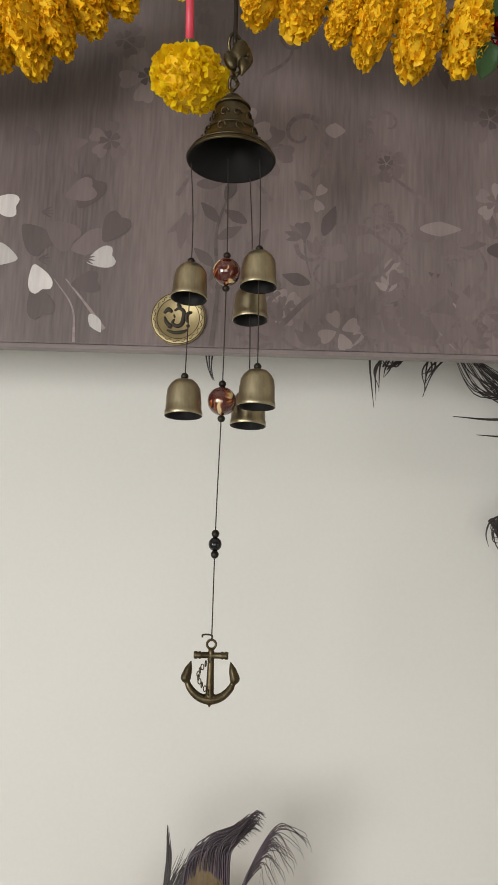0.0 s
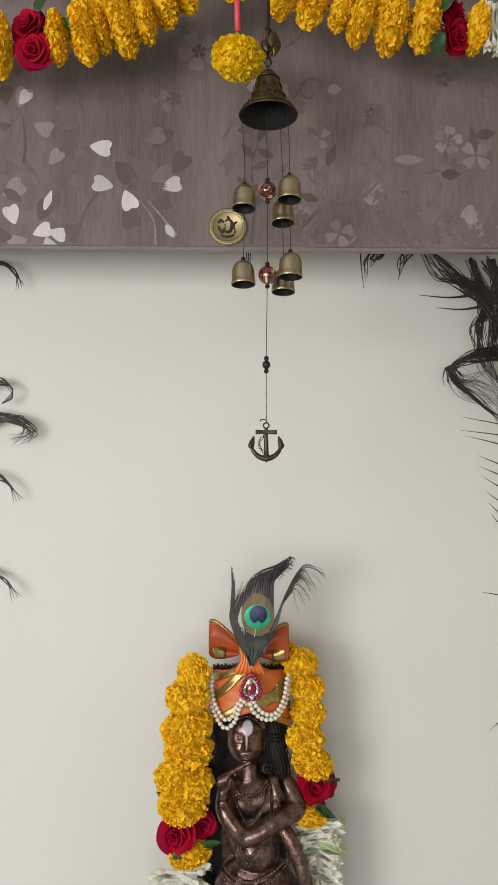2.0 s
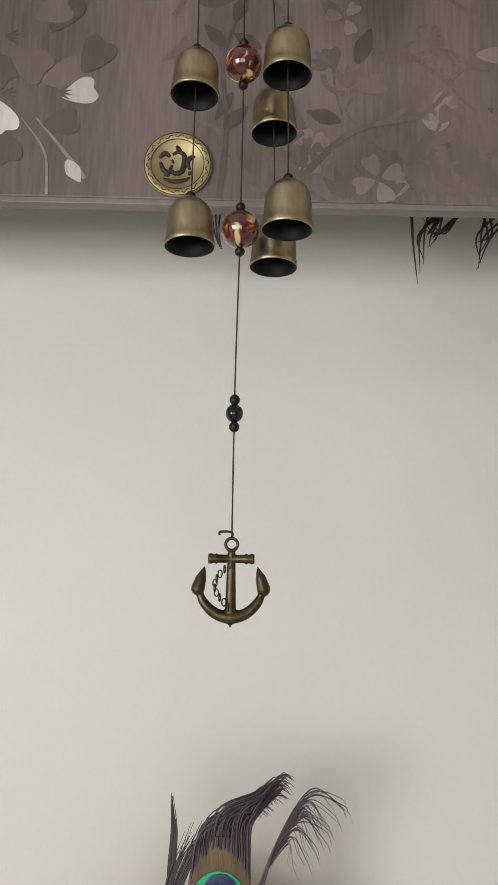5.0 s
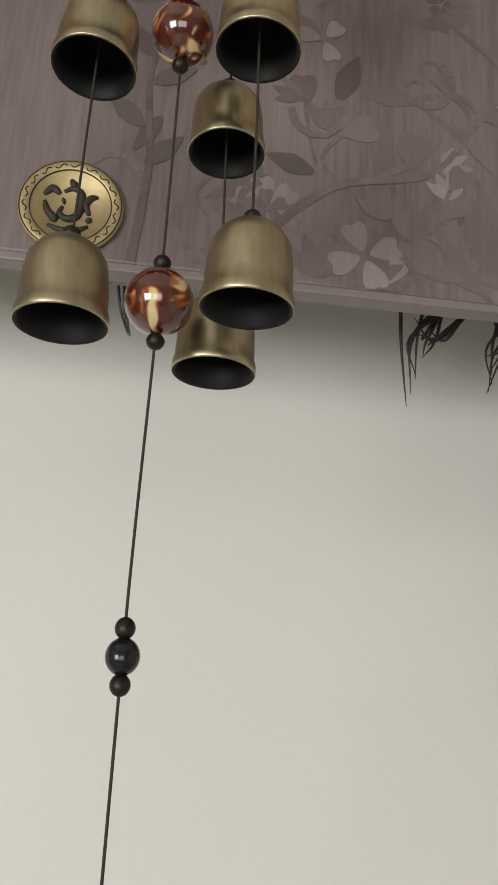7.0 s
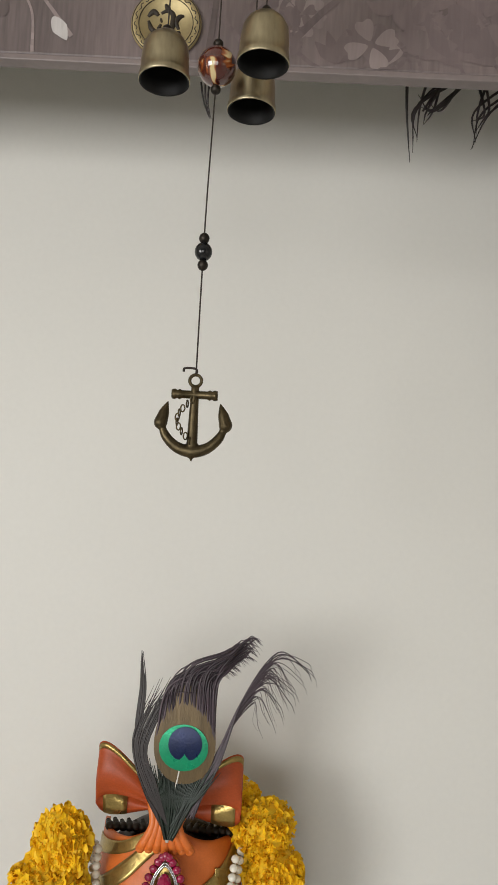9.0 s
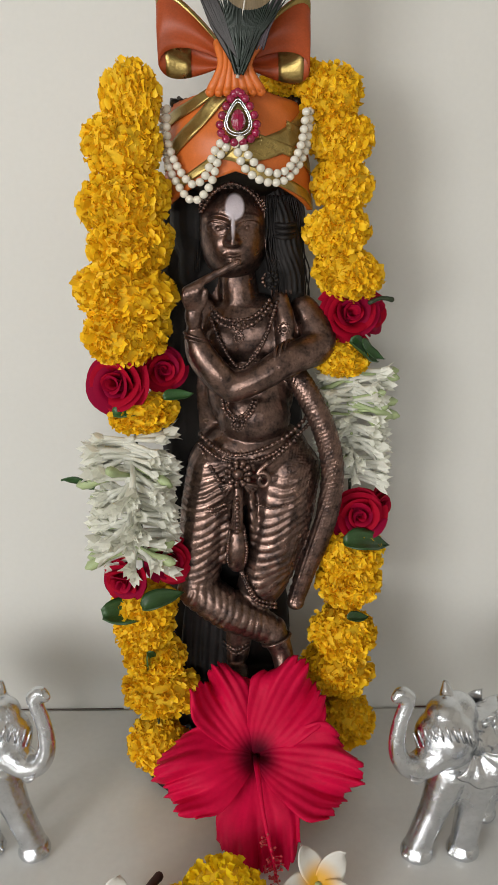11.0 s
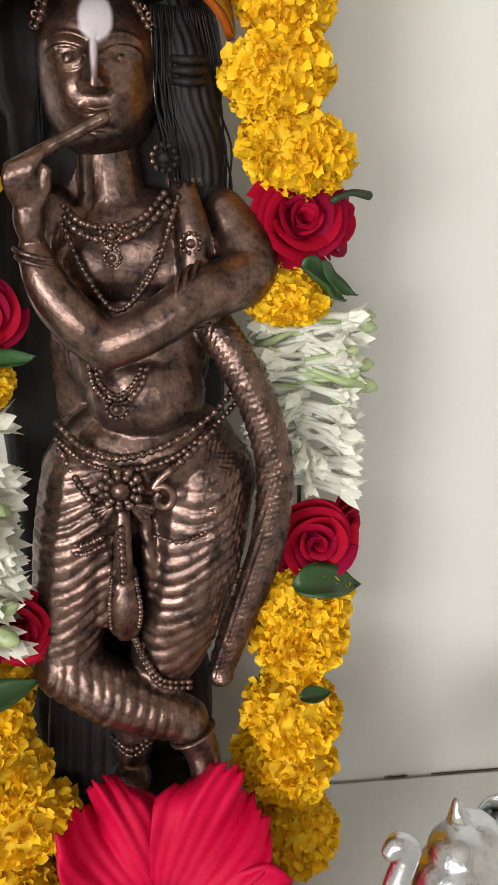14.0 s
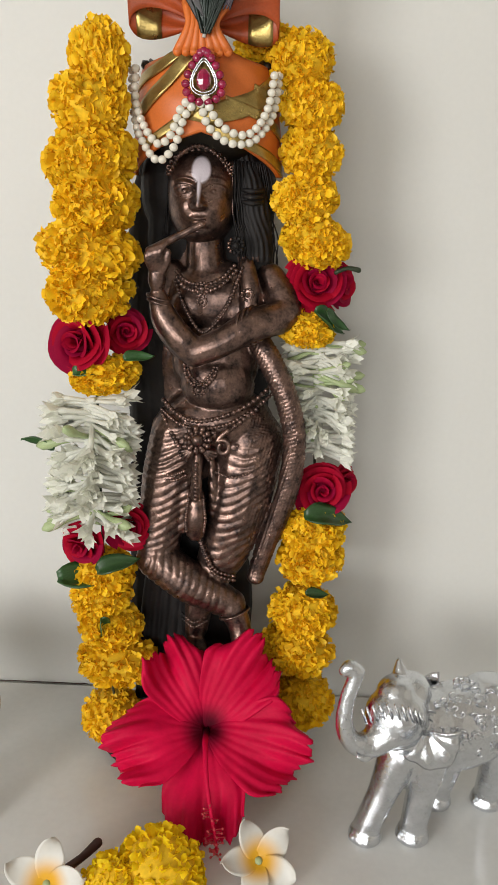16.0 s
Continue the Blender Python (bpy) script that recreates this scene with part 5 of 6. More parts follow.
def hibiscus_petal(seed, a0, length, half, cup):
    """A broad fan of thin silk with a ruffled, ragged outer edge."""
    q = random.Random(seed)
    ph, p2, p3 = q.uniform(0, 6), q.uniform(0, 6), q.uniform(0, 6)

    def at(u, v):
        s = 2 * u - 1
        w = half * (0.10 + 0.90 * math.sin(min(1.0, v * 1.02) ** 0.8 * math.pi * 0.60))
        rag = 0.045 * math.sin(5 * s + ph) + 0.030 * math.sin(14 * s + p2) + 0.022 * math.sin(33 * s + p3) + 0.014 * math.sin(61 * s + ph)
        r = length * (0.02 + 0.98 * v) * (1 - 0.30 * abs(s) ** 2.3 * v) * (1 + rag * v ** 4)
        side = s * w * (1 + 0.05 * math.sin(9 * v + p2) * v)
        ruff = 0.0078 * math.sin(5.5 * s + ph) * v ** 2.0 + 0.0040 * math.sin(13 * s + p2 + 2 * v) * v ** 3 + 0.0022 * math.sin(27 * s + p3) * v ** 3 + 0.0045 * math.sin(3.1 * s + p3 + 5 * v) * v
        vein = 0.00030 * math.sin(26 * s + 1.5 * math.sin(4 * v)) * (1 - 0.5 * v) * min(1.0, v * 4) - 0.0016 * math.exp(-(s / 0.10) ** 2) * v * (1 - 0.8 * v)
        z = cup * r * (1 - 0.25 * v) - 0.011 * math.exp(-v * 6) - 0.012 * v ** 5 + 0.0065 * s * v + 0.006 * s * s * v + ruff + vein
        return Vector((r * math.cos(a0) - side * math.sin(a0), r * math.sin(a0) + side * math.cos(a0), z))

    return sheet(bmesh.new(), at, 64, 30, 0.0004)


hib = thing("hibiscus_flower", (0.009, -0.142, 0.055), "large open crimson hibiscus laid at the statue's feet", "flower")
hib_m = facing((0.009, -0.145, 0.062), (0.02, -0.70, 0.71))
for k, (a, ln, wide, cup) in enumerate(((119, 0.072, 0.029, 0.46), (56, 0.075, 0.031, 0.46), (-16, 0.078, 0.034, 0.24), (-90, 0.083, 0.032, 0.05), (194, 0.075, 0.033, 0.20))):
    ob = part("petal", hibiscus_petal(30 + k, radians(a), ln, wide, cup), M_HIB, hib)
    ob.matrix_basis = hib_m @ Matrix.Translation((0, 0, 0.0016 * ((k * 2) % 5)))
col = bmesh.new()
limb(col, [(0, 0, -0.004), (0.001, -0.016, 0.022), (0.004, -0.042, 0.028), (0.010, -0.070, 0.018), (0.012, -0.082, 0.012)], [0.0026, 0.002, 0.0016, 0.0013, 0.001], 5, 8)
part("pistil", col, M_HIB, hib, "long drooping crimson pistil").matrix_basis = hib_m
an = bmesh.new()
for k in range(44):
    t = gq.random()
    p = Vector((0.006 + 0.007 * t, -0.056 - 0.03 * t, 0.023 - 0.012 * t))
    d = Vector((gq.uniform(-1, 1), gq.uniform(-0.6, 0.4), gq.uniform(-1, 1))).normalized() * gq.uniform(0.004, 0.008)
    tube(an, [p, p + d], 0.00025, 4)
    blob(an, p + d, 0.0010, seg=6, rings=4)
tagged(part("anther", an, M_STAMEN, hib), kind="stuff").matrix_basis = hib_m
th = bmesh.new()
blob(th, (0, 0, -0.018), (0.010, 0.010, 0.010), seg=14, rings=8)
part("throat", th, M_HIBIN, hib, "dark throat").matrix_basis = hib_m
cal = bmesh.new()
lathe(cal, [(0.0, -0.052), (0.0026, -0.05), (0.0026, -0.034), (0.009, -0.03), (0.011, -0.02), (0.012, -0.01)], 14)
part("calyx", cal, M_LEAF, hib).matrix_basis = hib_m


def frangipani(at, axis, spin, size, label):
    ob = thing("frangipani_flower", at, label, "flower", "blossoms on the shelf")
    m = facing(at, axis, spin, 1.0)

    def petal(u, v):
        s = 2 * u - 1
        w = size * 0.36 * math.sin(min(1, v * 0.93 + 0.07) * math.pi) ** 0.62
        r = size * v
        return Vector((r, s * w + 0.10 * size * v * v, size * (0.30 * math.sin(v * 1.5) + 0.16 * s * v + 0.05 * s * s)))

    me = mesh_of(sheet(bmesh.new(), petal, 10, 12, 0.0007), "petal", M_FRANGI)
    for k in range(5):
        put("petal", me, ob, m @ Matrix.Rotation(6.283 * k / 5, 4, "Z"))
    bm = bmesh.new()
    limb(bm, [(0, 0, 0.001), (0.001, 0, -0.010), (0.004, 0.001, -0.020)], [0.003, 0.0022, 0.0018], 4, 8)
    part("flower_tube", bm, M_BUD, ob).matrix_basis = m
    return ob


frangipani((0.052, -0.216, 0.011), (0.15, -0.6, 0.8), 0.5, 0.027, "white frangipani with a yellow heart on the stone shelf")
fl = frangipani((-0.086, -0.246, 0.014), (-0.1, -0.7, 0.6), 0.2, 0.028, "white frangipani with a brown stem on the stone shelf")
bm = bmesh.new()
limb(bm, [(-0.084, -0.236, 0.010), (-0.070, -0.222, 0.012), (-0.060, -0.214, 0.018)], [0.0032, 0.0027, 0.0034], 4, 8)
part("brown_stem", bm, M_WOOD, fl, "brown stem")
loose = thing("loose_marigold", (-0.016, -0.222, 0.018), "loose lemon-yellow marigold on the stone shelf", "flower", "blossoms on the shelf")
put("bloom", LEMON[0], loose, facing((-0.014, -0.236, 0.017), (0.1, -0.6, 0.8), 1.0, 0.95))
loose = thing("loose_marigold", (-0.034, -0.232, 0.014), "loose lemon-yellow marigold on the stone shelf", "flower", "blossoms on the shelf")
put("bloom", LEMON[1], loose, facing((-0.044, -0.248, 0.015), (-0.2, -0.6, 0.8), 2.0, 0.7))


# ---- silver elephants ----
def elephant(sign):
    """A trunk-up figurine; sign 1 looks towards -x."""
    def P(x, y, z):
        return (sign * x, y, z)

    bm = bmesh.new()
    tw = sign * 22
    blob(bm, P(0.197, -0.148, 0.083), (0.052, 0.030, 0.035), (0, 0, tw))
    blob(bm, P(0.222, -0.138, 0.086), (0.030, 0.029, 0.034), (0, 0, tw))
    blob(bm, P(0.170, -0.158, 0.087), (0.027, 0.028, 0.031))
    blob(bm, P(0.147, -0.172, 0.106), (0.023, 0.021, 0.024))
    blob(bm, P(0.146, -0.168, 0.123), (0.014, 0.015, 0.013))
    blob(bm, P(0.158, -0.160, 0.120), (0.014, 0.016, 0.014))
    limb(bm, [P(0.150, -0.160, 0.128), P(0.1485, -0.156, 0.142)], [0.008, 0.0025])
    limb(bm, [P(0.140, -0.180, 0.099), P(0.126, -0.186, 0.091), P(0.114, -0.190, 0.097), P(0.1080, -0.191, 0.112), P(0.1090, -0.190, 0.131), P(0.1130, -0.189, 0.146), P(0.1145, -0.188, 0.153)], [0.0135, 0.0098, 0.0076, 0.0062, 0.0055, 0.0054, 0.0058])
    limb(bm, [P(0.1145, -0.188, 0.153), P(0.1095, -0.189, 0.1575), P(0.1060, -0.190, 0.1545)], [0.0058, 0.0052, 0.0042], 4, 10)
    blob(bm, P(0.132, -0.180, 0.086), (0.009, 0.008, 0.007))
    for x0, y0, x1, y1 in ((0.152, -0.172, 0.130, -0.178), (0.172, -0.174, 0.165, -0.176), (0.205, -0.138, 0.189, -0.139), (0.232, -0.146, 0.229, -0.137)):
        limb(bm, [P(x0, y0, 0.075), P((x0 + x1) / 2, (y0 + y1) / 2, 0.04), P(x1, y1, 0.009)], [0.0155, 0.0108, 0.0098])
        lathe(bm, [(0, 0), (0.0115, 0), (0.0128, 0.003), (0.0110, 0.009), (0.0, 0.011)], 16, P(x1, y1, 0.0))
        for k in range(3):
            blob(bm, P(x1 - 0.010 + 0.002 * k, y1 - 0.0045 + 0.0045 * k, 0.004), 0.0032, seg=8, rings=6)
    limb(bm, [P(0.247, -0.13, 0.095), P(0.255, -0.127, 0.075), P(0.254, -0.126, 0.055)], [0.004, 0.003, 0.0035], 4, 8)
    bm = melted(bm, 0.0014, 3)
    # ears as ribbed fans, saddle cloth, raised ornament, tusks
    for side in (-1, 1):
        cx, cy, cz = 0.163, -0.166 + side * 0.0250, 0.111

        def ear(u, v):
            a = -2.3 + 2.6 * u
            r = 0.004 + 0.0215 * v * (1 - 0.15 * math.cos(3 * a))
            return Vector(P(cx + r * math.cos(a) * 0.95, cy + side * (0.003 + 0.007 * math.sin(v * 2.2) + 0.0011 * math.sin(26 * u) * v), cz + r * math.sin(a)))

        sheet(bm, ear, 40, 8, 0.0014)
        limb(bm, [P(0.134, -0.174 + side * 0.010, 0.090), P(0.124, -0.182 + side * 0.012, 0.086), P(0.118, -0.187 + side * 0.011, 0.090)], [0.0034, 0.0028, 0.0014], 4, 8)
    q = random.Random(3)
    for k in range(70):
        ang, t = q.uniform(-0.2, 1.9), q.uniform(-1, 1)
        c = Vector(P(0.200 + 0.034 * t, -0.148 - 0.001 + 0.012 * t - 0.030 * math.cos(ang), 0.084 + 0.0345 * math.sin(ang) * math.sqrt(1 - 0.35 * t * t)))
        pts = [c + Vector((0.0048 * (1 - s * 0.7) * math.cos(4.4 * s + k), -0.0004, 0.0048 * (1 - s * 0.7) * math.sin(4.4 * s + k))) for s in (j / 6 for j in range(7))]
        tube(bm, pts, 0.0007, 5)
    for k in range(11):
        a = 0.25 + 0.24 * k
        p = Vector(P(0.139, -0.174, 0.117)) + Vector((sign * 0.022 * math.cos(a), -0.012 - 0.004 * math.sin(a), 0.012 * math.sin(a)))
        tube(bm, [p, p + Vector((sign * 0.004, -0.001, -0.012))], 0.0009, 5)
    for v in bm.verts:
        v.co.z *= 0.95
    ob = part("elephant_figurine", bm, M_SILVER, None)
    return ob


tagged(elephant(1), "shiny silver-plated elephant figurine with raised trunk on the shelf", "figurine", "silver elephants")
left = elephant(-1)
left.location = (-0.030, 0.004, 0.0)
tagged(left, "shiny silver-plated elephant figurine with raised trunk on the shelf", "figurine", "silver elephants")

# ---- garland along the rail ----
toran = thing("door_garland", (0, -0.242, 1.33), "swag of orange marigolds, roses and tuberoses tied to the rail", "garland")


def swag(rows):
    for x, z, r, along, tilt in rows:
        s = 1.12 * r / 0.0315
        put("marigold", gq.choice(MARI), toran, facing((x, -0.238 - 0.003 * gq.random(), z), (1, gq.uniform(-0.2, 0.2), tilt), gq.uniform(0, 6.28), (s, s * 0.85, along / 0.021)))


swag([(-0.078, 1.311, 0.0275, 0.017, 0.45), (-0.103, 1.297, 0.030, 0.016, 0.5), (-0.125, 1.279, 0.032, 0.015, 0.45), (-0.147, 1.272, 0.037, 0.018, 0.3), (-0.169, 1.268, 0.030, 0.013, 0.2), (-0.187, 1.259, 0.034, 0.018, 0.2), (-0.217, 1.252, 0.029, 0.013, 0.15), (-0.281, 1.243, 0.031, 0.016, 0.05)])
swag([(0.036, 1.309, 0.026, 0.016, -0.3), (0.068, 1.304, 0.031, 0.020, -0.15), (0.099, 1.287, 0.023, 0.013, -0.35), (0.122, 1.281, 0.030, 0.015, -0.3), (0.155, 1.277, 0.034, 0.019, -0.1), (0.192, 1.273, 0.032, 0.017, -0.1), (0.250, 1.268, 0.0255, 0.013, -0.1)])
swag([(-0.36, 1.24, 0.03, 0.018, 0.0), (-0.395, 1.24, 0.03, 0.018, 0.0), (0.345, 1.255, 0.03, 0.018, 0.0), (0.38, 1.25, 0.03, 0.018, 0.0)])
for x, z, r, ax in ((-0.245, 1.261, 0.0185, (-0.5, -1, 0.25)), (-0.240, 1.234, 0.0175, (-0.1, -1, -0.2)), (0.222, 1.283, 0.0165, (0.8, -0.8, 0.3)), (0.222, 1.258, 0.0175, (0.7, -0.9, -0.1))):
    put("rose", gq.choice(ROSE), toran, facing((x, -0.240, z), ax, gq.uniform(0, 6), r * 1.12), "deep red rose")
tuberoses(toran, (-0.318, -0.240, 1.241), 0.034, 0.018, 26, 31, Vector((1, 0, 0.05)), Vector((0, -1, 0)))
tuberoses(toran, (0.288, -0.240, 1.264), 0.032, 0.03, 46, 33, Vector((1, 0, -0.08)), Vector((0, -1, 0)))
for x, z, a, ln, m in ((-0.232, 1.268, 75, 0.024, 0), (0.207, 1.272, 80, 0.032, 1), (0.206, 1.252, -110, 0.030, 2), (-0.205, 1.262, -60, 0.016, 1), (0.0, 1.31, 70, 0.016, 0)):
    put("leaf", LEAF[m], toran, Matrix.Translation((x, -0.258, z)) @ pose(0, 0, 0, 70, -a, 0) @ Matrix.Diagonal((ln, ln, ln, 1)), "small green leaf")
bm = bmesh.new()
tube(bm, smooth_line([(-0.45, -0.24, 1.243), (-0.28, -0.24, 1.243), (-0.19, -0.24, 1.259), (-0.08, -0.24, 1.31), (-0.02, -0.246, 1.322), (0.036, -0.24, 1.309), (0.1, -0.24, 1.288), (0.2, -0.24, 1.272), (0.3, -0.24, 1.263), (0.42, -0.24, 1.25)], 6), 0.001, 6)
part("string", bm, M_STEM, toran)
# the middle drop: two lemon blooms on a pink straw
put("marigold", LEMON[0], toran, facing((-0.023, -0.252, 1.322), (-0.05, -1, 0.05), 0.4, (0.98, 1.10, 0.6)), "lemon-yellow marigold")
put("marigold", LEMON[1], toran, facing((-0.016, -0.252, 1.222), (0.04, -0.25, 1), 0.8, (1.0, 0.85, 1.12)), "lemon-yellow marigold")
bm = bmesh.new()
tube(bm, [(-0.0185, -0.268, 1.318), (-0.0165, -0.262, 1.24)], 0.0031, 12)
part("straw", bm, M_STRAW, toran, "pink plastic straw")
bm = bmesh.new()
blob(bm, (-0.0185, -0.268, 1.319), (0.006, 0.004, 0.007), seg=10, rings=6)
part("green_heart", bm, M_LEAF, toran)
bm = bmesh.new()
blob(bm, (-0.0165, -0.262, 1.243), (0.005, 0.004, 0.004), seg=10, rings=6)
part("green_heart", bm, M_LEAF, toran)
bm = bmesh.new()
ring = [(-0.023, -0.258 + 0.0145 * math.sin(a), 1.3515 + 0.0145 * math.cos(a)) for a in (6.283 * k / 20 for k in range(21))]
tube(bm, ring, 0.0006, 5)
tube(bm, [(-0.023, -0.268, 1.341), (-0.022, -0.256, 1.325)], 0.0006, 5)
tube(bm, [(-0.023, -0.262, 1.365), (-0.022, -0.264, 1.372)], 0.0005, 5)
part("tie_thread", bm, M_STRING, toran, "white thread tied round the rail")

# ---- wind chime ----
chime = thing("wind_chime", (0.016, -0.262, 1.352), "antique brass wind chime with bells, glass balls and anchor", "wind chime")
CX, CY = 0.016, -0.262
bm = bmesh.new()
tube(bm, smooth_line([(0.0155, -0.243, 1.350), (0.0155, -0.249, 1.366), (0.0155, -0.266, 1.3665), (0.016, -0.2745, 1.352), (0.0165, -0.272, 1.325), (0.0165, -0.266, 1.27), (0.0165, -0.263, 1.242)], 6), 0.0017, 8)
part("hook_wire", bm, M_IRON, chime, "black bent wire hook over the rail")
bm = bmesh.new()
for x, z, r in ((0.0165, 1.244, 0.006), (0.019, 1.226, 0.0052), (0.0165, 1.212, 0.004)):
    tube(bm, [(x + r * 0.75 * math.cos(a), CY + 0.002 * math.sin(2 * a), z + r * 1.25 * math.sin(a)) for a in (6.283 * k / 16 for k in range(17))], 0.0015, 7)
blob(bm, (0.020, CY - 0.003, 1.236), (0.006, 0.004, 0.009), (0, 20, 0))
blob(bm, (0.0135, CY - 0.003, 1.228), (0.0045, 0.004, 0.008), (0, -25, 0))
blob(bm, (0.023, CY - 0.004, 1.224), (0.0035, 0.0035, 0.006))
limb(bm, [(0.026, CY, 1.24), (0.028, CY - 0.003, 1.228), (0.022, CY - 0.004, 1.217)], [0.002, 0.0022, 0.0015], 4, 8)
part("cast_link", melted(bm, 0.0009, 2), M_BRASSDK, chime, "dark cast brass link")
bm = bmesh.new()
prof = [(0.0, 1.203), (0.004, 1.2025), (0.0075, 1.199), (0.0105, 1.195), (0.013, 1.188), (0.0155, 1.178), (0.0195, 1.168), (0.0255, 1.159), (0.0305, 1.1545), (0.0318, 1.1525), (0.031, 1.1515)]
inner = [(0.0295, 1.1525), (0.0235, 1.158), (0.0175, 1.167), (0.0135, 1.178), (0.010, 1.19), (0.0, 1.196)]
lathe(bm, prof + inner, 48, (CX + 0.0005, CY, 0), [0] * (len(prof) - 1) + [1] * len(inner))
for k in range(10):
    a = 6.283 * k / 10
    for rr, z in ((0.0205, 1.1675), (0.0152, 1.181)):
        c = Vector((CX + rr * math.cos(a), CY + rr * math.sin(a), z))
        s = Vector((-math.sin(a), math.cos(a), 0))
        tube(bm, [c + s * 0.0035 * math.cos(t) * (1 - t / 9) + Vector((0, 0, 0.004 * math.sin(t) * (1 - t / 9))) for t in (0.8 * j for j in range(8))], 0.0007, 5)
for z, rr in ((1.1925, 0.0122), (1.157, 0.0285), (1.1725, 0.018)):
    tube(bm, [(CX + 0.0005 + rr * math.cos(a), CY + rr * math.sin(a), z) for a in (6.283 * k / 40 for k in range(41))], 0.0008, 5, False)
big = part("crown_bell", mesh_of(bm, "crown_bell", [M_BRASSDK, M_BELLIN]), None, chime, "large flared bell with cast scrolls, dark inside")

BELL = [(0.0, 0.0262), (0.0030, 0.0260), (0.0066, 0.0249), (0.0092, 0.0225), (0.0112, 0.0190), (0.0119, 0.0140), (0.0122, 0.0080), (0.0123, 0.0040), (0.0128, 0.0034), (0.0130, 0.0005), (0.0127, 0.0)]
# inner wall of the small bell, its shade coloured in by the second slot
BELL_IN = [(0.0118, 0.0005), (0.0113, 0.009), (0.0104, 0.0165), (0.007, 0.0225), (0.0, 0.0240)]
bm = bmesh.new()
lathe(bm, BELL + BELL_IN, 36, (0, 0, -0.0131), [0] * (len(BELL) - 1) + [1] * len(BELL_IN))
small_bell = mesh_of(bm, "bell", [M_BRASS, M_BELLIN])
bm = bmesh.new()
blob(bm, (0, 0, 0), (0.0026, 0.0026, 0.0025), seg=16, rings=10)
bead_me = mesh_of(bm, "bead", M_IRON)


def cord(pts, r=0.0004):
    bm = bmesh.new()
    tube(bm, smooth_line(pts, 5), r, 6)
    part("cord", bm, M_CORD, chime)


for x, y, z1, z2, top in ((-0.0085, -0.262, 1.0620, 0.980, (-0.0115, -0.262, 1.150)), (0.0385, -0.272, 1.0680, 0.9855, (0.037, -0.268, 1.150)), (0.0330, -0.240, 1.0550, 0.9785, (0.030, -0.243, 1.150))):
    cord([top, (x, y, (top[2] + z1) / 2), (x, y, z1), (x + (0.0008 if x > 0 else -0.0004), y, (z1 + z2) / 2), (x + (0.001 if x > 0 else -0.001), y, z2)])
    for z in (z1, z2):
        if z == z2:
            x += 0.001 if x > 0 else -0.001
        q = put("bell", small_bell, chime, Matrix.Translation((x, y, z)) @ Matrix.Scale(0.985, 4) @ pose(0, 0, 0, gq.uniform(-3, 3), gq.uniform(-3, 3), 0), "small brushed brass bell, dark inside")
        put("bead", bead_me, chime, Matrix.Translation((x, y, z + 0.0146)))
MX, MY = 0.0160, -0.258
cord([(0.0145, -0.26, 1.155), (MX, MY, 1.08), (MX, MY, 0.979), (MX - 0.001, MY - 0.002, 0.90), (MX - 0.001, MY - 0.002, 0.8215)])
ball_me = mesh_of(blob(bmesh.new(), (0, 0, 0), 0.0098, seg=28, rings=18), "glass_ball", M_GLASS)
for z, sp in ((1.071, 0.6), (0.979, 2.4)):
    put("glass_ball", ball_me, chime, Matrix.Translation((MX, MY, z)) @ pose(0, 0, 0, 40, 20, sp * 57), "swirled red and cream glass ball")
    for s in (-1, 1):
        put("bead", bead_me, chime, Matrix.Translation((MX, MY, z + s * 0.012)))
bb = bmesh.new()
blob(bb, (0, 0, 0), (0.0043, 0.0043, 0.0046), seg=24, rings=16)
put("black_bead", mesh_of(bb, "black_bead", M_BEAD), chime, Matrix.Translation((MX - 0.001, MY - 0.002, 0.883)), "glossy black bead")
for z in (0.8897, 0.8763):
    put("bead", bead_me, chime, Matrix.Translation((MX - 0.001, MY - 0.002, z)) @ Matrix.Diagonal((1.0, 1.0, 1.1, 1)))
# anchor
AX, AY, AZ = MX - 0.001, MY - 0.002, 0.803
bm = bmesh.new()
limb(bm, [(AX, AY, AZ + 0.016), (AX, AY, AZ - 0.020)], [0.0026, 0.0036], 6, 12)
tube(bm, [(AX + 0.0038 * math.cos(a), AY, AZ + 0.0215 + 0.0038 * math.sin(a)) for a in (6.283 * k / 20 for k in range(21))], 0.0012, 8)
limb(bm, [(AX + 0.0205 * math.sin(t), AY, AZ - 0.002 - 0.0215 * math.cos(t)) for t in (-1.45, -1.0, -0.5, 0.0, 0.5, 1.0, 1.45)], [0.0016, 0.003, 0.0036, 0.0042, 0.0036, 0.003, 0.0016], 5, 10)
for s in (-1, 1):
    limb(bm, [(AX + s * 0.0205, AY, AZ - 0.006), (AX + s * 0.0185, AY, AZ + 0.001), (AX + s * 0.0165, AY, AZ + 0.0075)], [0.0045, 0.0034, 0.0006], 4, 8)
limb(bm, [(AX, AY, AZ - 0.022), (AX, AY, AZ - 0.029)], [0.0038, 0.0008], 3, 8)
anchor = part("anchor", melted(bm, 0.0007, 2), M_BRASSDK, chime, "small dark cast anchor")
bm = bmesh.new()
pr = [(0.0, -0.0145), (0.003, -0.0145), (0.0034, -0.0125), (0.0026, -0.011), (0.0034, -0.0095), (0.0026, -0.008), (0.0026, 0.008), (0.0034, 0.0095), (0.0026, 0.011), (0.0034, 0.0125), (0.003, 0.0145), (0.0, 0.0145)]
lathe(bm, pr, 14)
for v in bm.verts:
    v.co = Vector((AX + v.co.z, AY + v.co.y, AZ + 0.0125 + v.co.x))
part("stock", bm, M_BRASSDK, anchor)
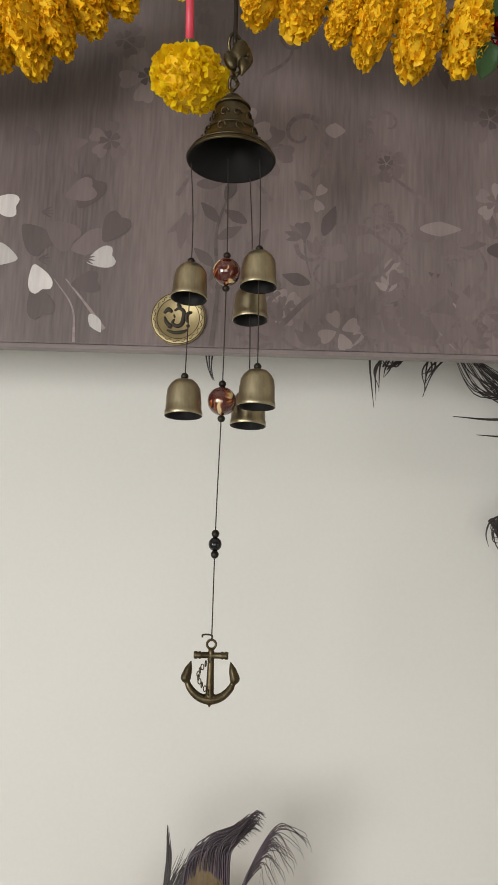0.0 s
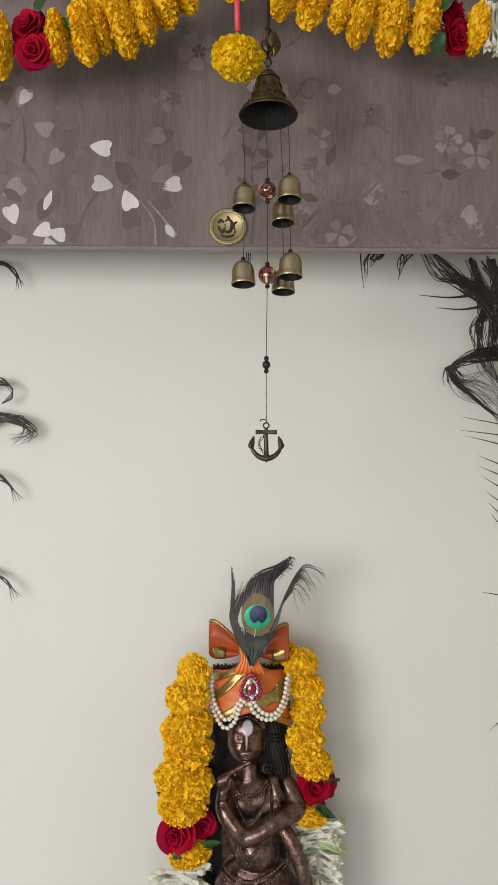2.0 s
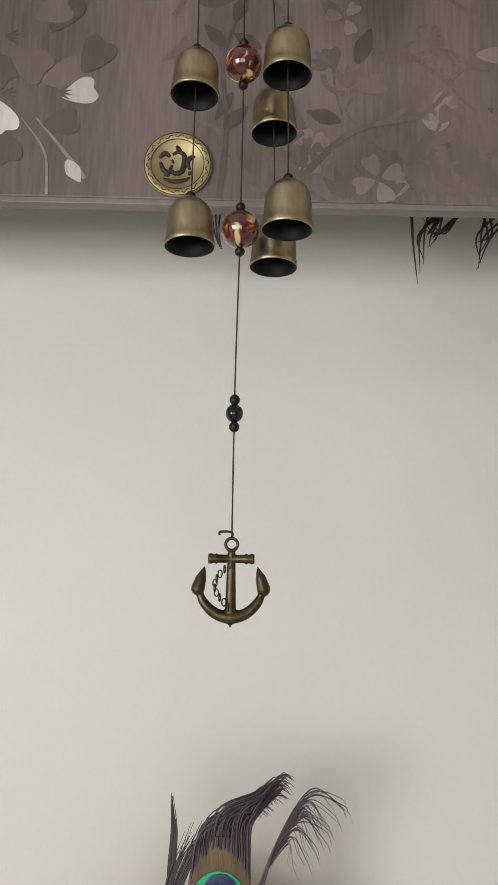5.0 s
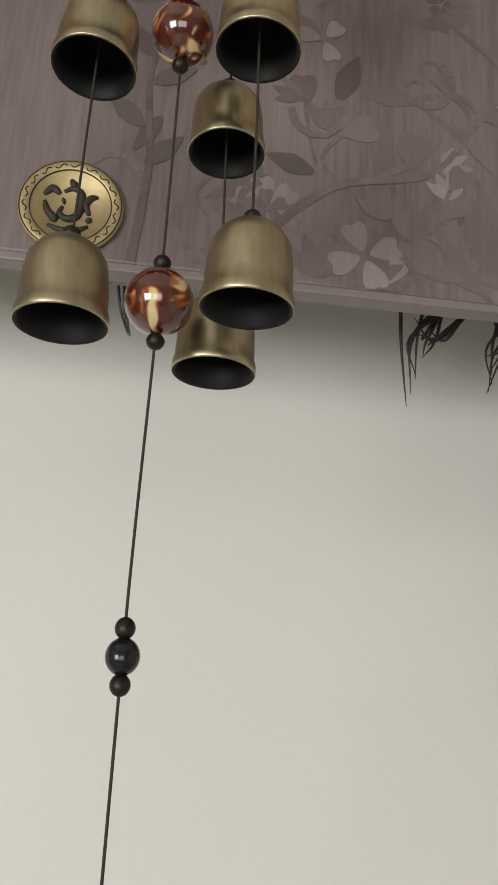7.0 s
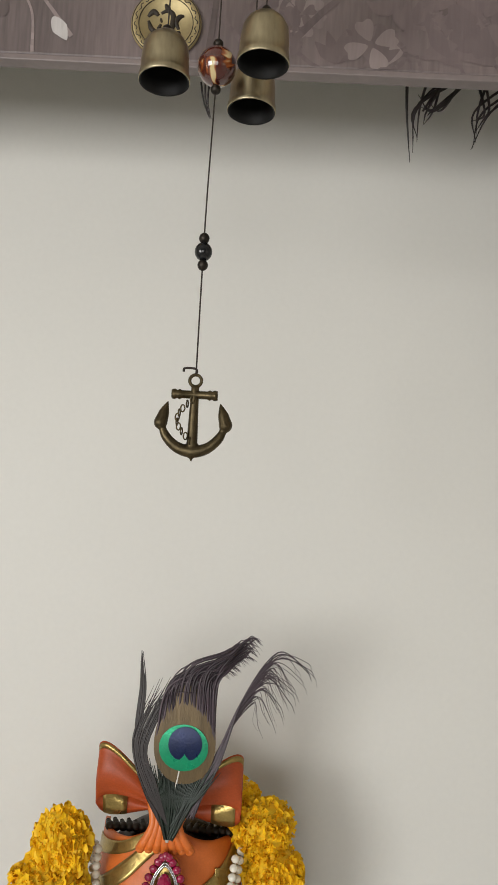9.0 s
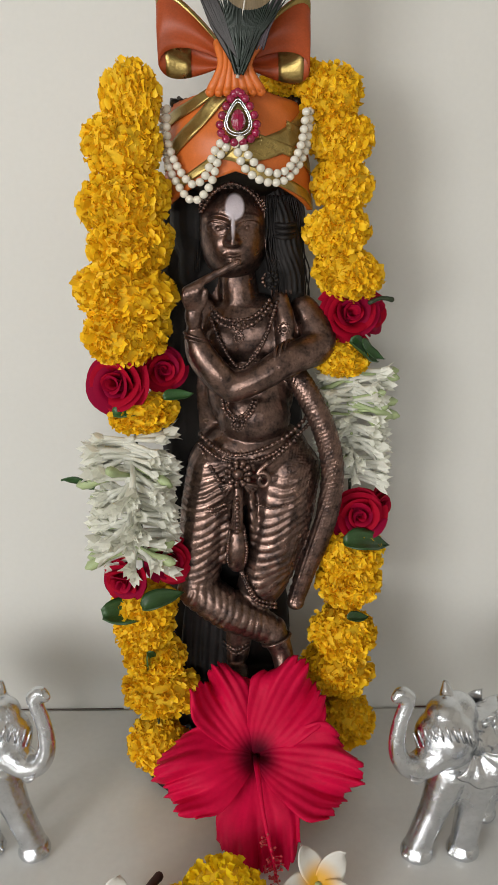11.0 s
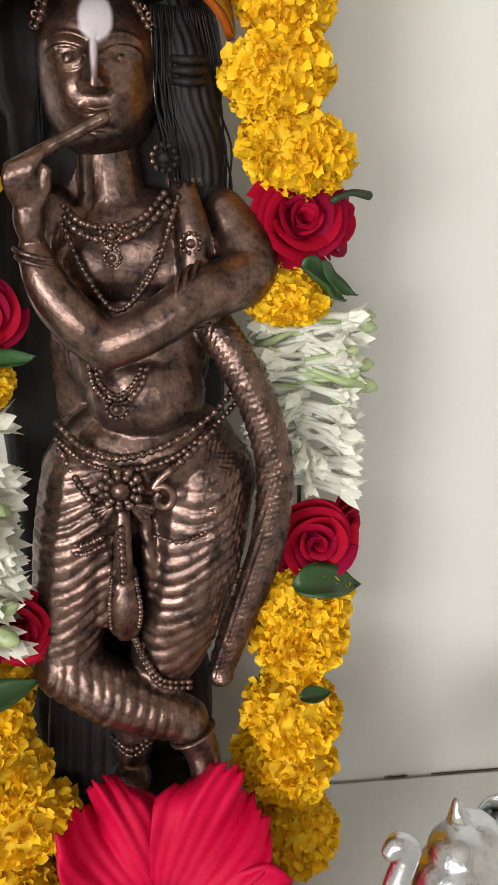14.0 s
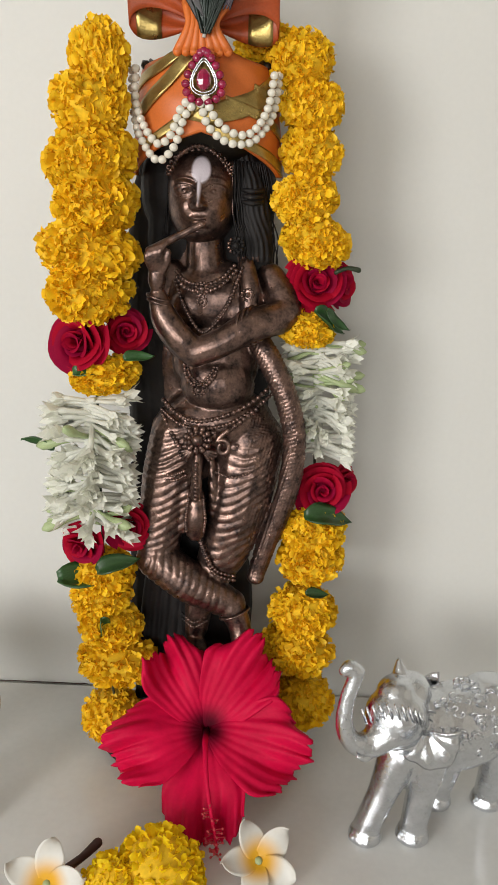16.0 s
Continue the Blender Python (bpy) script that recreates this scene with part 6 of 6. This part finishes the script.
for k in range(10):
    t = k / 9
    c = Vector((AX - 0.009 * math.sin(math.pi * t) - 0.001, AY - 0.0032, AZ + 0.009 - 0.026 * t))
    bm = bmesh.new()
    flip = k % 2
    tube(bm, [c + Vector((0.0013 * math.cos(a) * (1 - 0.6 * flip), 0.0013 * math.cos(a) * 0.8 * flip, 0.0023 * math.sin(a))) for a in (6.283 * j / 12 for j in range(13))], 0.0005, 5)
    part("chain_link", bm, M_BRASSDK, anchor)
bm = bmesh.new()
tube(bm, smooth_line([(AX - 0.006, AY, AZ + 0.0205), (AX - 0.0055, AY, AZ + 0.0222), (AX, AY, AZ + 0.022), (AX, AY, AZ + 0.019)], 4), 0.0006, 6)
anchor.matrix_basis = Matrix.Translation((AX, AY, AZ)) @ Matrix.Scale(0.76, 4) @ Matrix.Translation((-AX, -AY, -AZ))
part("knot", bm, M_CORD, chime, "knotted cord end")

# ---- brass disc on the fascia ----
medal = thing("brass_medallion", (-0.028, FASCIA_Y, 1.0725), "round brass medallion with a cut-out emblem stuck on the fascia", "medallion")
bm = bmesh.new()
lathe(bm, [(0, 0), (0.0228, 0), (0.0232, 0.0008), (0.0230, 0.0022), (0.0222, 0.0028), (0.0180, 0.0028), (0.0176, 0.0022), (0.0, 0.0022)], 56)
MM = Matrix.Translation((-0.028, FASCIA_Y - 0.0004, 1.0725)) @ pose(0, 0, 0, 90, 0, 0) 
part("disc", bm, M_DISC, medal).matrix_basis = MM
bm = bmesh.new()
for k in range(18):
    a0 = 6.283 * k / 18
    pts = []
    for j in range(9):
        t = j / 8
        a = a0 + 0.27 * t
        r = 0.0200 + 0.0009 * math.sin(t * 6.283)
        pts.append((r * math.cos(a), r * math.sin(a), 0.0026))
    tube(bm, pts, 0.00042, 5)
for rr in (0.0178, 0.0222):
    tube(bm, [(rr * math.cos(a), rr * math.sin(a), 0.0027) for a in (6.283 * k / 60 for k in range(61))], 0.00032, 5)
part("scroll_border", bm, M_DISCDK, medal, "dark engraved scroll border").matrix_basis = MM
bm = bmesh.new()
for pts, w in (([(-0.001, 0.013), (0.0005, 0.0105), (0.002, 0.009)], 0.0016), ([(-0.012, 0.004), (-0.0085, 0.0075), (-0.005, 0.005)], 0.0017), ([(0.0115, 0.0055), (0.0085, 0.0045), (0.0065, 0.001), (0.0085, -0.004)], 0.0016),
               ([(-0.0035, 0.0065), (0.0005, 0.0085), (0.004, 0.0065), (0.0045, 0.001), (0.003, -0.005), (-0.001, -0.0068), (-0.0045, -0.0045), (-0.0035, -0.001)], 0.0017), ([(-0.0115, 0.001), (-0.0095, -0.004), (-0.006, -0.0075), (-0.0085, -0.0075)], 0.0016),
               ([(-0.009, -0.0105), (-0.003, -0.0125), (0.004, -0.0118), (0.0085, -0.0095)], 0.0014), ([(-0.004, 0.0015), (-0.0025, 0.002)], 0.0016), ([(0.0075, -0.0075), (0.0095, -0.0055)], 0.0014)):
    line = smooth_line([(x, z, 0.0019) for x, z in pts], 6)
    n = len(line)
    tube(bm, line, [w * 1.2 * (0.35 + 0.65 * math.sin(math.pi * (0.08 + 0.84 * i / (n - 1)))) for i in range(n)], 8)
part("emblem", bm, M_DISCDK, medal, "dark cut-out swirls of the emblem").matrix_basis = MM

# ---- marble pair on the upper ledge ----
UX, UY = -0.035, -0.06
ped = bmesh.new()
lathe(ped, [(0, 1.384), (0.142, 1.384), (0.147, 1.392), (0.147, 1.425), (0.142, 1.44), (0.128, 1.452), (0.122, 1.475), (0.0, 1.475)], 56)
for v in ped.verts:
    v.co = Vector((UX + v.co.x, UY + 0.38 * v.co.y, v.co.z))
tagged(part("wooden_pedestal", ped, M_WOOD, None), "dark red-brown turned wooden pedestal on the ledge", "pedestal")
cl = bmesh.new()
lathe(cl, [(0, 1.476), (0.112, 1.476), (0.115, 1.479), (0.112, 1.484), (0.0, 1.485)], 72)
for v in cl.verts:
    a = math.atan2(v.co.y, v.co.x)
    k = 1 + 0.02 * math.sin(a * 26)
    v.co = Vector((UX + v.co.x * k, UY + 0.44 * v.co.y * k, v.co.z))
tagged(part("crochet_mat", cl, M_PINK, None), "pink crocheted mat with a frilled rim on the pedestal", "mat")
bm = bmesh.new()
# standing figure in an S-curve
limb(bm, [(-0.078, -0.062, 1.66), (-0.086, -0.066, 1.61), (-0.078, -0.07, 1.565), (-0.058, -0.074, 1.535)], [0.030, 0.025, 0.02, 0.014])
limb(bm, [(-0.048, -0.056, 1.665), (-0.038, -0.058, 1.60), (-0.044, -0.06, 1.532)], [0.028, 0.023, 0.016])
limb(bm, [(-0.06, -0.056, 1.66), (-0.05, -0.056, 1.72), (-0.055, -0.055, 1.77)], [0.034, 0.028, 0.032])
limb(bm, [(-0.085, -0.056, 1.775), (-0.105, -0.075, 1.735), (-0.075, -0.092, 1.74)], [0.014, 0.012, 0.010])
limb(bm, [(-0.03, -0.056, 1.775), (-0.012, -0.07, 1.74), (-0.03, -0.09, 1.725)], [0.014, 0.012, 0.010])
blob(bm, (-0.055, -0.062, 1.835), (0.024, 0.026, 0.032))
limb(bm, [(-0.055, -0.058, 1.80), (-0.055, -0.058, 1.785)], [0.013, 0.013])
# robed companion
limb(bm, [(0.028, -0.058, 1.53), (0.028, -0.058, 1.59), (0.032, -0.058, 1.66), (0.028, -0.056, 1.71), (0.026, -0.056, 1.765)], [0.040, 0.036, 0.041, 0.028, 0.030])
limb(bm, [(0.056, -0.058, 1.765), (0.068, -0.07, 1.725), (0.034, -0.094, 1.722)], [0.014, 0.013, 0.010])
limb(bm, [(0.0, -0.058, 1.765), (-0.006, -0.078, 1.735), (0.008, -0.094, 1.75)], [0.013, 0.012, 0.010])
limb(bm, [(0.056, -0.05, 1.73), (0.072, -0.05, 1.66), (0.062, -0.05, 1.62)], [0.012, 0.014, 0.008])
blob(bm, (0.024, -0.062, 1.825), (0.023, 0.026, 0.031))
limb(bm, [(0.025, -0.058, 1.80), (0.025, -0.058, 1.78)], [0.012, 0.013])
blob(bm, (UX + 0.012, -0.06, 1.528), (0.085, 0.034, 0.008))
limb(bm, [(-0.01, -0.046, 1.53), (-0.008, -0.046, 1.65)], [0.018, 0.016])
bm = melted(bm, 0.0024, 4)
n0 = len(bm.faces)
limb(bm, [(-0.112, -0.070, 1.775), (-0.132, -0.072, 1.735), (-0.150, -0.074, 1.70), (-0.160, -0.075, 1.672)], [0.004, 0.006, 0.009, 0.013])
limb(bm, [(-0.068, -0.088, 1.672), (-0.066, -0.094, 1.645), (-0.070, -0.092, 1.620)], [0.009, 0.010, 0.004])
limb(bm, [(-0.034, -0.082, 1.67), (-0.026, -0.084, 1.62), (-0.024, -0.082, 1.592)], [0.004, 0.005, 0.003])
for z0, x0, x1, y0, rr in ((1.662, -0.092, -0.02, -0.088, 0.002), (1.656, -0.008, 0.066, -0.094, 0.0026), (1.712, -0.082, -0.022, -0.086, 0.0016), (1.69, -0.004, 0.058, -0.086, 0.003)):
    limb(bm, [(x0, -0.06, z0 + 0.012), ((x0 + x1) / 2, y0 - 0.008, z0), (x1, -0.06, z0 + 0.016)], [rr, rr, rr], 8, 8)
limb(bm, [(0.0, -0.096, 1.70), (0.03, -0.10, 1.665), (0.066, -0.074, 1.64)], [0.003, 0.004, 0.003], 6, 8)
bm.faces.ensure_lookup_table()
for f in bm.faces[n0:]:
    f.material_index = 1
for v in bm.verts:
    v.co.z -= 0.037
tagged(part("marble_statue", mesh_of(bm, "marble_statue", [M_MARBLE, M_GOLD]), None, None), "white marble statue of a standing pair with gold paint", "statue")

# ---- twisted flex on the ledge ----
for k, m in enumerate((M_WIRER, M_WIREB)):
    for x0, x1 in ((-0.34, -0.16), (0.20, 0.46)):
        bm = bmesh.new()
        pts = []
        for j in range(40):
            t = j / 39
            x = x0 + (x1 - x0) * t
            z = 1.396 + 0.034 * (t if x0 < 0 else max(0.0, 1 - t)) ** 0.7
            pts.append((x, -0.115 + 0.003 * math.cos(t * 34 + k * 3.14), z + 0.003 * math.sin(t * 34 + k * 3.14)))
        pts = ([(x0 - 0.01, -0.115, 1.392)] + pts) if x0 < 0 else (pts + [(x1 + 0.01, -0.115, 1.394)])
        tube(bm, pts, 0.0019, 7)
        tagged(part("flex_wire", bm, m, None), "thin twisted %s flex lying on the ledge" % ("red" if k == 0 else "dark blue"), "wire")


# ---- dry peacock feathers that hang at both sides of the niche ----
def feather_bunch(sign, seed):
    q = random.Random(seed)
    ob = thing("feather_bunch", (sign * 0.335, -0.05, 1.0), "bunch of dark dry peacock feathers hung at the niche's side", "feathers", "hanging feathers")
    bm = bmesh.new()
    for x, y in ((0.395, -0.04), (0.41, -0.05), (0.425, -0.035)):
        bm = bmesh.new()
        tube(bm, smooth_line([(sign * x, y, 1.30), (sign * (x + 0.005), y, 0.95), (sign * (x - 0.004), y, 0.55), (sign * x, y, 0.3)], 6), 0.0016, 6)
        part("shaft", bm, M_BARB, ob)
    return ob, q


def strands(bm, q, n, pts, spread, r):
    """Barbs that follow one line loosely."""
    for _ in range(n):
        off = [Vector((q.gauss(0, spread), q.gauss(0, spread * 0.6), q.gauss(0, spread))) for _ in pts]
        barb(bm, [Vector(p) + o * (0.3 + 0.7 * i / (len(pts) - 1)) for i, (p, o) in enumerate(zip(pts, off))], r * q.uniform(0.6, 1.2))


right, q = feather_bunch(1, 41)
bm = bmesh.new()
strands(bm, q, 46, [(0.318, -0.06, 1.06), (0.338, -0.055, 1.01), (0.328, -0.055, 0.965), (0.345, -0.05, 0.92), (0.355, -0.05, 0.84)], 0.014, 0.0009)
strands(bm, q, 24, [(0.29, -0.07, 1.06), (0.305, -0.06, 1.03), (0.318, -0.055, 1.0), (0.335, -0.05, 0.96)], 0.008, 0.0009)
# spray under the fascia
for k in range(46):
    t = q.random()
    barb(bm, [(0.318 + q.uniform(-0.015, 0.03), -0.055 + q.uniform(-0.02, 0.01), 0.975 + 0.05 * q.random()), (0.295 + q.uniform(-0.012, 0.02), -0.065, 1.01 + 0.02 * t), (0.275 - 0.035 * t, -0.075, 1.04 + q.uniform(-0.01, 0.01)), (0.245 - 0.03 * t, -0.08, 1.062 + 0.02 * t)], 0.0009)
for x0, z0, x1, z1, dz in ((0.219, 1.0095, 0.31, 1.02, -0.004), (0.240, 0.993, 0.32, 1.005, -0.004), (0.25, 1.03, 0.32, 1.0, 0.0)):
    for o in (0, 0.0012):
        barb(bm, [(x1, -0.05, z1 + o), ((x0 + x1) / 2, -0.065, (z0 + z1) / 2 + dz), (x0, -0.08, z0)], 0.0018)
strands(bm, q, 26, [(0.30, -0.06, 1.045), (0.312, -0.055, 1.0), (0.300, -0.055, 0.975), (0.312, -0.05, 0.93), (0.330, -0.05, 0.90)], 0.007, 0.0010)
strands(bm, q, 20, [(0.325, -0.06, 1.05), (0.335, -0.055, 0.99), (0.33, -0.055, 0.95), (0.345, -0.05, 0.90)], 0.012, 0.0011)
# looped knot
for k in range(26):
    a = q.uniform(0.6, 1.3)
    barb(bm, [(0.345, -0.05, 0.93 + q.uniform(-0.01, 0.03)), (0.30 + q.uniform(-0.008, 0.012), -0.062, 0.935 * 1 + q.uniform(-0.012, 0.008)), (0.262 + 0.006 * a, -0.066, 0.922 + q.uniform(-0.006, 0.004)), (0.262 + q.uniform(-0.004, 0.02), -0.062, 0.905 + q.uniform(-0.008, 0.01)), (0.30 + q.uniform(-0.02, 0.02), -0.056, 0.895 + q.uniform(-0.025, 0.02)), (0.34, -0.05, 0.865 + q.uniform(-0.02, 0.02))], 0.0008)
strands(bm, q, 14, [(0.256, -0.064, 0.918), (0.27, -0.062, 0.90), (0.30, -0.058, 0.875), (0.335, -0.05, 0.845)], 0.004, 0.0012)
barb(bm, [(0.28, -0.064, 0.925), (0.258, -0.066, 0.918), (0.2515, -0.066, 0.905), (0.2535, -0.066, 0.893)], 0.0012)
# lone barbs further down
for x, z, rise in ((0.279, 0.853, -0.006), (0.274, 0.836, -0.004), (0.280, 0.829, -0.008), (0.297, 0.803, -0.008), (0.298, 0.789, -0.008), (0.302, 0.776, -0.010), (0.306, 0.757, -0.01), (0.309, 0.742, -0.01), (0.312, 0.728, -0.01), (0.298, 0.628, -0.004), (0.318, 0.60, -0.004), (0.303, 0.455, 0.012), (0.32, 0.44, 0.012)):
    barb(bm, [(0.35, -0.045, z + rise * 2.2), (0.325, -0.052, z + rise * 1.2), (x, -0.06, z)], 0.0011)
# wisps under the board beside the bunch
for x, z, n in ((0.141, 1.012, 4), (0.150, 1.037, 7), (0.186, 1.022, 7)):
    for k in range(n):
        barb(bm, [(x + q.uniform(0.0, 0.045), -0.10, 1.075), (x + q.uniform(0.002, 0.016), -0.10, 1.05), (x + q.uniform(-0.002, 0.008), -0.098, z + q.uniform(0.0, 0.025))], 0.0011)
for k in range(3):
    barb(bm, [(-0.006 + 0.003 * k, -0.118, 1.052), (-0.004 + 0.0016 * k, -0.116, 1.041), (-0.001 + 0.0008 * k, -0.113, 1.033), (0.001 + 0.0006 * k, -0.112, 1.029)], 0.0007)
barb(bm, [(0.139, -0.104, 1.07), (0.1405, -0.1, 1.045), (0.1445, -0.096, 1.012)], 0.0012)
tagged(part("barb_tangle", bm, M_BARB, right, "tangled near-black barbs"), kind="stuff")
lft, q = feather_bunch(-1, 43)
bm = bmesh.new()
for z, xe, r in ((1.035, -0.272, 0.0018), (0.745, -0.266, 0.0014), (0.617, -0.265, 0.0016)):
    for k in range(4):
        barb(bm, [(-0.34, -0.04, z + 0.035 + q.uniform(-0.01, 0.012)), (-0.305, -0.045, z + 0.032 + q.uniform(-0.006, 0.005)), (-0.285, -0.046, z + 0.018 + q.uniform(-0.004, 0.004)), (xe - 0.004 * k, -0.045, z - 0.002 * k)], r)
for k in range(22):
    barb(bm, [(-0.345, -0.04, 0.84 + q.uniform(-0.015, 0.015)), (-0.305 + q.uniform(-0.01, 0.01), -0.046, 0.858 + q.uniform(-0.012, 0.006)), (-0.27 + q.uniform(-0.012, 0.0), -0.046, 0.853 + q.uniform(-0.01, 0.004)), (-0.249 + q.uniform(-0.022, 0.0), -0.044, 0.836 + q.uniform(-0.006, 0.004)), (-0.262 + q.uniform(-0.03, 0.005), -0.042, 0.825 + q.uniform(-0.01, 0.006))], 0.0010)
for k in range(10):
    barb(bm, [(-0.34, -0.04, 0.885), (-0.30 + q.uniform(-0.008, 0.004), -0.044, 0.905 + q.uniform(-0.008, 0.006)), (-0.284, -0.044, 0.888 + q.uniform(-0.006, 0.006)), (-0.30, -0.042, 0.872)], 0.0008)
for v in bm.verts:
    v.co.x -= 0.035
    v.co.y *= 0.5
tagged(part("barb_tangle", bm, M_BARB, lft, "tangled near-black barbs"), kind="stuff")
